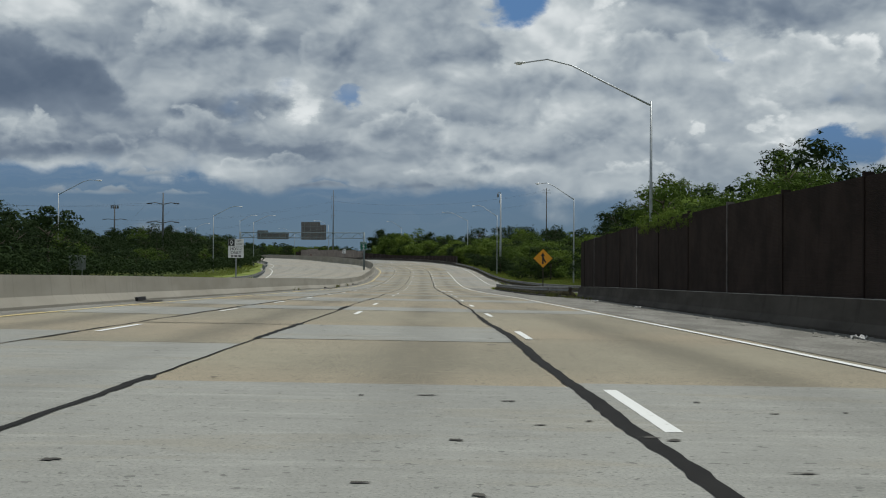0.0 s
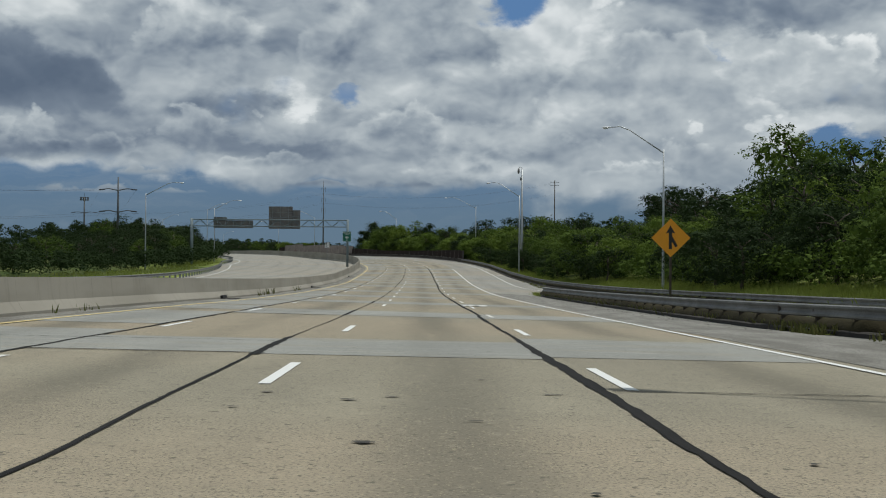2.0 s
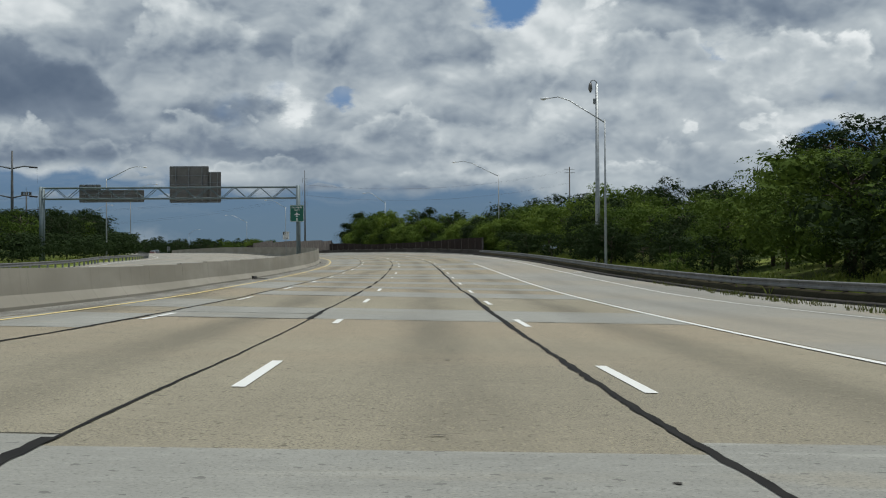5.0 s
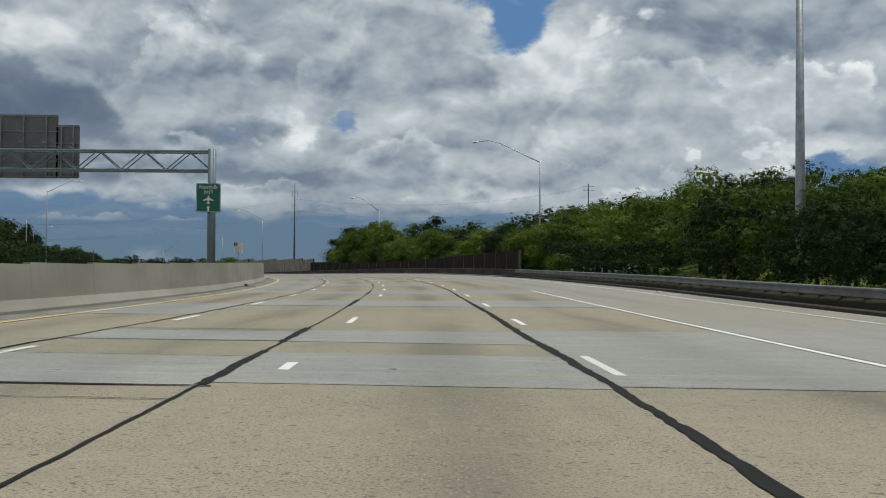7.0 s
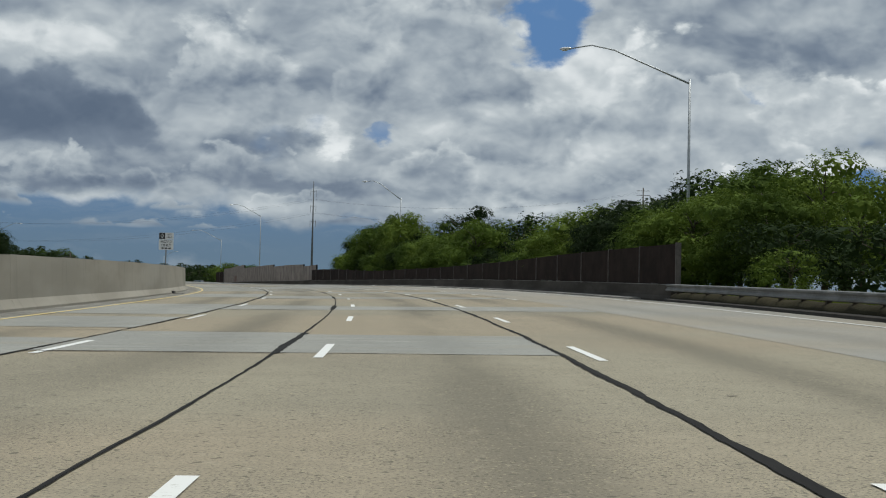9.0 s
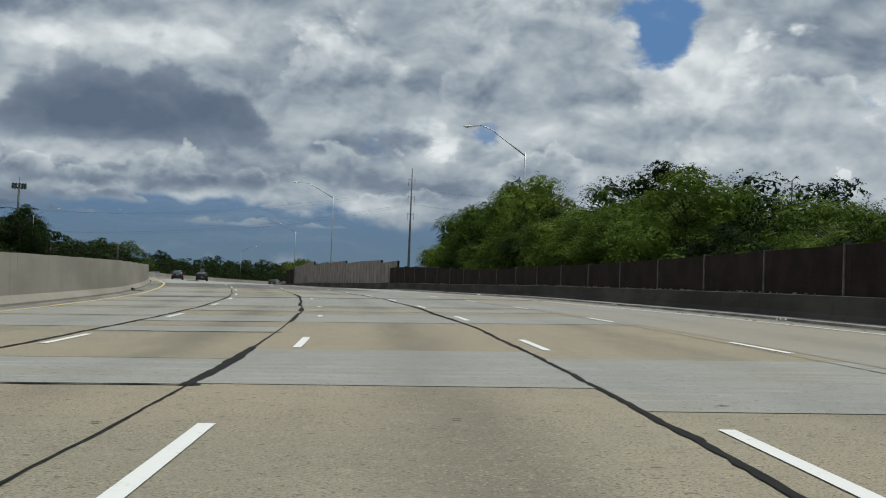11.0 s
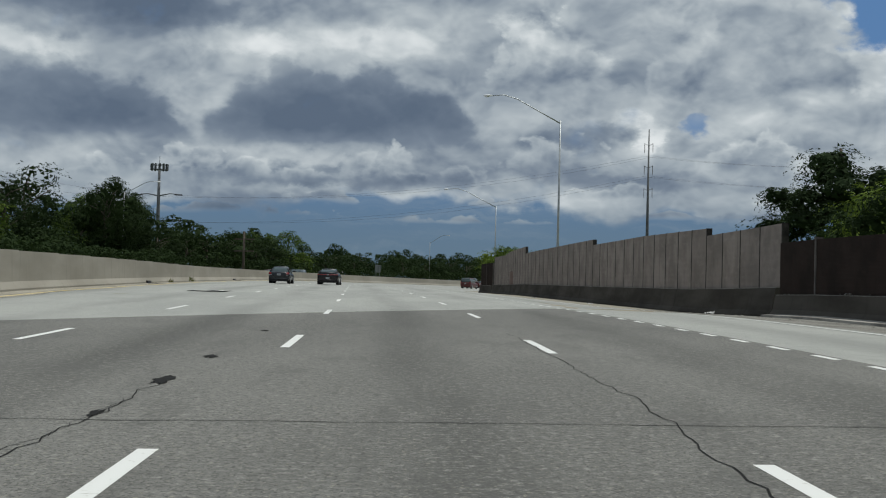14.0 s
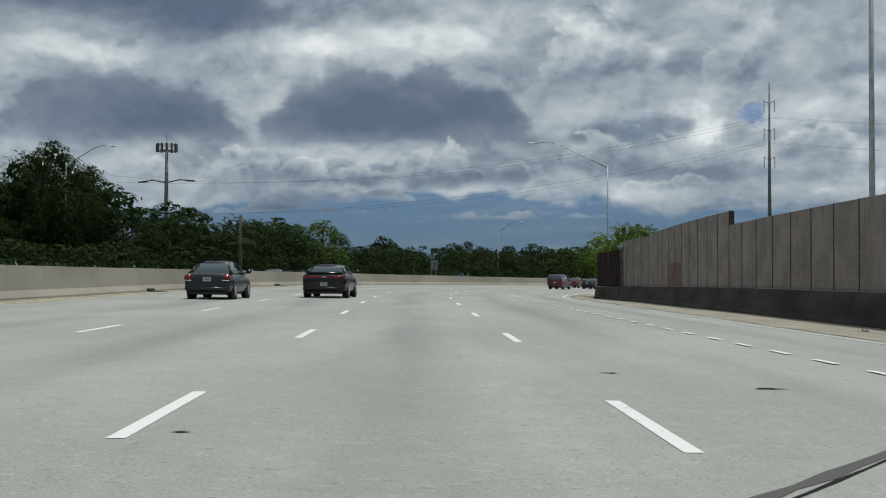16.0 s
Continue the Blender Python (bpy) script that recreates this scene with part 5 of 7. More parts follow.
def flat_letters(text, size, mat, parent, m, depth=0.004):
    """Raised letters in the built-in typeface, as one mesh."""
    cu = bpy.data.curves.new("letters", "FONT")
    cu.body, cu.size, cu.extrude, cu.align_x, cu.align_y = text, size, depth, "CENTER", "CENTER"
    tmp = bpy.data.objects.new("letters", cu)
    scene.collection.objects.link(tmp)
    bpy.context.view_layer.update()
    me = bpy.data.meshes.new_from_object(tmp.evaluated_get(bpy.context.evaluated_depsgraph_get()))
    bpy.data.objects.remove(tmp)
    me.materials.clear()
    me.materials.append(mat)
    ob = part("lettering", me, None, parent)
    ob.matrix_local = m
    return ob


FACE = Matrix.Rotation(math.radians(90), 4, "X")    # lays drawn things upright, looking back along -y


def poly(bm, pts, y, thick):
    """A flat outline in x, z, given some thickness towards -y."""
    a = [bm.verts.new((x, y, z)) for x, z in pts]
    b = [bm.verts.new((x, y - thick, z)) for x, z in pts]
    bm.faces.new(a)
    bm.faces.new(b[::-1])
    for i in range(len(pts)):
        j = (i + 1) % len(pts)
        bm.faces.new((a[i], b[i], b[j], a[j]))
    bmesh.ops.recalc_face_normals(bm, faces=bm.faces)


def plate_outline(w, h, r, n=4):
    pts = []
    for cx, cz, a0 in ((w / 2 - r, h / 2 - r, 0), (-w / 2 + r, h / 2 - r, 90), (-w / 2 + r, -h / 2 + r, 180), (w / 2 - r, -h / 2 + r, 270)):
        pts += [(cx + r * math.cos(math.radians(a0 + 90 * i / n)), cz + r * math.sin(math.radians(a0 + 90 * i / n))) for i in range(n + 1)]
    return pts


def gantry():
    """A lattice sign bridge over the far carriageway, standing on the median."""
    right = Vector((-11.7, 320.2, 0))
    left = Vector((-39.84, 320.4, 0))
    gz = on_road(320.8, 12.6).z
    lz = on_ground(321, 40.7).z
    top = 7.75
    g = tagged(new("sign_gantry"), "blue-grey steel lattice sign gantry over the far carriageway", "gantry")
    g.matrix_world = Matrix.Translation((right.x, right.y, gz))
    span = left - right
    z0 = top - gz
    for dy in (-0.45, 0.45):
        bm = bmesh.new()
        tube(bm, [(0, dy, -0.2), (0, dy, z0 + 0.1)], 0.19, 12)
        part("post", bm, M_GANTRY, g, "", True)
        bm = bmesh.new()
        tube(bm, [(span.x, dy, lz - gz - 0.2), (span.x, dy, z0 + 0.1)], 0.19, 12)
        part("post", bm, M_GANTRY, g, "", True)
    for dy in (-0.5, 0.5):
        for dz in (-0.05, -1.25):
            bm = bmesh.new()
            tube(bm, [(0.1, dy, z0 + dz), (span.x - 0.1, dy, z0 + dz)], 0.075, 8)
            part("chord", bm, M_GANTRY, g)
    n = 20
    for i in range(n):
        x0, x1 = span.x * i / n, span.x * (i + 1) / n
        for dy in (-0.5, 0.5):
            bm = bmesh.new()
            tube(bm, [(x0, dy, z0 - 0.05), (x1, dy, z0 - 1.25)] if i % 2 else [(x0, dy, z0 - 1.25), (x1, dy, z0 - 0.05)], 0.04, 6)
            part("brace", bm, M_GANTRY, g)
        bm = bmesh.new()
        tube(bm, [(x0, -0.5, z0 - 0.05), (x0, 0.5, z0 - 0.05)], 0.035, 6)
        part("tie", bm, M_GANTRY, g)
        bm = bmesh.new()
        tube(bm, [(x0, -0.5, z0 - 1.25), (x0, 0.5, z0 - 1.25)], 0.035, 6)
        part("tie", bm, M_GANTRY, g)
    bm = bmesh.new()
    tube(bm, [(0, -0.45, z0 * 0.55), (0, 0.45, z0 * 0.55)], 0.05, 6)
    part("tie", bm, M_GANTRY, g)

    def board(cx, w, zb, zt, label):
        """The bare back of an overhead sign, with stiffening rails and hangers."""
        b = tagged(new("overhead_sign"), label, "road sign", "overhead signs on the gantry")
        b.matrix_world = Matrix.Translation((right.x + cx, right.y + 1.6, (zb + zt) / 2))
        h = zt - zb
        bm = bmesh.new()
        poly(bm, plate_outline(w, h, 0.12), 0.02, 0.03)
        part("panel", bm, M_SIGNBACK, b)
        for k in range(max(3, int(h / 0.9)) + 1):
            bm = bmesh.new()
            box(bm, 0, -0.05, -h / 2 + 0.1 + (h - 0.2) * k / max(3, int(h / 0.9)), w - 0.06, 0.06, 0.07)
            part("stiffener", bm, M_GALV_DULL, b)
        for k in range(max(2, int(w / 1.4))):
            x = -w / 2 + w * (k + 0.5) / max(2, int(w / 1.4))
            bm = bmesh.new()
            box(bm, x, -0.14, 0, 0.08, 0.12, h * 0.96)
            box(bm, x, -0.6, 0.2, 0.07, 0.9, 0.07)
            part("hanger", bm, M_GALV_DULL, b)
        return b
    board(-12.3, 4.35, 6.12, 10.2, "bare grey back of a tall overhead sign")
    board(-9.5, 1.5, 6.12, 9.55, "bare grey back of a narrow overhead sign")
    board(-20.9, 7.2, 6.2, 7.6, "bare grey back of a long low overhead sign")
    board(-23.3, 2.4, 7.55, 8.2, "bare grey back of a small overhead sign")

    sign = tagged(new("airport_sign"), "green airport direction sign with white lettering on a post", "road sign")
    w, h = 1.52, 1.82
    sign.matrix_world = pose(-11.78, 319.45, 4.76, 0, 0, facing(320))
    bm = bmesh.new()
    poly(bm, plate_outline(w, h, 0.1), 0.0, 0.025)
    panel = part("panel", bm, M_GREEN, sign)
    bm = bmesh.new()
    out_, in_ = plate_outline(w - 0.05, h - 0.05, 0.08), plate_outline(w - 0.1, h - 0.1, 0.06)
    vo = [bm.verts.new((x, -0.031, z)) for x, z in out_]
    vi = [bm.verts.new((x, -0.031, z)) for x, z in in_]
    for i in range(len(vo)):
        j = (i + 1) % len(vo)
        bm.faces.new((vo[i], vo[j], vi[j], vi[i]))
    part("border", bm, M_SIGNWHITE, panel)
    flat_letters("Norfolk", 0.36, M_SIGNWHITE, panel, Matrix.Translation((0, -0.033, 0.66)) @ FACE)
    flat_letters("Int'l", 0.36, M_SIGNWHITE, panel, Matrix.Translation((0, -0.033, 0.36)) @ FACE)
    bm = bmesh.new()
    half = [(0.0, 0.16), (0.045, 0.10), (0.05, 0.0), (0.32, -0.14), (0.32, -0.2), (0.05, -0.13), (0.04, -0.27), (0.12, -0.34), (0.12, -0.38), (0.0, -0.36)]
    poly(bm, [(x, z - 0.0) for x, z in half] + [(-x, z) for x, z in half[-2:0:-1]], -0.028, 0.006)
    part("plane_symbol", bm, M_SIGNWHITE, panel)
    bm = bmesh.new()
    poly(bm, [(0, -0.48), (0.13, -0.64), (0.05, -0.62), (0.05, -0.82), (-0.05, -0.82), (-0.05, -0.62), (-0.13, -0.64)], -0.028, 0.006)
    part("arrow", bm, M_SIGNWHITE, panel)
    for z in (-0.6, 0.0, 0.6):
        bm = bmesh.new()
        box(bm, 0, 0.12, z, 0.6, 0.22, 0.07)
        part("clamp", bm, M_GALV_DULL, sign)


gantry()


def lane_sign(s, d, top, label):
    """A white lane-restriction sign in two plates on a post behind the barrier."""
    ob = tagged(new("lane_sign"), label, "road sign", "lane signs on the median")
    base = on_road(s, d)
    ob.matrix_world = pose(base.x, base.y, base.z, 0, 0, facing(s, -4))
    bm = bmesh.new()
    box(bm, 0, 0.06, (top - 0.1 - 0.2) / 2, 0.09, 0.07, top - 0.1 + 0.2)
    part("post", bm, M_GALV_DULL, ob)
    bm = bmesh.new()
    poly(bm, plate_outline(1.1, 0.50, 0.04), 0.0, 0.02)
    up = part("upper_plate", bm, M_SIGNWHITE, ob)
    up.location.z = top - 0.25
    bm = bmesh.new()
    poly(bm, [(-0.535, -0.235), (-0.09, -0.235), (-0.09, 0.235), (-0.535, 0.235)], -0.022, 0.005)
    part("diamond_field", bm, M_SIGNBLACK, up)
    bm = bmesh.new()
    ro, ri = [(0, 0.2), (0.13, 0), (0, -0.2), (-0.13, 0)], [(0, 0.13), (0.085, 0), (0, -0.13), (-0.085, 0)]
    vo = [bm.verts.new((x - 0.31, -0.03, z)) for x, z in ro]
    vi = [bm.verts.new((x - 0.31, -0.03, z)) for x, z in ri]
    for i in range(4):
        bm.faces.new((vo[i], vo[(i + 1) % 4], vi[(i + 1) % 4], vi[i]))
    part("diamond", bm, M_SIGNWHITE, up)
    flat_letters("LEFT", 0.17, M_SIGNBLACK, up, Matrix.Translation((0.23, -0.024, 0.11)) @ FACE)
    flat_letters("LANE", 0.17, M_SIGNBLACK, up, Matrix.Translation((0.23, -0.024, -0.1)) @ FACE)
    bm = bmesh.new()
    poly(bm, plate_outline(1.1, 0.80, 0.04), 0.0, 0.02)
    lo = part("lower_plate", bm, M_SIGNWHITE, ob)
    lo.location.z = top - 0.92
    flat_letters("HOV-2", 0.28, M_SIGNBLACK, lo, Matrix.Translation((0, -0.024, 0.22)) @ FACE)
    flat_letters("ONLY", 0.28, M_SIGNBLACK, lo, Matrix.Translation((0, -0.024, -0.05)) @ FACE)
    for x, w in ((-0.26, 0.16), (0.0, 0.2), (0.27, 0.18)):
        bm = bmesh.new()
        box(bm, x, -0.024, -0.28, w, 0.006, 0.11)
        part("text_bar", bm, M_SIGNBLACK, lo)
    return ob


lane_sign(127.0, 13.3, 3.55, "white carpool lane sign in two plates on a steel post")
lane_sign(399.0, 13.0, 4.4, "white carpool lane sign with a black diamond on a post")


def merge_sign():
    base = on_ground(152.1, -10.8)
    ob = tagged(new("merge_sign"), "amber diamond warning sign with a black merging arrow", "road sign")
    ob.matrix_world = pose(base.x, base.y, base.z, 0, 0, facing(152.1, -4))
    c = 1.35 - base.z
    bm = bmesh.new()
    box(bm, 0, 0.07, (c + 0.5) / 2 - 0.15, 0.1, 0.1, c + 0.8)
    part("post", bm, M_WOODPOST, ob)
    bm = bmesh.new()
    r = 0.86
    poly(bm, [(0, c + r), (-r, c), (0, c - r), (r, c)], 0.0, 0.02)
    panel = part("panel", bm, M_AMBER, ob)
    bm = bmesh.new()
    poly(bm, [(-0.02, c + 0.55), (-0.22, c + 0.2), (-0.09, c + 0.23), (-0.09, c - 0.5), (0.05, c - 0.5), (0.05, c - 0.17), (0.2, c - 0.42), (0.31, c - 0.36),
              (0.06, c + 0.08), (0.06, c + 0.23), (0.19, c + 0.2)], -0.022, 0.006)
    part("arrow", bm, M_SIGNBLACK, panel)


merge_sign()


def curve_sign(s, d, h, label):
    """A small square white plate with a bent black arrow."""
    base = on_ground(s, d)
    ob = tagged(new("turn_sign"), label, "road sign")
    ob.matrix_world = pose(base.x, base.y, base.z, 0, 0, facing(s, 3))
    bm = bmesh.new()
    box(bm, 0, 0.05, h / 2, 0.06, 0.06, h + 0.4)
    part("post", bm, M_GALV_DULL, ob)
    bm = bmesh.new()
    poly(bm, [(x, z + h) for x, z in plate_outline(0.76, 0.76, 0.05)], 0.0, 0.02)
    panel = part("panel", bm, M_SIGNWHITE, ob)
    bm = bmesh.new()
    poly(bm, [(x, z + h) for x, z in ((-0.26, 0.1), (-0.08, 0.28), (-0.08, 0.17), (0.16, 0.14), (0.22, -0.28), (0.1, -0.28), (0.06, 0.03), (-0.08, 0.04), (-0.08, -0.08))],
         -0.022, 0.005)
    part("arrow", bm, M_SIGNBLACK, panel)


def sign_back(s, d, h, w, tall):
    """The bare back of a square sign on two posts, turned to the other traffic."""
    base = on_ground(s, d)
    ob = tagged(new("road_sign"), "grey back of a square road sign on two posts", "road sign")
    ob.matrix_world = pose(base.x, base.y, base.z, 0, 0, facing(s, 8))
    bm = bmesh.new()
    poly(bm, [(x, z + h) for x, z in plate_outline(w, tall, 0.08)], 0.0, 0.03)
    part("panel", bm, M_GALV_DULL, ob)
    for x in (-w * 0.3, w * 0.3):
        bm = bmesh.new()
        box(bm, x, -0.08, h / 2, 0.1, 0.08, h + 0.9)
        part("post", bm, M_GALV_DULL, ob)
    for z in (-0.3, 0.3):
        bm = bmesh.new()
        box(bm, 0, -0.05, h + z * tall, w * 0.95, 0.04, 0.06)
        part("stiffener", bm, M_GALV_DULL, ob)


sign_back(179.1, 38.8, 2.4, 1.85, 1.6)
curve_sign(201.0, -22.0, 1.4, "small white turn sign half hidden by bushes")
sign_back(700, 37.5, 3.3, 1.3, 1.6)


def pylon(x, y, top, arms, label, r=0.42, cell=False):
    """A steel monopole power pylon with curved cross arms."""
    k = int(np.argmin((AX - x) ** 2 + (AY - y) ** 2))
    gz = float(AZ[k])
    ob = tagged(new("power_pylon"), label, "pylon", "power pylons")
    ob.matrix_world = Matrix.Translation((x, y, gz))
    h = top - gz
    bm = bmesh.new()
    tube(bm, [(0, 0, -1), (0, 0, h * 0.5), (0, 0, h)], [r, r * 0.75, r * 0.45], 12)
    part("mast", bm, M_MAST, ob, "", True)
    for z, w in arms:
        for sgn in (-1, 1):
            bm = bmesh.new()
            tube(bm, [(0, 0, z - gz - 0.3), (sgn * w * 0.5, 0, z - gz + 0.25), (sgn * w, 0, z - gz)], [0.16, 0.12, 0.08], 8)
            part("arm", bm, M_MAST, ob, "", True)
            bm = bmesh.new()
            tube(bm, [(sgn * w * 0.72, 0, z - gz), (sgn * w * 1.06, 0, z - gz - 0.1)], 0.16, 8)
            part("insulator", bm, M_SIGNBLACK, ob, "dark insulator")
    if cell:
        for a in range(12):
            c, q = math.cos(a * math.pi / 6), math.sin(a * math.pi / 6)
            bm = bmesh.new()
            box(bm, c * 2.0, q * 2.0, h - 0.6, 0.35, 0.35, 1.7)
            part("antenna_panel", bm, M_MAST, ob)
        for z in (h - 1.2, h):
            bm = bmesh.new()
            tube(bm, [(2.0 * math.cos(a * math.pi / 8), 2.0 * math.sin(a * math.pi / 8), z) for a in range(17)], 0.09, 6, False)
            part("ring", bm, M_MAST, ob)
        for a in range(4):
            bm = bmesh.new()
            tube(bm, [(0, 0, h - 1.2), (2.0 * math.cos(a * math.pi / 2), 2.0 * math.sin(a * math.pi / 2), h - 1.2)], 0.08, 6)
            part("spoke", bm, M_MAST, ob)
        bm = bmesh.new()
        tube(bm, [(0, 0, h - 1.2), (0, 0, h + 2.2)], 0.06, 6)
        part("lightning_rod", bm, M_MAST, ob)
    return ob


pylon(-83.1, 442.6, 23.5, ((20.0, 5.0), (13.9, 5.0)), "tall grey steel power pylon with two pairs of curved arms")
pylon(-169.5, 726.0, 32.0, ((24.5, 6.2), (18.0, 6.2)), "grey steel power pylon carrying a ring of antennas", 0.62, True)


def lattice_mast(x, y, top):
    k = int(np.argmin((AX - x) ** 2 + (AY - y) ** 2))
    gz = float(AZ[k])
    ob = tagged(new("power_mast"), "very tall slender grey power mast with short arms", "mast")
    ob.matrix_world = Matrix.Translation((x, y, gz))
    h = top - gz
    bm = bmesh.new()
    tube(bm, [(0, 0, -1), (0, 0, h * 0.4), (0, 0, h)], [0.5, 0.36, 0.13], 10)
    part("mast", bm, M_MAST, ob, "", True)
    for i, z in enumerate((h - 4, h - 9.5, h - 15)):
        for sgn in (-1, 1):
            bm = bmesh.new()
            tube(bm, [(0, 0, z), (sgn * 1.0, 0, z + 0.5)], 0.06, 6)
            part("arm", bm, M_MAST, ob)
            bm = bmesh.new()
            tube(bm, [(sgn * 1.0, 0, z + 0.6), (sgn * 1.0, 0, z - 1.7)], 0.075, 6)
            part("insulator", bm, M_SIGNBACK, ob)


lattice_mast(-49.5, 748.0, 42.9)


def timber_pole(x, y, top, label, arm=2.4):
    k = int(np.argmin((AX - x) ** 2 + (AY - y) ** 2))
    gz = float(AZ[k])
    ob = tagged(new("utility_pole"), label, "utility pole", "utility poles")
    ob.matrix_world = Matrix.Translation((x, y, gz))
    bm = bmesh.new()
    tube(bm, [(0, 0, -1), (0, 0, top - gz)], [0.36 * arm / 2.4, 0.22 * arm / 2.4], 10)
    part("pole", bm, M_WOODPOST, ob, "", True)
    for z in (1.2, 3.0):
        bm = bmesh.new()
        box(bm, 0, 0, top - gz - z, arm * 2, 0.16, 0.2)
        part("crossarm", bm, M_WOODPOST, ob)


timber_pole(78.7, 798.0, 47.9, "tall dark utility pole with crossarms above the trees", 2.6)
timber_pole(-97.6, 618.7, 10.6, "dark utility pole with two crossarms before the trees", 1.6)


def cable(a, b, sag):
    bm = bmesh.new()
    pts = [Vector(a).lerp(Vector(b), i / 14) - Vector((0, 0, sag * 4 * (i / 14) * (1 - i / 14))) for i in range(15)]
    tube(bm, pts, 0.016, 5)
    return bm


lines = tagged(new("power_lines"), "thin dark overhead power cables", "cable")
for z, o in ((24.3, -6.4), (24.3, 6.4), (17.8, -6.4), (17.8, 6.4)):
    part("cable", cable((-169.5 + o, 726, z), (-49.5 + o * 0.2, 748, 18 + z * 0.75), 4.0), M_WIRE, lines)
    part("cable", cable((-169.5 + o, 726, z), (-83.1 + o * 0.8, 442.6, z - 4.2), 5.0), M_WIRE, lines)
    part("cable", cable((-83.1 + o * 0.8, 442.6, z - 4.2), (-150 + o, 180, z - 6.0), 5.0), M_WIRE, lines)
    part("cable", cable((-49.5 + o * 0.2, 748, 18 + z * 0.75), (78.7 + o * 0.2, 798, 22 + z), 5.0), M_WIRE, lines)


# ---- trees and shrubs ----
def crown_leaves(seed, lobes, leaves, spread, squash, leaf):
    """Leaves over rounded lobes, in a crown of unit height: an uneven outline with gaps. Returns corner points, three to a leaf."""
    r = np.random.RandomState(seed)
    out = []
    for c in range(lobes):
        u = r.normal(size=3)
        u /= np.linalg.norm(u)
        k = r.uniform(0.25, 1.0) ** 0.5
        size = np.array([1, 1, 0.8]) * r.uniform(0.11, 0.20) * (spread / 0.4)
        centre = np.array([u[0] * spread * k, u[1] * spread * k, max(0.55 + u[2] * squash * k, size[2] * 0.5)])
        centre[2] = min(centre[2], 1.0 - size[2] * 0.9)
        n = int(leaves * r.uniform(0.7, 1.3))
        u = r.normal(size=(n, 3))
        u[:, 2] += 0.55
        u /= np.linalg.norm(u, axis=1)[:, None]
        p = centre + u * size * r.uniform(0.72, 1.08, size=(n, 1))
        nrm = u + r.normal(size=(n, 3)) * 0.30
        nrm /= np.linalg.norm(nrm, axis=1)[:, None]
        d1 = np.cross(nrm, r.normal(size=(n, 3)))
        d1 /= np.linalg.norm(d1, axis=1)[:, None]
        d2 = np.cross(nrm, d1)
        s = leaf * r.uniform(0.55, 1.5, size=(n, 1))
        q = np.stack([p - d1 * s - d2 * s * 0.3, p + d2 * s * 0.62, p + d1 * s - d2 * s * 0.45], axis=1)
        out.append(q[p[:, 2] > 0.01])
    return np.concatenate(out).reshape(-1, 3)


def spray_crown(seed, lobes, sprays, per, spread, squash, leaf, lift=0.35, core=40):
    """Leafy sprays that arch out of rounded clumps with a dense heart, in a crown of unit height. Returns corner points, three to a leaf."""
    r = np.random.RandomState(seed)
    out = []

    def leaves(p, d1, nrm, size):
        d2 = np.cross(nrm, d1)
        return np.stack([p - d2 * size * 0.5, p + d1 * size * 2.0, p + d2 * size * 0.5 + d1 * size * 0.3], axis=1)

    def unit(v):
        return v / np.linalg.norm(v, axis=-1, keepdims=True)

    clumps = []
    for c in range(lobes):
        u = unit(r.normal(size=3))
        k = r.uniform(0.35, 1.0) ** 0.5
        size = np.array([1, 1, 0.78]) * r.uniform(0.10, 0.21) * (spread / 0.4)
        mid = np.array([u[0] * spread * k, u[1] * spread * k, max(0.54 + u[2] * squash * k, size[2] * 0.5)])
        mid[2] = min(mid[2], 1.0 - size[2])
        clumps.append((mid, size))

    def free(p, own):
        """True for places that lie in no other clump."""
        ok = p[:, 2] > 0.012
        for i, (mid, size) in enumerate(clumps):
            if i != own:
                ok &= np.linalg.norm((p - mid) / size, axis=1) > 0.74
        return ok

    for c, (mid, size) in enumerate(clumps):
        # the dense heart of the clump
        n = core
        v = unit(r.normal(size=(n, 3)))
        d1 = unit(np.cross(v, r.normal(size=(n, 3))))
        d2, o = np.cross(v, d1), mid + v * size * r.uniform(0.45, 0.72, (n, 1))
        w = size[0] * r.uniform(0.09, 0.16, (n, 1))
        q = np.stack([o - d1 * w - d2 * w * 0.8, o + d2 * w * 1.1, o + d1 * w - d2 * w * 0.7], axis=1)
        out.append(q[free(o, c)])
        # sprays
        v = r.normal(size=(sprays, 3))
        v[:, 2] += 0.40
        v = unit(v)
        go = unit(v * 0.8 + unit(np.array([mid[0], mid[1], 0.0]) + v * [0.2, 0.2, 0] + 1e-6) * 0.45 + np.array([0, 0, lift]))
        start = mid + v * size * r.uniform(0.58, 0.92, (sprays, 1))
        keep = free(start, c)
        v, go, start = v[keep], go[keep], start[keep]
        n = len(v)
        reach = size[0] * r.uniform(0.30, 0.75, (n, 1))
        side = unit(np.cross(go, np.array([0, 0, 1.0])) + 1e-6)
        for j in range(per):
            t = (j + 0.6) / per
            p = start + go * reach * t + np.array([0, 0, -1.0]) * reach * 0.75 * t * t + r.normal(size=(n, 3)) * leaf * 0.5
            d1 = unit(side * (1 if j % 2 else -1) * 0.8 + go * 0.55 + np.array([0, 0, -0.25 - 0.45 * t]) + r.normal(size=(n, 3)) * 0.3)
            nrm = unit(v * 0.6 + np.cross(d1, go) * (1 if j % 2 else -1) + r.normal(size=(n, 3)) * 0.3)
            d1 = unit(d1 - nrm * np.sum(d1 * nrm, axis=1, keepdims=True))
            out.append(leaves(p, d1, nrm, leaf * (1.15 - 0.45 * t) * r.uniform(0.7, 1.25, (n, 1))))
    return np.concatenate(out).reshape(-1, 3)


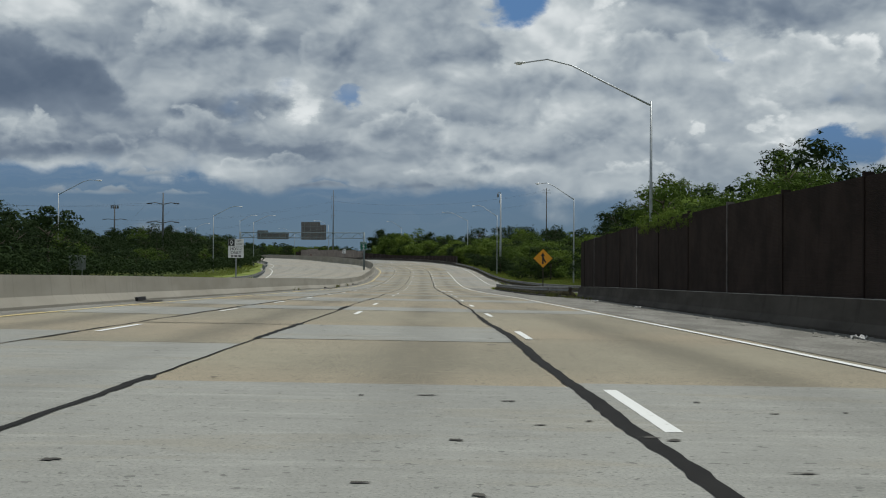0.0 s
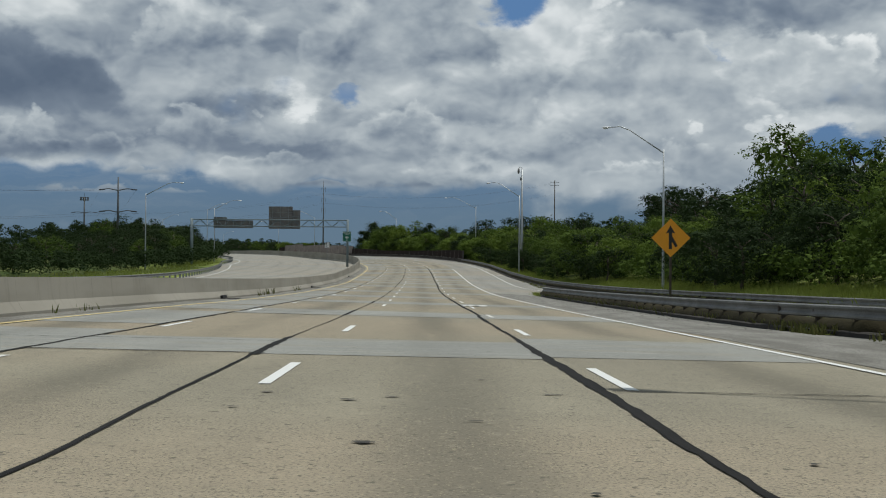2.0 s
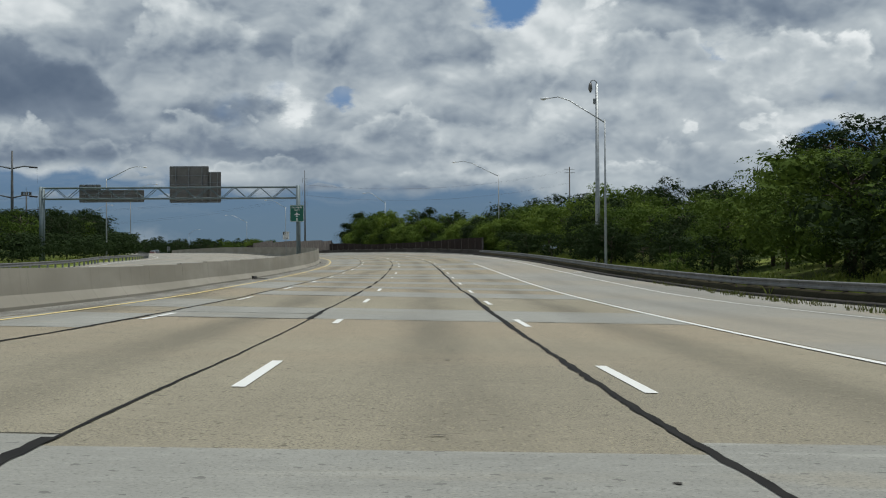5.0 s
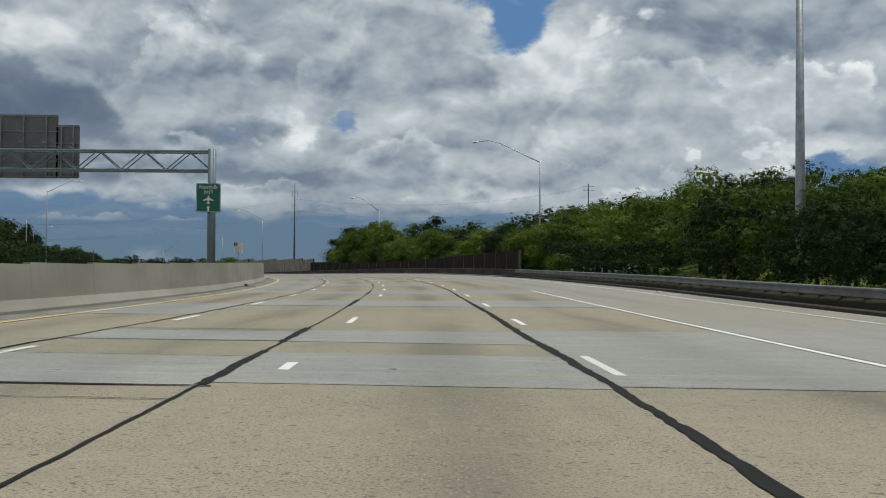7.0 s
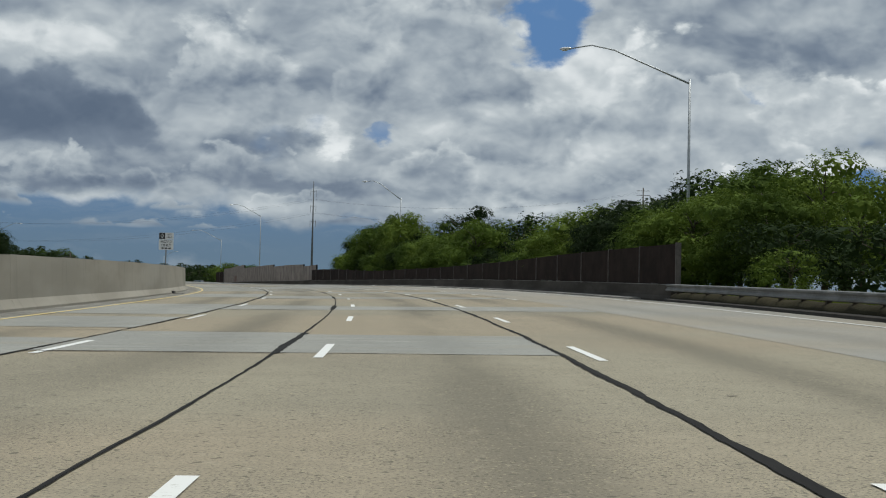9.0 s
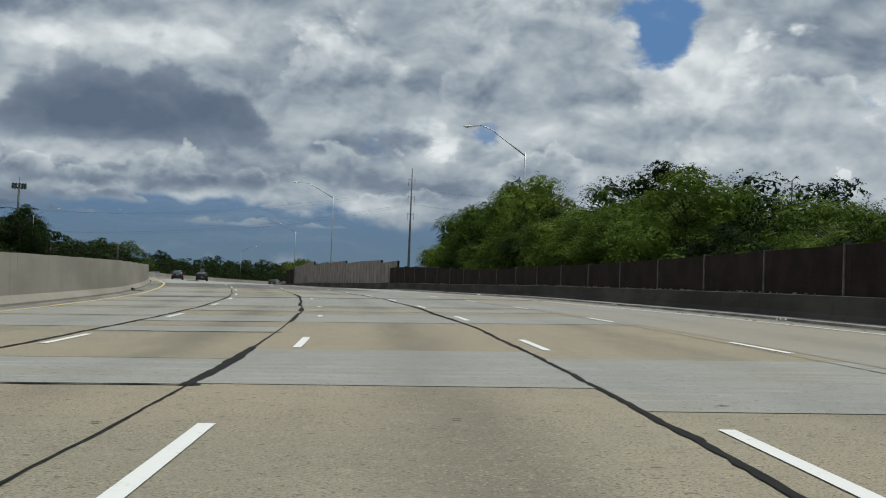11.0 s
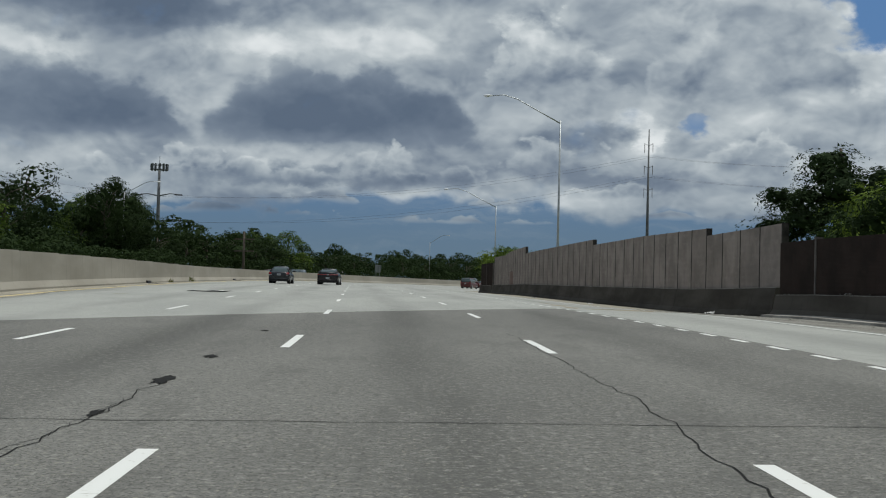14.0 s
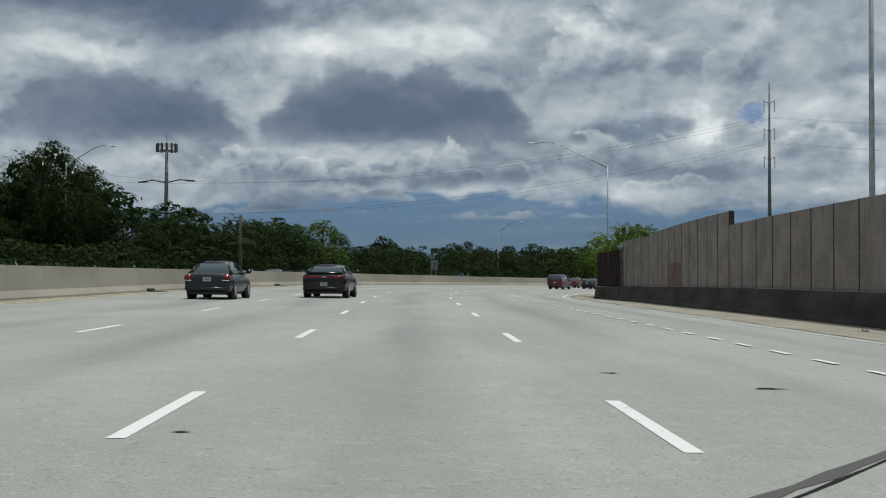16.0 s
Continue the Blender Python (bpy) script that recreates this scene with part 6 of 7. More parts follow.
def sprayed(name, mat, *args, **kw):
    return leaf_sheet(name, spray_crown(*args, **kw), mat)


def leaf_sheet(name, pts, mat):
    """A mesh of three-cornered leaves."""
    me = bpy.data.meshes.new(name)
    n = len(pts) // 3
    me.from_pydata(pts.tolist(), [], np.arange(3 * n).reshape(n, 3).tolist())
    me.materials.append(mat)
    return me


def trunk_mesh(seed, lean=0.03, bare=0.35, conifer=False):
    """A tapered trunk with limbs reaching into the crown, of unit height."""
    r = random.Random(seed)
    bm = bmesh.new()
    pts = [Vector((0, 0, -0.05))]
    for i in range(1, 6):
        pts.append(Vector((r.uniform(-lean, lean) * i / 3, r.uniform(-lean, lean) * i / 3, i * (0.19 if conifer else 0.15))))
    tube(bm, pts, [0.026, 0.023, 0.019, 0.015, 0.011, 0.006], 6)
    for i in range(7):
        z = r.uniform(bare, 0.75)
        a = r.uniform(0, 6.28)
        o = Vector((0, 0, z))
        reach = r.uniform(0.12, 0.26)
        e = o + Vector((math.cos(a) * reach, math.sin(a) * reach, r.uniform(0.04, 0.2)))
        tube(bm, [o, o.lerp(e, 0.5) + Vector((0, 0, 0.02)), e], [0.010, 0.007, 0.003], 4)
    return finish("trunk", bm, M_BARK, True)


CROWNS = {
    "broad": [sprayed("crown", m, 10 + i, 26, 22, 8, 0.34, 0.42, 0.0145, 0.3, 60) for i, m in enumerate((M_LEAF, M_LEAF_DARK, M_LEAF, M_LEAF_DARK, M_LEAF))],
    "shrub": [sprayed("crown", m, 30 + i, 24, 32, 8, 0.50, 0.44, 0.0140, 0.4, 70) for i, m in enumerate((M_LEAF, M_LEAF_BRIGHT, M_LEAF_DARK, M_LEAF_DARK))],
    "plume": [sprayed("crown", m, 50 + i, 26, 30, 9, 0.42, 0.44, 0.0125, 0.5, 70) for i, m in enumerate((M_LEAF, M_LEAF_BRIGHT, M_LEAF))],
    "thicket": [sprayed("crown", m, 60 + i, 20, 28, 8, 0.62, 0.46, 0.0165, 0.35, 60) for i, m in enumerate((M_LEAF, M_LEAF_DARK, M_LEAF_DARK))],
    "willow": [sprayed("crown", m, 80 + i, 28, 105, 9, 0.42, 0.44, 0.0102, 0.45, 150) for i, m in enumerate((M_LEAF, M_LEAF_DARK, M_LEAF_BRIGHT, M_LEAF))],
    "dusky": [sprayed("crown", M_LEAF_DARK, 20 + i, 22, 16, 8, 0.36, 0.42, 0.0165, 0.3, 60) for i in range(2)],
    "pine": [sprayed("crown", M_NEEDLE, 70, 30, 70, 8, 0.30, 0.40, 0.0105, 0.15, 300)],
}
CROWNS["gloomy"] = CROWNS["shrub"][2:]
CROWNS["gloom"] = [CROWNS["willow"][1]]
TRUNKS = [trunk_mesh(i) for i in range(3)] + [trunk_mesh(9, 0.015, 0.4, True)]
LABELS = {"gloomy": "dense dark green roadside shrub", "gloom": "tall dense dark green tree", "dusky": "dark green leafy roadside tree", "willow": "tall dense tree with arching feathery sprays", "thicket": "low dense thicket of dark green leaves", "broad": "leafy green roadside tree", "shrub": "dense green roadside shrub", "plume": "feathery bright green tree with arching sprays",
          "pine": "dark pine with ragged clumped branches"}
planted = random.Random(3)


def plant(s, d, h, kind, wide=1.0, sink=0.0):
    base = on_ground(s, d, -sink)
    ob = tagged(new("shrub" if kind in ("shrub", "gloomy", "thicket") else "tree"), LABELS[kind], "shrub" if kind in ("shrub", "gloomy", "thicket") else "tree",
                "roadside shrubs" if kind in ("shrub", "gloomy", "thicket") else "roadside trees")
    ob.matrix_world = pose(base.x, base.y, base.z, 0, 0, planted.uniform(0, 360)) @ Matrix.Diagonal((h * wide, h * wide, h, 1))
    part("trunk", TRUNKS[3] if kind == "pine" else planted.choice(TRUNKS[:3]), None, ob)
    part("crown", planted.choice(CROWNS[kind]), None, ob)
    return ob


def hedge_row(d, tops, kinds, gap, s0, s1, wide=1.0, spread=2.0, low=0.72):
    """Trees along one line; tops: (s, height) pairs."""
    s = s0
    while s < s1:
        h = lin(s, tops) * planted.uniform(low, 1.0)
        if h > 1.2:
            plant(s, d + planted.uniform(-spread, spread), h, planted.choice(kinds), wide * planted.uniform(0.85, 1.2))
        s += gap * planted.uniform(0.75, 1.25)


def knots(s0, step, values):
    return [(s0 + step * i, v) for i, v in enumerate(values)]


# bank to the right
hedge_row(-23.5, knots(120, 10, (4, 4.4, 5.0, 5.4, 5.6, 5.6, 5.2, 4.0, 4.2, 4.6, 4.8)), ("shrub", "gloomy", "plume"), 4.2, 128, 226, 1.15, 1.2, 0.65)
hedge_row(-20.0, knots(220, 10, (4.0, 5.4, 6.4, 6.6, 5.4, 4.8, 4.9, 4.9, 5.4, 6.2, 6.6, 6.8, 6.2, 6.2, 6.0)), ("shrub", "plume", "plume"), 3.9, 224, 354, 1.15, 1.3, 0.72)
hedge_row(-27.0, knots(110, 10, (5.4, 5.6, 6.6, 7.0, 8.2, 9.4, 7.6, 9.0, 9.2, 8.0, 5.8, 7.0, 7.6, 6.5, 7.2, 7.6, 6.8, 5.9, 5.9, 4.8, 5.2, 6.1, 6.7, 7.1, 8.4)),
          ("broad", "plume", "broad"), 5.2, 124, 356, 1.08, 1.6)
hedge_row(-35.0, knots(130, 10, (8.0, 9.0, 11.6, 11.2, 10.8, 10.4, 9.6, 11.4, 11.8, 10.8, 5.4, 6, 7.4, 7.8, 8.2, 7.6, 6.0, 5.2, 5.0, 5.0, 5.6, 6.8, 9.0, 9.4)),
          ("broad", "dusky"), 8.0, 134, 362, 1.1, 2.0)
plant(219, -37, 14.8, "broad", 1.0)
plant(213, -41, 12.0, "broad", 1.1)
hedge_row(-45.0, ((280, 12.8), (325, 11.6)), ("dusky",), 6.5, 284, 324, 1.1, 2.0, 0.86)
for s, d, h in ((354, -37.5, 9.4), (363, -39, 9.8), (372, -41, 10.0), (404, -43, 11.0), (418, -44, 11.4), (436, -46, 11.4), (462, -48, 11.6)):
    plant(s, d, h, "dusky", 1.1)
plant(172, -19.4, 4.0, "gloomy", 1.25)
plant(181, -20.0, 4.4, "gloomy", 1.2)
plant(188, -20.6, 4.2, "gloomy", 1.2)
plant(203, -21.2, 3.4, "gloomy", 1.1)
# behind the first wall
hedge_row(-14.4, ((40, 1.6), (70, 1.8), (90, 2.6), (104, 3.4), (124, 4.0)), ("shrub", "plume"), 3.2, 56, 105, 1.15, 0.7)
plant(110.5, -13.6, 4.6, "plume", 1.1)
plant(116, -15.0, 4.2, "plume", 1.1)
plant(121, -14.6, 4.4, "shrub", 1.0)
plant(116, -22.3, 7.2, "broad", 1.05)
plant(104, -19.5, 4.8, "plume", 1.1)
plant(126, -20.5, 6.0, "broad", 1.1)
plant(96, -21, 4.2, "broad", 1.1)
# behind the second wall
hedge_row(-16.1, knots(352, 10, (5.6, 6.0, 6.2, 5.6, 4.4, 3.0, 4.0, 5.6, 5.8, 5.6, 5.0, 4.6, 4.6, 3.2)), ("willow",), 4.0, 354, 476, 1.2, 0.7, 0.8)
hedge_row(-20.0, knots(352, 10, (7.4, 7.6, 7.8, 7.4, 6.0, 4.2, 4.8, 6.6, 7.8, 7.8, 6.6, 4.2, 4.6, 4.6)), ("plume", "broad"), 5.0, 356, 474, 1.15, 1.2, 0.8)
hedge_row(-27.5, knots(352, 10, (8.4, 8.6, 8.6, 8.6, 7.2, 4.8, 5.2, 6.4, 8.6, 9.0, 7.4, 4.8, 5.6, 6.0)), ("broad", "plume"), 6.5, 352, 470, 1.1, 2.0, 0.8)
plant(449.5, -17.4, 8.9, "willow", 0.95)
plant(457.5, -17.8, 9.2, "willow", 0.72)
plant(446, -16.4, 6.2, "willow", 1.1)
plant(470, -16.9, 7.7, "willow", 0.9)
plant(441, -21.8, 9.3, "willow", 1.1)
plant(417, -15.7, 6.3, "willow", 1.15)
plant(478, -21.5, 8.0, "willow", 1.2)
plant(487, -24.5, 9.8, "willow", 1.1)
plant(482, -17.5, 4.6, "shrub", 1.3)
plant(491, -19.5, 6.0, "willow", 1.1)
plant(498, -22.0, 5.6, "shrub", 1.1)
plant(507, -23.5, 5.2, "shrub", 1.1)
plant(486, -19.0, 5.4, "willow", 1.2)
plant(546, -38, 13.2, "pine", 1.35)
plant(536, -41, 8.5, "plume", 1.1)
plant(529, -48, 13.5, "broad", 1.2)
for s, d, h in ((609, -15.6, 6.2), (615, -14.2, 6.4), (622, -16, 5.4), (634, -17, 5.2), (648, -18, 5.0), (603, -19.5, 5.6)):
    plant(s, d, h, "plume", 1.15)
# low bushes before the ramp rail
for s, d, h in ((250, -16.9, 1.8), (262, -16.2, 1.6), (276, -16.6, 2.2), (300, -15.6, 1.8), (318, -15.2, 2.0), (334, -14.9, 2.3), (346, -14.5, 2.2), (236, -18.6, 1.5)):
    plant(s, d, h, "shrub", 1.25)
for s, d, h in ((283, -15.4, 3.4), (288, -15.6, 3.8), (292, -15.8, 3.6)):
    plant(s, d, h, "gloomy", 1.15)
for s, d, h in ((256, -17.0, 2.6), (269, -17.2, 3.0), (283, -16.6, 2.8), (291, -17.0, 3.2), (308, -16.6, 3.0), (326, -16.2, 3.2), (341, -16.0, 3.2), (349, -15.6, 3.4)):
    plant(s, d, h, "thicket", 1.3)
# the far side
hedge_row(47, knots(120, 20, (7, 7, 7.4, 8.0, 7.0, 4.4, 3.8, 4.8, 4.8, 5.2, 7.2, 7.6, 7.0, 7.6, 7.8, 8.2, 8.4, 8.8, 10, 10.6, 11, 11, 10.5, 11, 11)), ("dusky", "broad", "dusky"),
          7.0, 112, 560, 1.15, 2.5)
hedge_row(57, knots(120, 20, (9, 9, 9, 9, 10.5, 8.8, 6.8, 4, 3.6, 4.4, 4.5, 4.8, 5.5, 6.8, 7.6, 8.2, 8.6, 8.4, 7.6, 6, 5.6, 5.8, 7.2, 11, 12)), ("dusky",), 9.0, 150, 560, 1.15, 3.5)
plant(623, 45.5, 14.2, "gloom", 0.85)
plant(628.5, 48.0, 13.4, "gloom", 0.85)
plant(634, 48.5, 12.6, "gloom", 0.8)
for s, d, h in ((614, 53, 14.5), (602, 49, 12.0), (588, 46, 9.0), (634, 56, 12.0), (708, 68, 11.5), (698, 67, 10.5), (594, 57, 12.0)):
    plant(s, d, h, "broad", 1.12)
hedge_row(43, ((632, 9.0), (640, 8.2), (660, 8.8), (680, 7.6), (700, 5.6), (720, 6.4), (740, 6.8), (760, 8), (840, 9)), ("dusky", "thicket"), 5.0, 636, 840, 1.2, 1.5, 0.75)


# ---- woods too far off to count ----
def woods(name, label, mat, kinds, rows, seed, wide=(1.1, 1.5), stray=0.1):
    """One sheet of leaves for many plants. rows: d, (s, height) pairs, gap, from, to."""
    r = random.Random(seed)
    out = []
    for d, tops, gap, s0, s1 in rows:
        s = s0
        while s < s1:
            h = lin(s, tops) * r.uniform(0.7, 1.0)
            p = on_ground(s, d + r.uniform(-stray, stray) * abs(d))
            a, w = r.uniform(0, 6.28), h * r.uniform(*wide)
            q = r.choice(kinds)
            c, k = math.cos(a), math.sin(a)
            out.append(np.stack([p.x + w * (q[:, 0] * c - q[:, 1] * k), p.y + w * (q[:, 0] * k + q[:, 1] * c), p.z + h * q[:, 2]], axis=1))
            s += gap * r.uniform(0.7, 1.3)
    return tagged(part(name, leaf_sheet(name, np.concatenate(out), mat), None), label, "woods", kind="stuff")


LOW = [crown_leaves(60 + i, 20, 40, 0.62, 0.46, 0.042) for i in range(3)]
woods("undergrowth", "dense low undergrowth on the right-hand bank", M_LEAF, LOW, [
    (-21.8, ((128, 2.6), (226, 2.8), (352, 3.0)), 3.4, 130, 226), (-24.2, ((222, 3.6), (352, 3.6)), 4.2, 224, 352),
    ], 31, (1.2, 1.6), 0.03)
NEAR_LOW = [spray_crown(64 + i, 16, 20, 8, 0.55, 0.44, 0.0150, 0.4, 60) for i in range(2)]
woods("undergrowth", "dense low undergrowth behind the second brown wall", M_LEAF, NEAR_LOW, [(-16.0, ((354, 3.2), (470, 3.2)), 4.5, 356, 476)], 33, (1.1, 1.4), 0.03)
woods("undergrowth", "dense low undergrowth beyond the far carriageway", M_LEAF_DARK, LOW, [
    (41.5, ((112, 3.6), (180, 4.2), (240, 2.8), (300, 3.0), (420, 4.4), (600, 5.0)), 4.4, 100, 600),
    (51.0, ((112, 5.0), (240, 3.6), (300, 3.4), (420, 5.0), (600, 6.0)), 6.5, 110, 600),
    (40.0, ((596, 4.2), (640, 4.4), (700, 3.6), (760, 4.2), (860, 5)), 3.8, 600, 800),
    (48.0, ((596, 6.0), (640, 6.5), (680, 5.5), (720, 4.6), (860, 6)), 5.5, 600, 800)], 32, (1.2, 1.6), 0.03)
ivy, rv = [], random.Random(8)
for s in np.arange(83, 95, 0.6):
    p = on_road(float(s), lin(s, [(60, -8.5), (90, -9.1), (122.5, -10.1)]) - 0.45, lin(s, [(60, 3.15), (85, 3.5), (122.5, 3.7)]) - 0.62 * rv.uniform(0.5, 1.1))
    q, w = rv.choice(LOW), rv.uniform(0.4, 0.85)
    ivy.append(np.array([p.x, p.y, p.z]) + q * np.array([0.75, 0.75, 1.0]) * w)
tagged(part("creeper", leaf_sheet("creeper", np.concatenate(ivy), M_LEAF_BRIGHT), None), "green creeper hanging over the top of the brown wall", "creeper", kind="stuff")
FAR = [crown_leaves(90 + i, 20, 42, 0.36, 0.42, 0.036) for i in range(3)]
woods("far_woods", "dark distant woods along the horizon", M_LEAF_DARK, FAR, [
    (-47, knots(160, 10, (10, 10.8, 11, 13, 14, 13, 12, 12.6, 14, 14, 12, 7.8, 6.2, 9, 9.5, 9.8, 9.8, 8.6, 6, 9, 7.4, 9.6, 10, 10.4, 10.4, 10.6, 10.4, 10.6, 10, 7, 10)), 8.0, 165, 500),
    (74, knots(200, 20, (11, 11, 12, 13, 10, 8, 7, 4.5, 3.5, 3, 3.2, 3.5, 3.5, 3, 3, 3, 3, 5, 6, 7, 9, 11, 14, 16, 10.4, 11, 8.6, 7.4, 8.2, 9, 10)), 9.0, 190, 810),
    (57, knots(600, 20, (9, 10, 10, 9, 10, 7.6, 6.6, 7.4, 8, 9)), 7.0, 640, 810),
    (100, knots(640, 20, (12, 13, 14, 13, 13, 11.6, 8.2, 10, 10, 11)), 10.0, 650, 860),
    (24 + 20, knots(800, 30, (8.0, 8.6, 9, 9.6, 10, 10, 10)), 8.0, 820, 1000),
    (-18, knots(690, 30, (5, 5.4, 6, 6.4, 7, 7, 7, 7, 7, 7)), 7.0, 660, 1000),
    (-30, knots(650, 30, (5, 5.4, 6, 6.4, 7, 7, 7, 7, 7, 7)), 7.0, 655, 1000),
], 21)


# ---- grass and weeds on the verges ----
def blades(name, label, mat, areas, seed):
    """Tufts of blades. areas: s0, s1, d0, d1, count, height."""
    r = np.random.RandomState(seed)
    verts, faces = [], []
    for s0, s1, d0, d1, count, height in areas:
        for _ in range(count):
            s, d = r.uniform(s0, s1), r.uniform(d0, d1)
            p = on_ground(s, d)
            for _ in range(5):
                a, h = r.uniform(0, 6.28), height * r.uniform(0.4, 1.2)
                o = r.uniform(-0.12, 0.12, 2)
                w = 0.012 + 0.03 * height
                lean = r.uniform(-0.5, 0.5, 2) * h
                b = len(verts)
                x, y = p.x + o[0], p.y + o[1]
                c, k = math.cos(a) * w, math.sin(a) * w
                verts += [(x - c, y - k, p.z), (x + c, y + k, p.z), (x + c * 0.5 + lean[0] * 0.5, y + k * 0.5 + lean[1] * 0.5, p.z + h * 0.7), (x + lean[0], y + lean[1], p.z + h)]
                faces.append((b, b + 1, b + 2, b + 3))
    me = bpy.data.meshes.new(name)
    me.from_pydata(verts, [], faces)
    me.materials.append(mat)
    return tagged(part(name, me, None), label, "grass", kind="stuff")


blades("grass", "long pale green verge grass", M_BLADE, [
    (126, 232, -21.5, -17.8, 3600, 0.45), (232, 352, -17.6, -13.4, 3000, 0.40), (128, 192, -12.0, -9.1, 1900, 0.3), (188, 196, -10.2, -8.6, 160, 0.25),
    (120, 235, 28.5, 40, 1500, 0.4), (235, 300, 35.5, 41, 600, 0.4), (300, 350, 38, 42, 400, 0.4), (196, 240, -19.5, -16.2, 700, 0.45)], 4)
blades("weeds", "dry and green weeds under the rails and along gutters", M_WEED, [
    (126, 188, -9.4, -8.85, 1500, 0.28), (206, 352, -12.9, -12.2, 520, 0.22), (162, 172, 8.75, 8.95, 9, 0.36), (180, 186, 8.7, 8.9, 5, 0.3), (268, 352, -12.3, -11.9, 300, 0.15),
    (110, 124, -9.6, -9.0, 40, 0.2), (527, 529, 12.85, 12.97, 5, 0.3), (538, 541, 12.98, 13.1, 6, 0.32), (128, 132, 9.3, 9.4, 4, 0.2)], 5)


# ---- small things on and beside the pavement ----
def debris(s, d, w, label, mat, seed, tall=0.12):
    """A crumpled sheet lying on the road."""
    r = random.Random(seed)
    bm = bmesh.new()
    n = 7
    g = [[bm.verts.new(((i / (n - 1) - 0.5) * w, (j / 3 - 0.5) * w * 0.42, abs(math.sin(i * 1.3 + j)) * tall * r.uniform(0.2, 1.0))) for j in range(4)] for i in range(n)]
    for i in range(n - 1):
        for j in range(3):
            bm.faces.new((g[i][j], g[i + 1][j], g[i + 1][j + 1], g[i][j + 1]))
    ext = bmesh.ops.extrude_face_region(bm, geom=list(bm.faces))["geom"]
    bmesh.ops.translate(bm, vec=(0, 0, 0.008), verts=[v for v in ext if isinstance(v, bmesh.types.BMVert)])
    ob = part("litter", bm, mat, None)
    p = on_road(s, d, 0.012)
    ob.matrix_world = pose(p.x, p.y, p.z, 0, 0, facing(s, r.uniform(-20, 20)))
    return tagged(ob, label, "litter", "litter on the road")


debris(149.9, -2.0, 1.05, "crumpled white sheet lying by the lane line", M_LITTER, 1, 0.07)
for i, (s, d, w) in enumerate(((63, -8.0, 0.3), (88, -8.3, 0.25), (103, -8.7, 0.35), (270, -10.9, 0.5), (299, -10.8, 0.35), (392, -10.4, 0.3), (409, -10.2, 0.25),
                               (440, -10.3, 0.3), (492, -11.5, 0.35), (515, -11.6, 0.3), (538, -11.9, 0.3))):
    debris(s, d, w, "scrap of pale litter in the gutter", M_LITTER, i + 5, 0.1)


def rubble(s0, s1, line, count, seed, label):
    """Broken bits of concrete and dirt swept to the foot of a wall."""
    r = np.random.RandomState(seed)
    bm = bmesh.new()
    for _ in range(count):
        s = r.uniform(s0, s1)
        p = on_road(s, lin(s, line) + r.uniform(0, 1) ** 2 * 1.1, 0.0)
        q = r.uniform(0.015, 0.07)
        made = bmesh.ops.create_icosphere(bm, subdivisions=1, radius=q)["verts"]
        for v in made:
            v.co = Vector((v.co.x * r.uniform(0.7, 1.6), v.co.y * r.uniform(0.7, 1.6), v.co.z * r.uniform(0.3, 0.8))) + p
    return tagged(part("rubble", bm, M_SHOULDER), label, "rubble", kind="stuff")


def ledge_grit(s0, s1, line, count, seed):
    """Pale broken bits lying on the ledge of a wall's foot."""
    r = np.random.RandomState(seed)
    bm = bmesh.new()
    for _ in range(count):
        c, n = r.uniform(s0, s1), r.randint(3, 12)
        for _ in range(n):
            s, q = c + r.normal() * 0.8, r.uniform(0.015, 0.055)
            p = on_road(s, lin(s, line) - 0.21 - r.uniform(0.02, 0.14), 0.725 + q * 0.3)
            made = bmesh.ops.create_icosphere(bm, subdivisions=1, radius=q)["verts"]
            for v in made:
                v.co = Vector((v.co.x * r.uniform(0.8, 1.5), v.co.y * r.uniform(0.8, 2.2), v.co.z * 0.55)) + p
    return tagged(part("rubble", bm, M_LEDGE), "pale broken bits on the wall's ledge", "rubble", kind="stuff")


ledge_grit(354, 487, [(352, -11.5), (372, -11.2), (400, -11.0), (450, -11.2), (495, -12.2)], 34, 9)
rubble(45, 124, [(45, -8.3), (90, -8.9), (124, -9.9)], 700, 1, "broken grit along the foot of the brown wall")
rubble(354, 494, [(354, -11.2), (400, -10.8), (450, -11.0), (494, -11.9)], 500, 2, "broken grit along the foot of the second wall")
rubble(128, 188, [(128, -8.5), (188, -8.6)], 300, 3, "broken grit along the guardrail")


def drain(s, label="dark drain slot in the median barrier"):
    """A scupper at the barrier's foot."""
    ob = tagged(new("drain_slot"), label, "drain", "drains along the median")
    p = on_road(s, median_d(s) - 0.02)
    ob.matrix_world = pose(p.x, p.y, p.z, 0, 0, facing(s))
    bm = bmesh.new()
    box(bm, 0, 0, 0.09, 0.12, 1.3, 0.14, None, 0.02)
    part("opening", bm, M_SIGNBLACK, ob)
    bm = bmesh.new()
    box(bm, 0.35, 0, 0.012, 0.6, 1.5, 0.02, None, 0.006)
    part("grate_frame", bm, M_DIRT, ob)


for s in (84, 152, 196, 251, 318, 372, 436, 470, 520, 566, 598):
    drain(s)

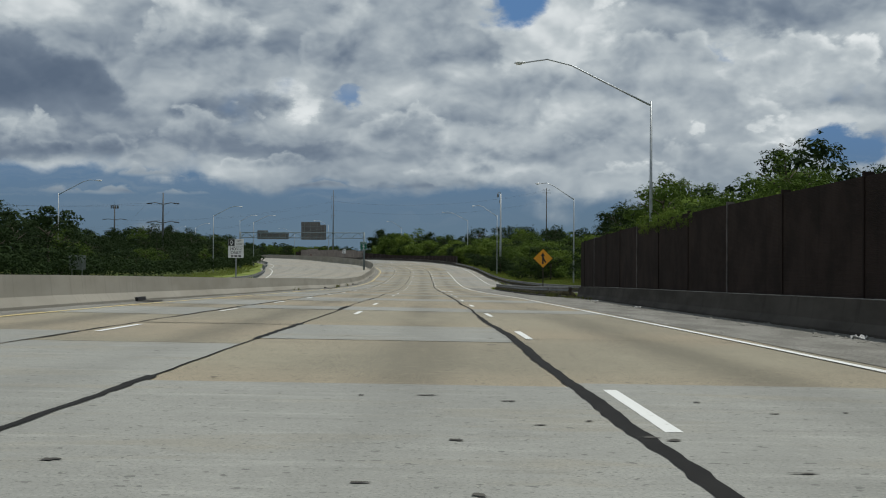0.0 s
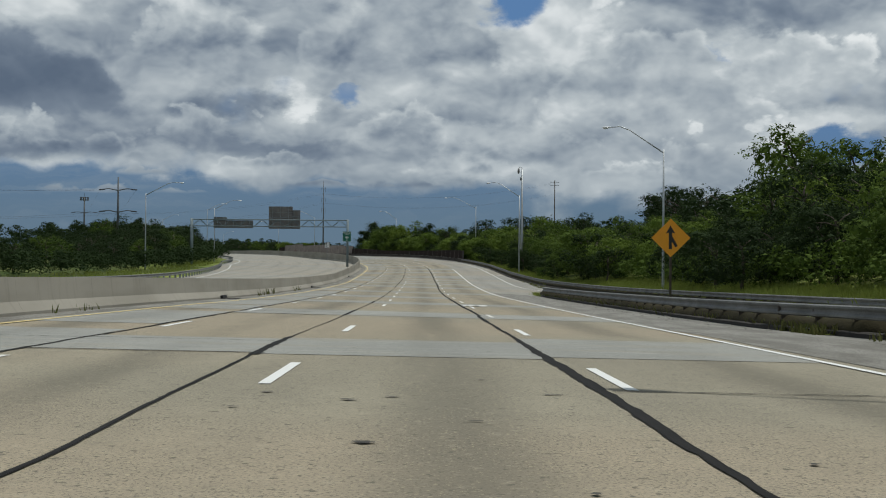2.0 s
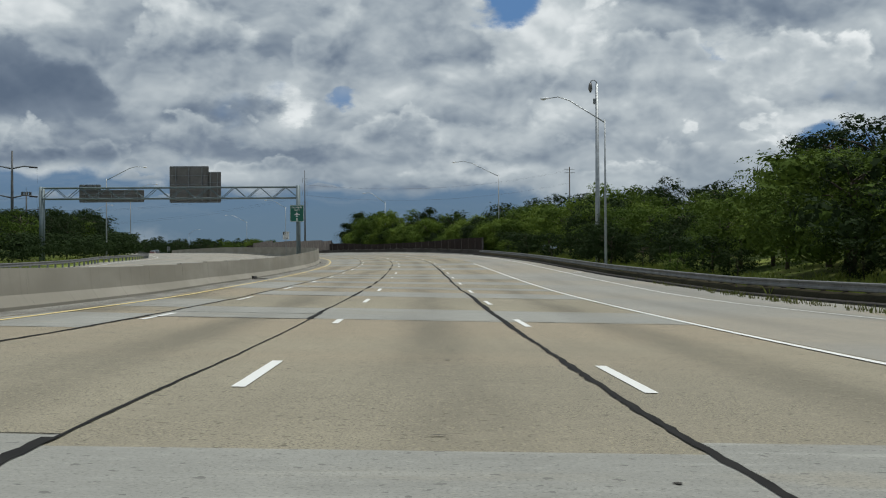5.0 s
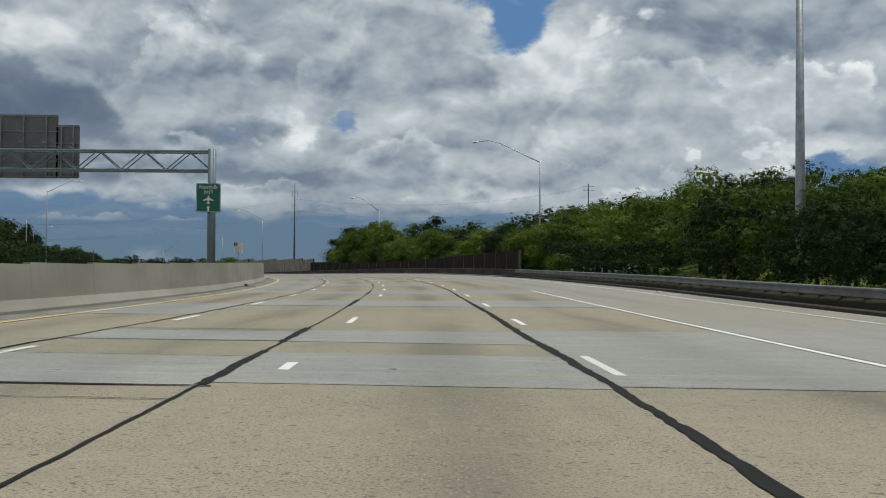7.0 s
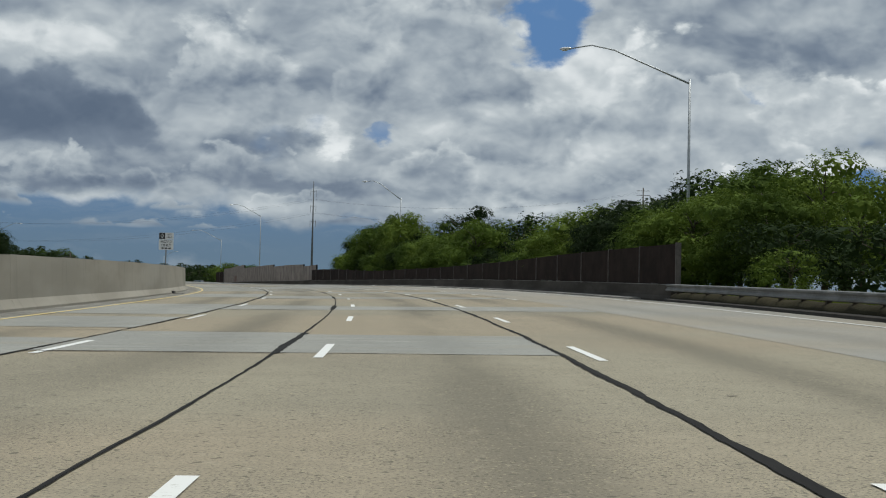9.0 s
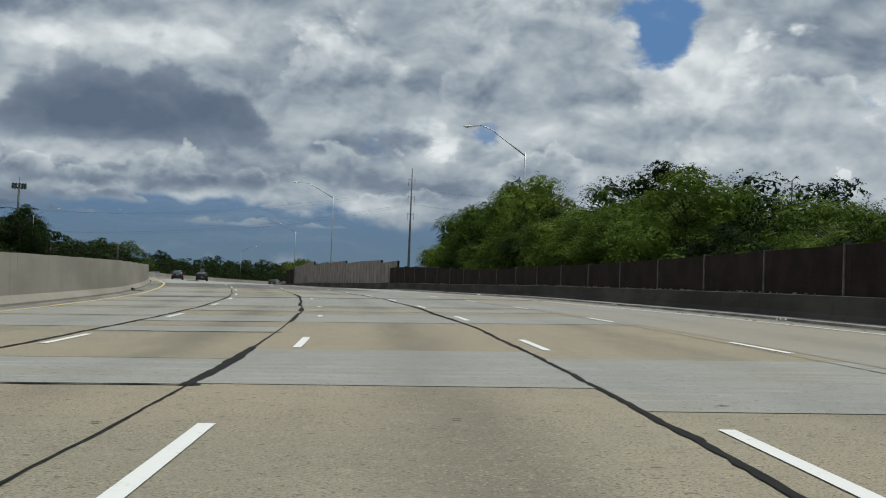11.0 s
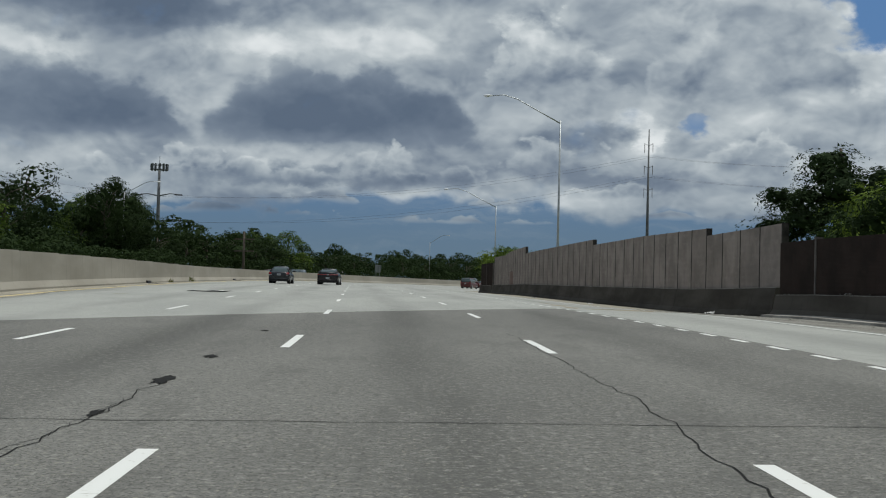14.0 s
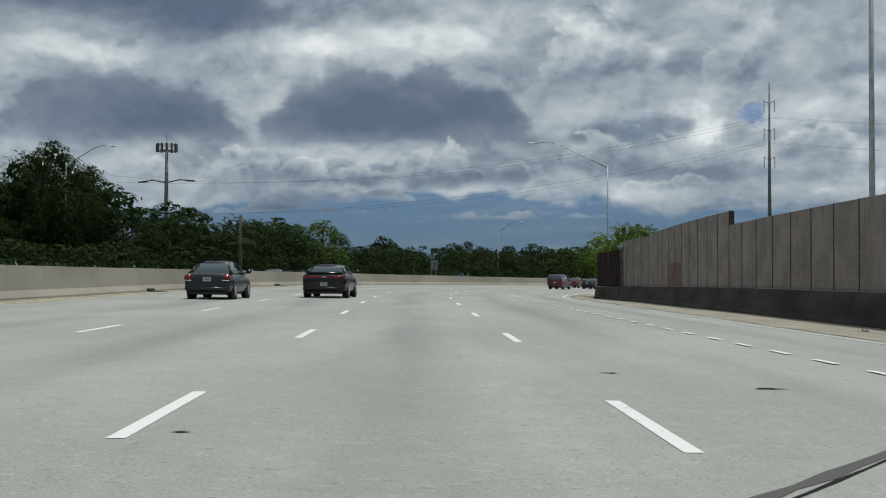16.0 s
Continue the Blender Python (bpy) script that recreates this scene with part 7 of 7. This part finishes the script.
box_patch = tagged(new("road_grate"), "white-edged square drain cover sunk in the pale concrete", "drain")
p = on_road(501.8, 7.3, 0.012)
box_patch.matrix_world = pose(p.x, p.y, p.z, 0, 0, facing(500))
bm = bmesh.new()
box(bm, 0, 0, 0.004, 1.5, 3.4, 0.012)
part("frame", bm, M_TAR, box_patch)
bm = bmesh.new()
box(bm, 0.05, 0.1, 0.012, 1.15, 2.5, 0.012)
part("cover", bm, M_FADED, box_patch)
bm = bmesh.new()
box(bm, 0.1, 0.3, 0.02, 0.35, 1.5, 0.012)
part("slot", bm, M_TAR, box_patch)


M_SPALL = plain("dark_spalled_concrete", (0.085, 0.08, 0.068), 0.95, 0, 0.3, 6.0, 40.0, 0.5)


def scar(s, d, w, n, seed, mat=None):
    """A ragged dark hole in the paving."""
    r = random.Random(seed)
    bm = bmesh.new()
    n *= 0.6
    ring = [bm.verts.new(on_road(s + n / 2 * math.sin(a) * r.uniform(0.35, 1.2), d + w / 2 * math.cos(a) * r.uniform(0.35, 1.2), 0.013)) for a in np.linspace(0, 2 * math.pi, 14)[:-1]]
    bm.faces.new(ring)
    part("pothole", bm, mat or M_TAR, road)


for i, (s, d, w, n) in enumerate(((460.6, 2.42, 0.22, 1.5), (463.6, 2.4, 0.2, 1.0), (469.5, 2.35, 0.14, 0.8), (458.0, 2.42, 0.12, 0.8), (518.1, -3.54, 0.42, 0.22), (519.8, -2.34, 0.25, 0.18), (514.5, 1.34, 0.15, 0.12),
                                  (485.9, 1.72, 0.16, 0.1), (485.5, -1.91, 0.15, 0.1), (489.6, 1.2, 0.12, 0.2), (490.5, -1.7, 0.14, 0.14), (492.0, -1.5, 0.12, 0.1))):
    scar(s, d, w, n, i)
rs = random.Random(12)
for i in range(150):        # spalls in the old slabs
    s, d = rs.uniform(45, 450), rs.uniform(-5.2, 5.2)
    scar(s, d, rs.uniform(0.05, 0.16), rs.uniform(0.05, 0.14), i + 50, M_SPALL)
for i in range(110):        # the first repaired stretches are the most worn
    s, d = rs.choice((rs.uniform(44, 66), rs.uniform(74, 112), rs.uniform(400, 450))), rs.uniform(-2.4, 2.4)
    scar(s, d, rs.uniform(0.06, 0.22), rs.uniform(0.08, 0.22), i + 250, M_SPALL)
tar_line(452, 470, -1.7, 0.012, seed=50, swing=0.12)
tar_line(452, 461, 2.3, 0.008, seed=51, swing=0.16)
tar_line(452.5, 459, 2.5, 0.006, seed=52, swing=0.2)
tar_across(457.6, 6.0, -5.5, 0.018, 0.0, seed=905)
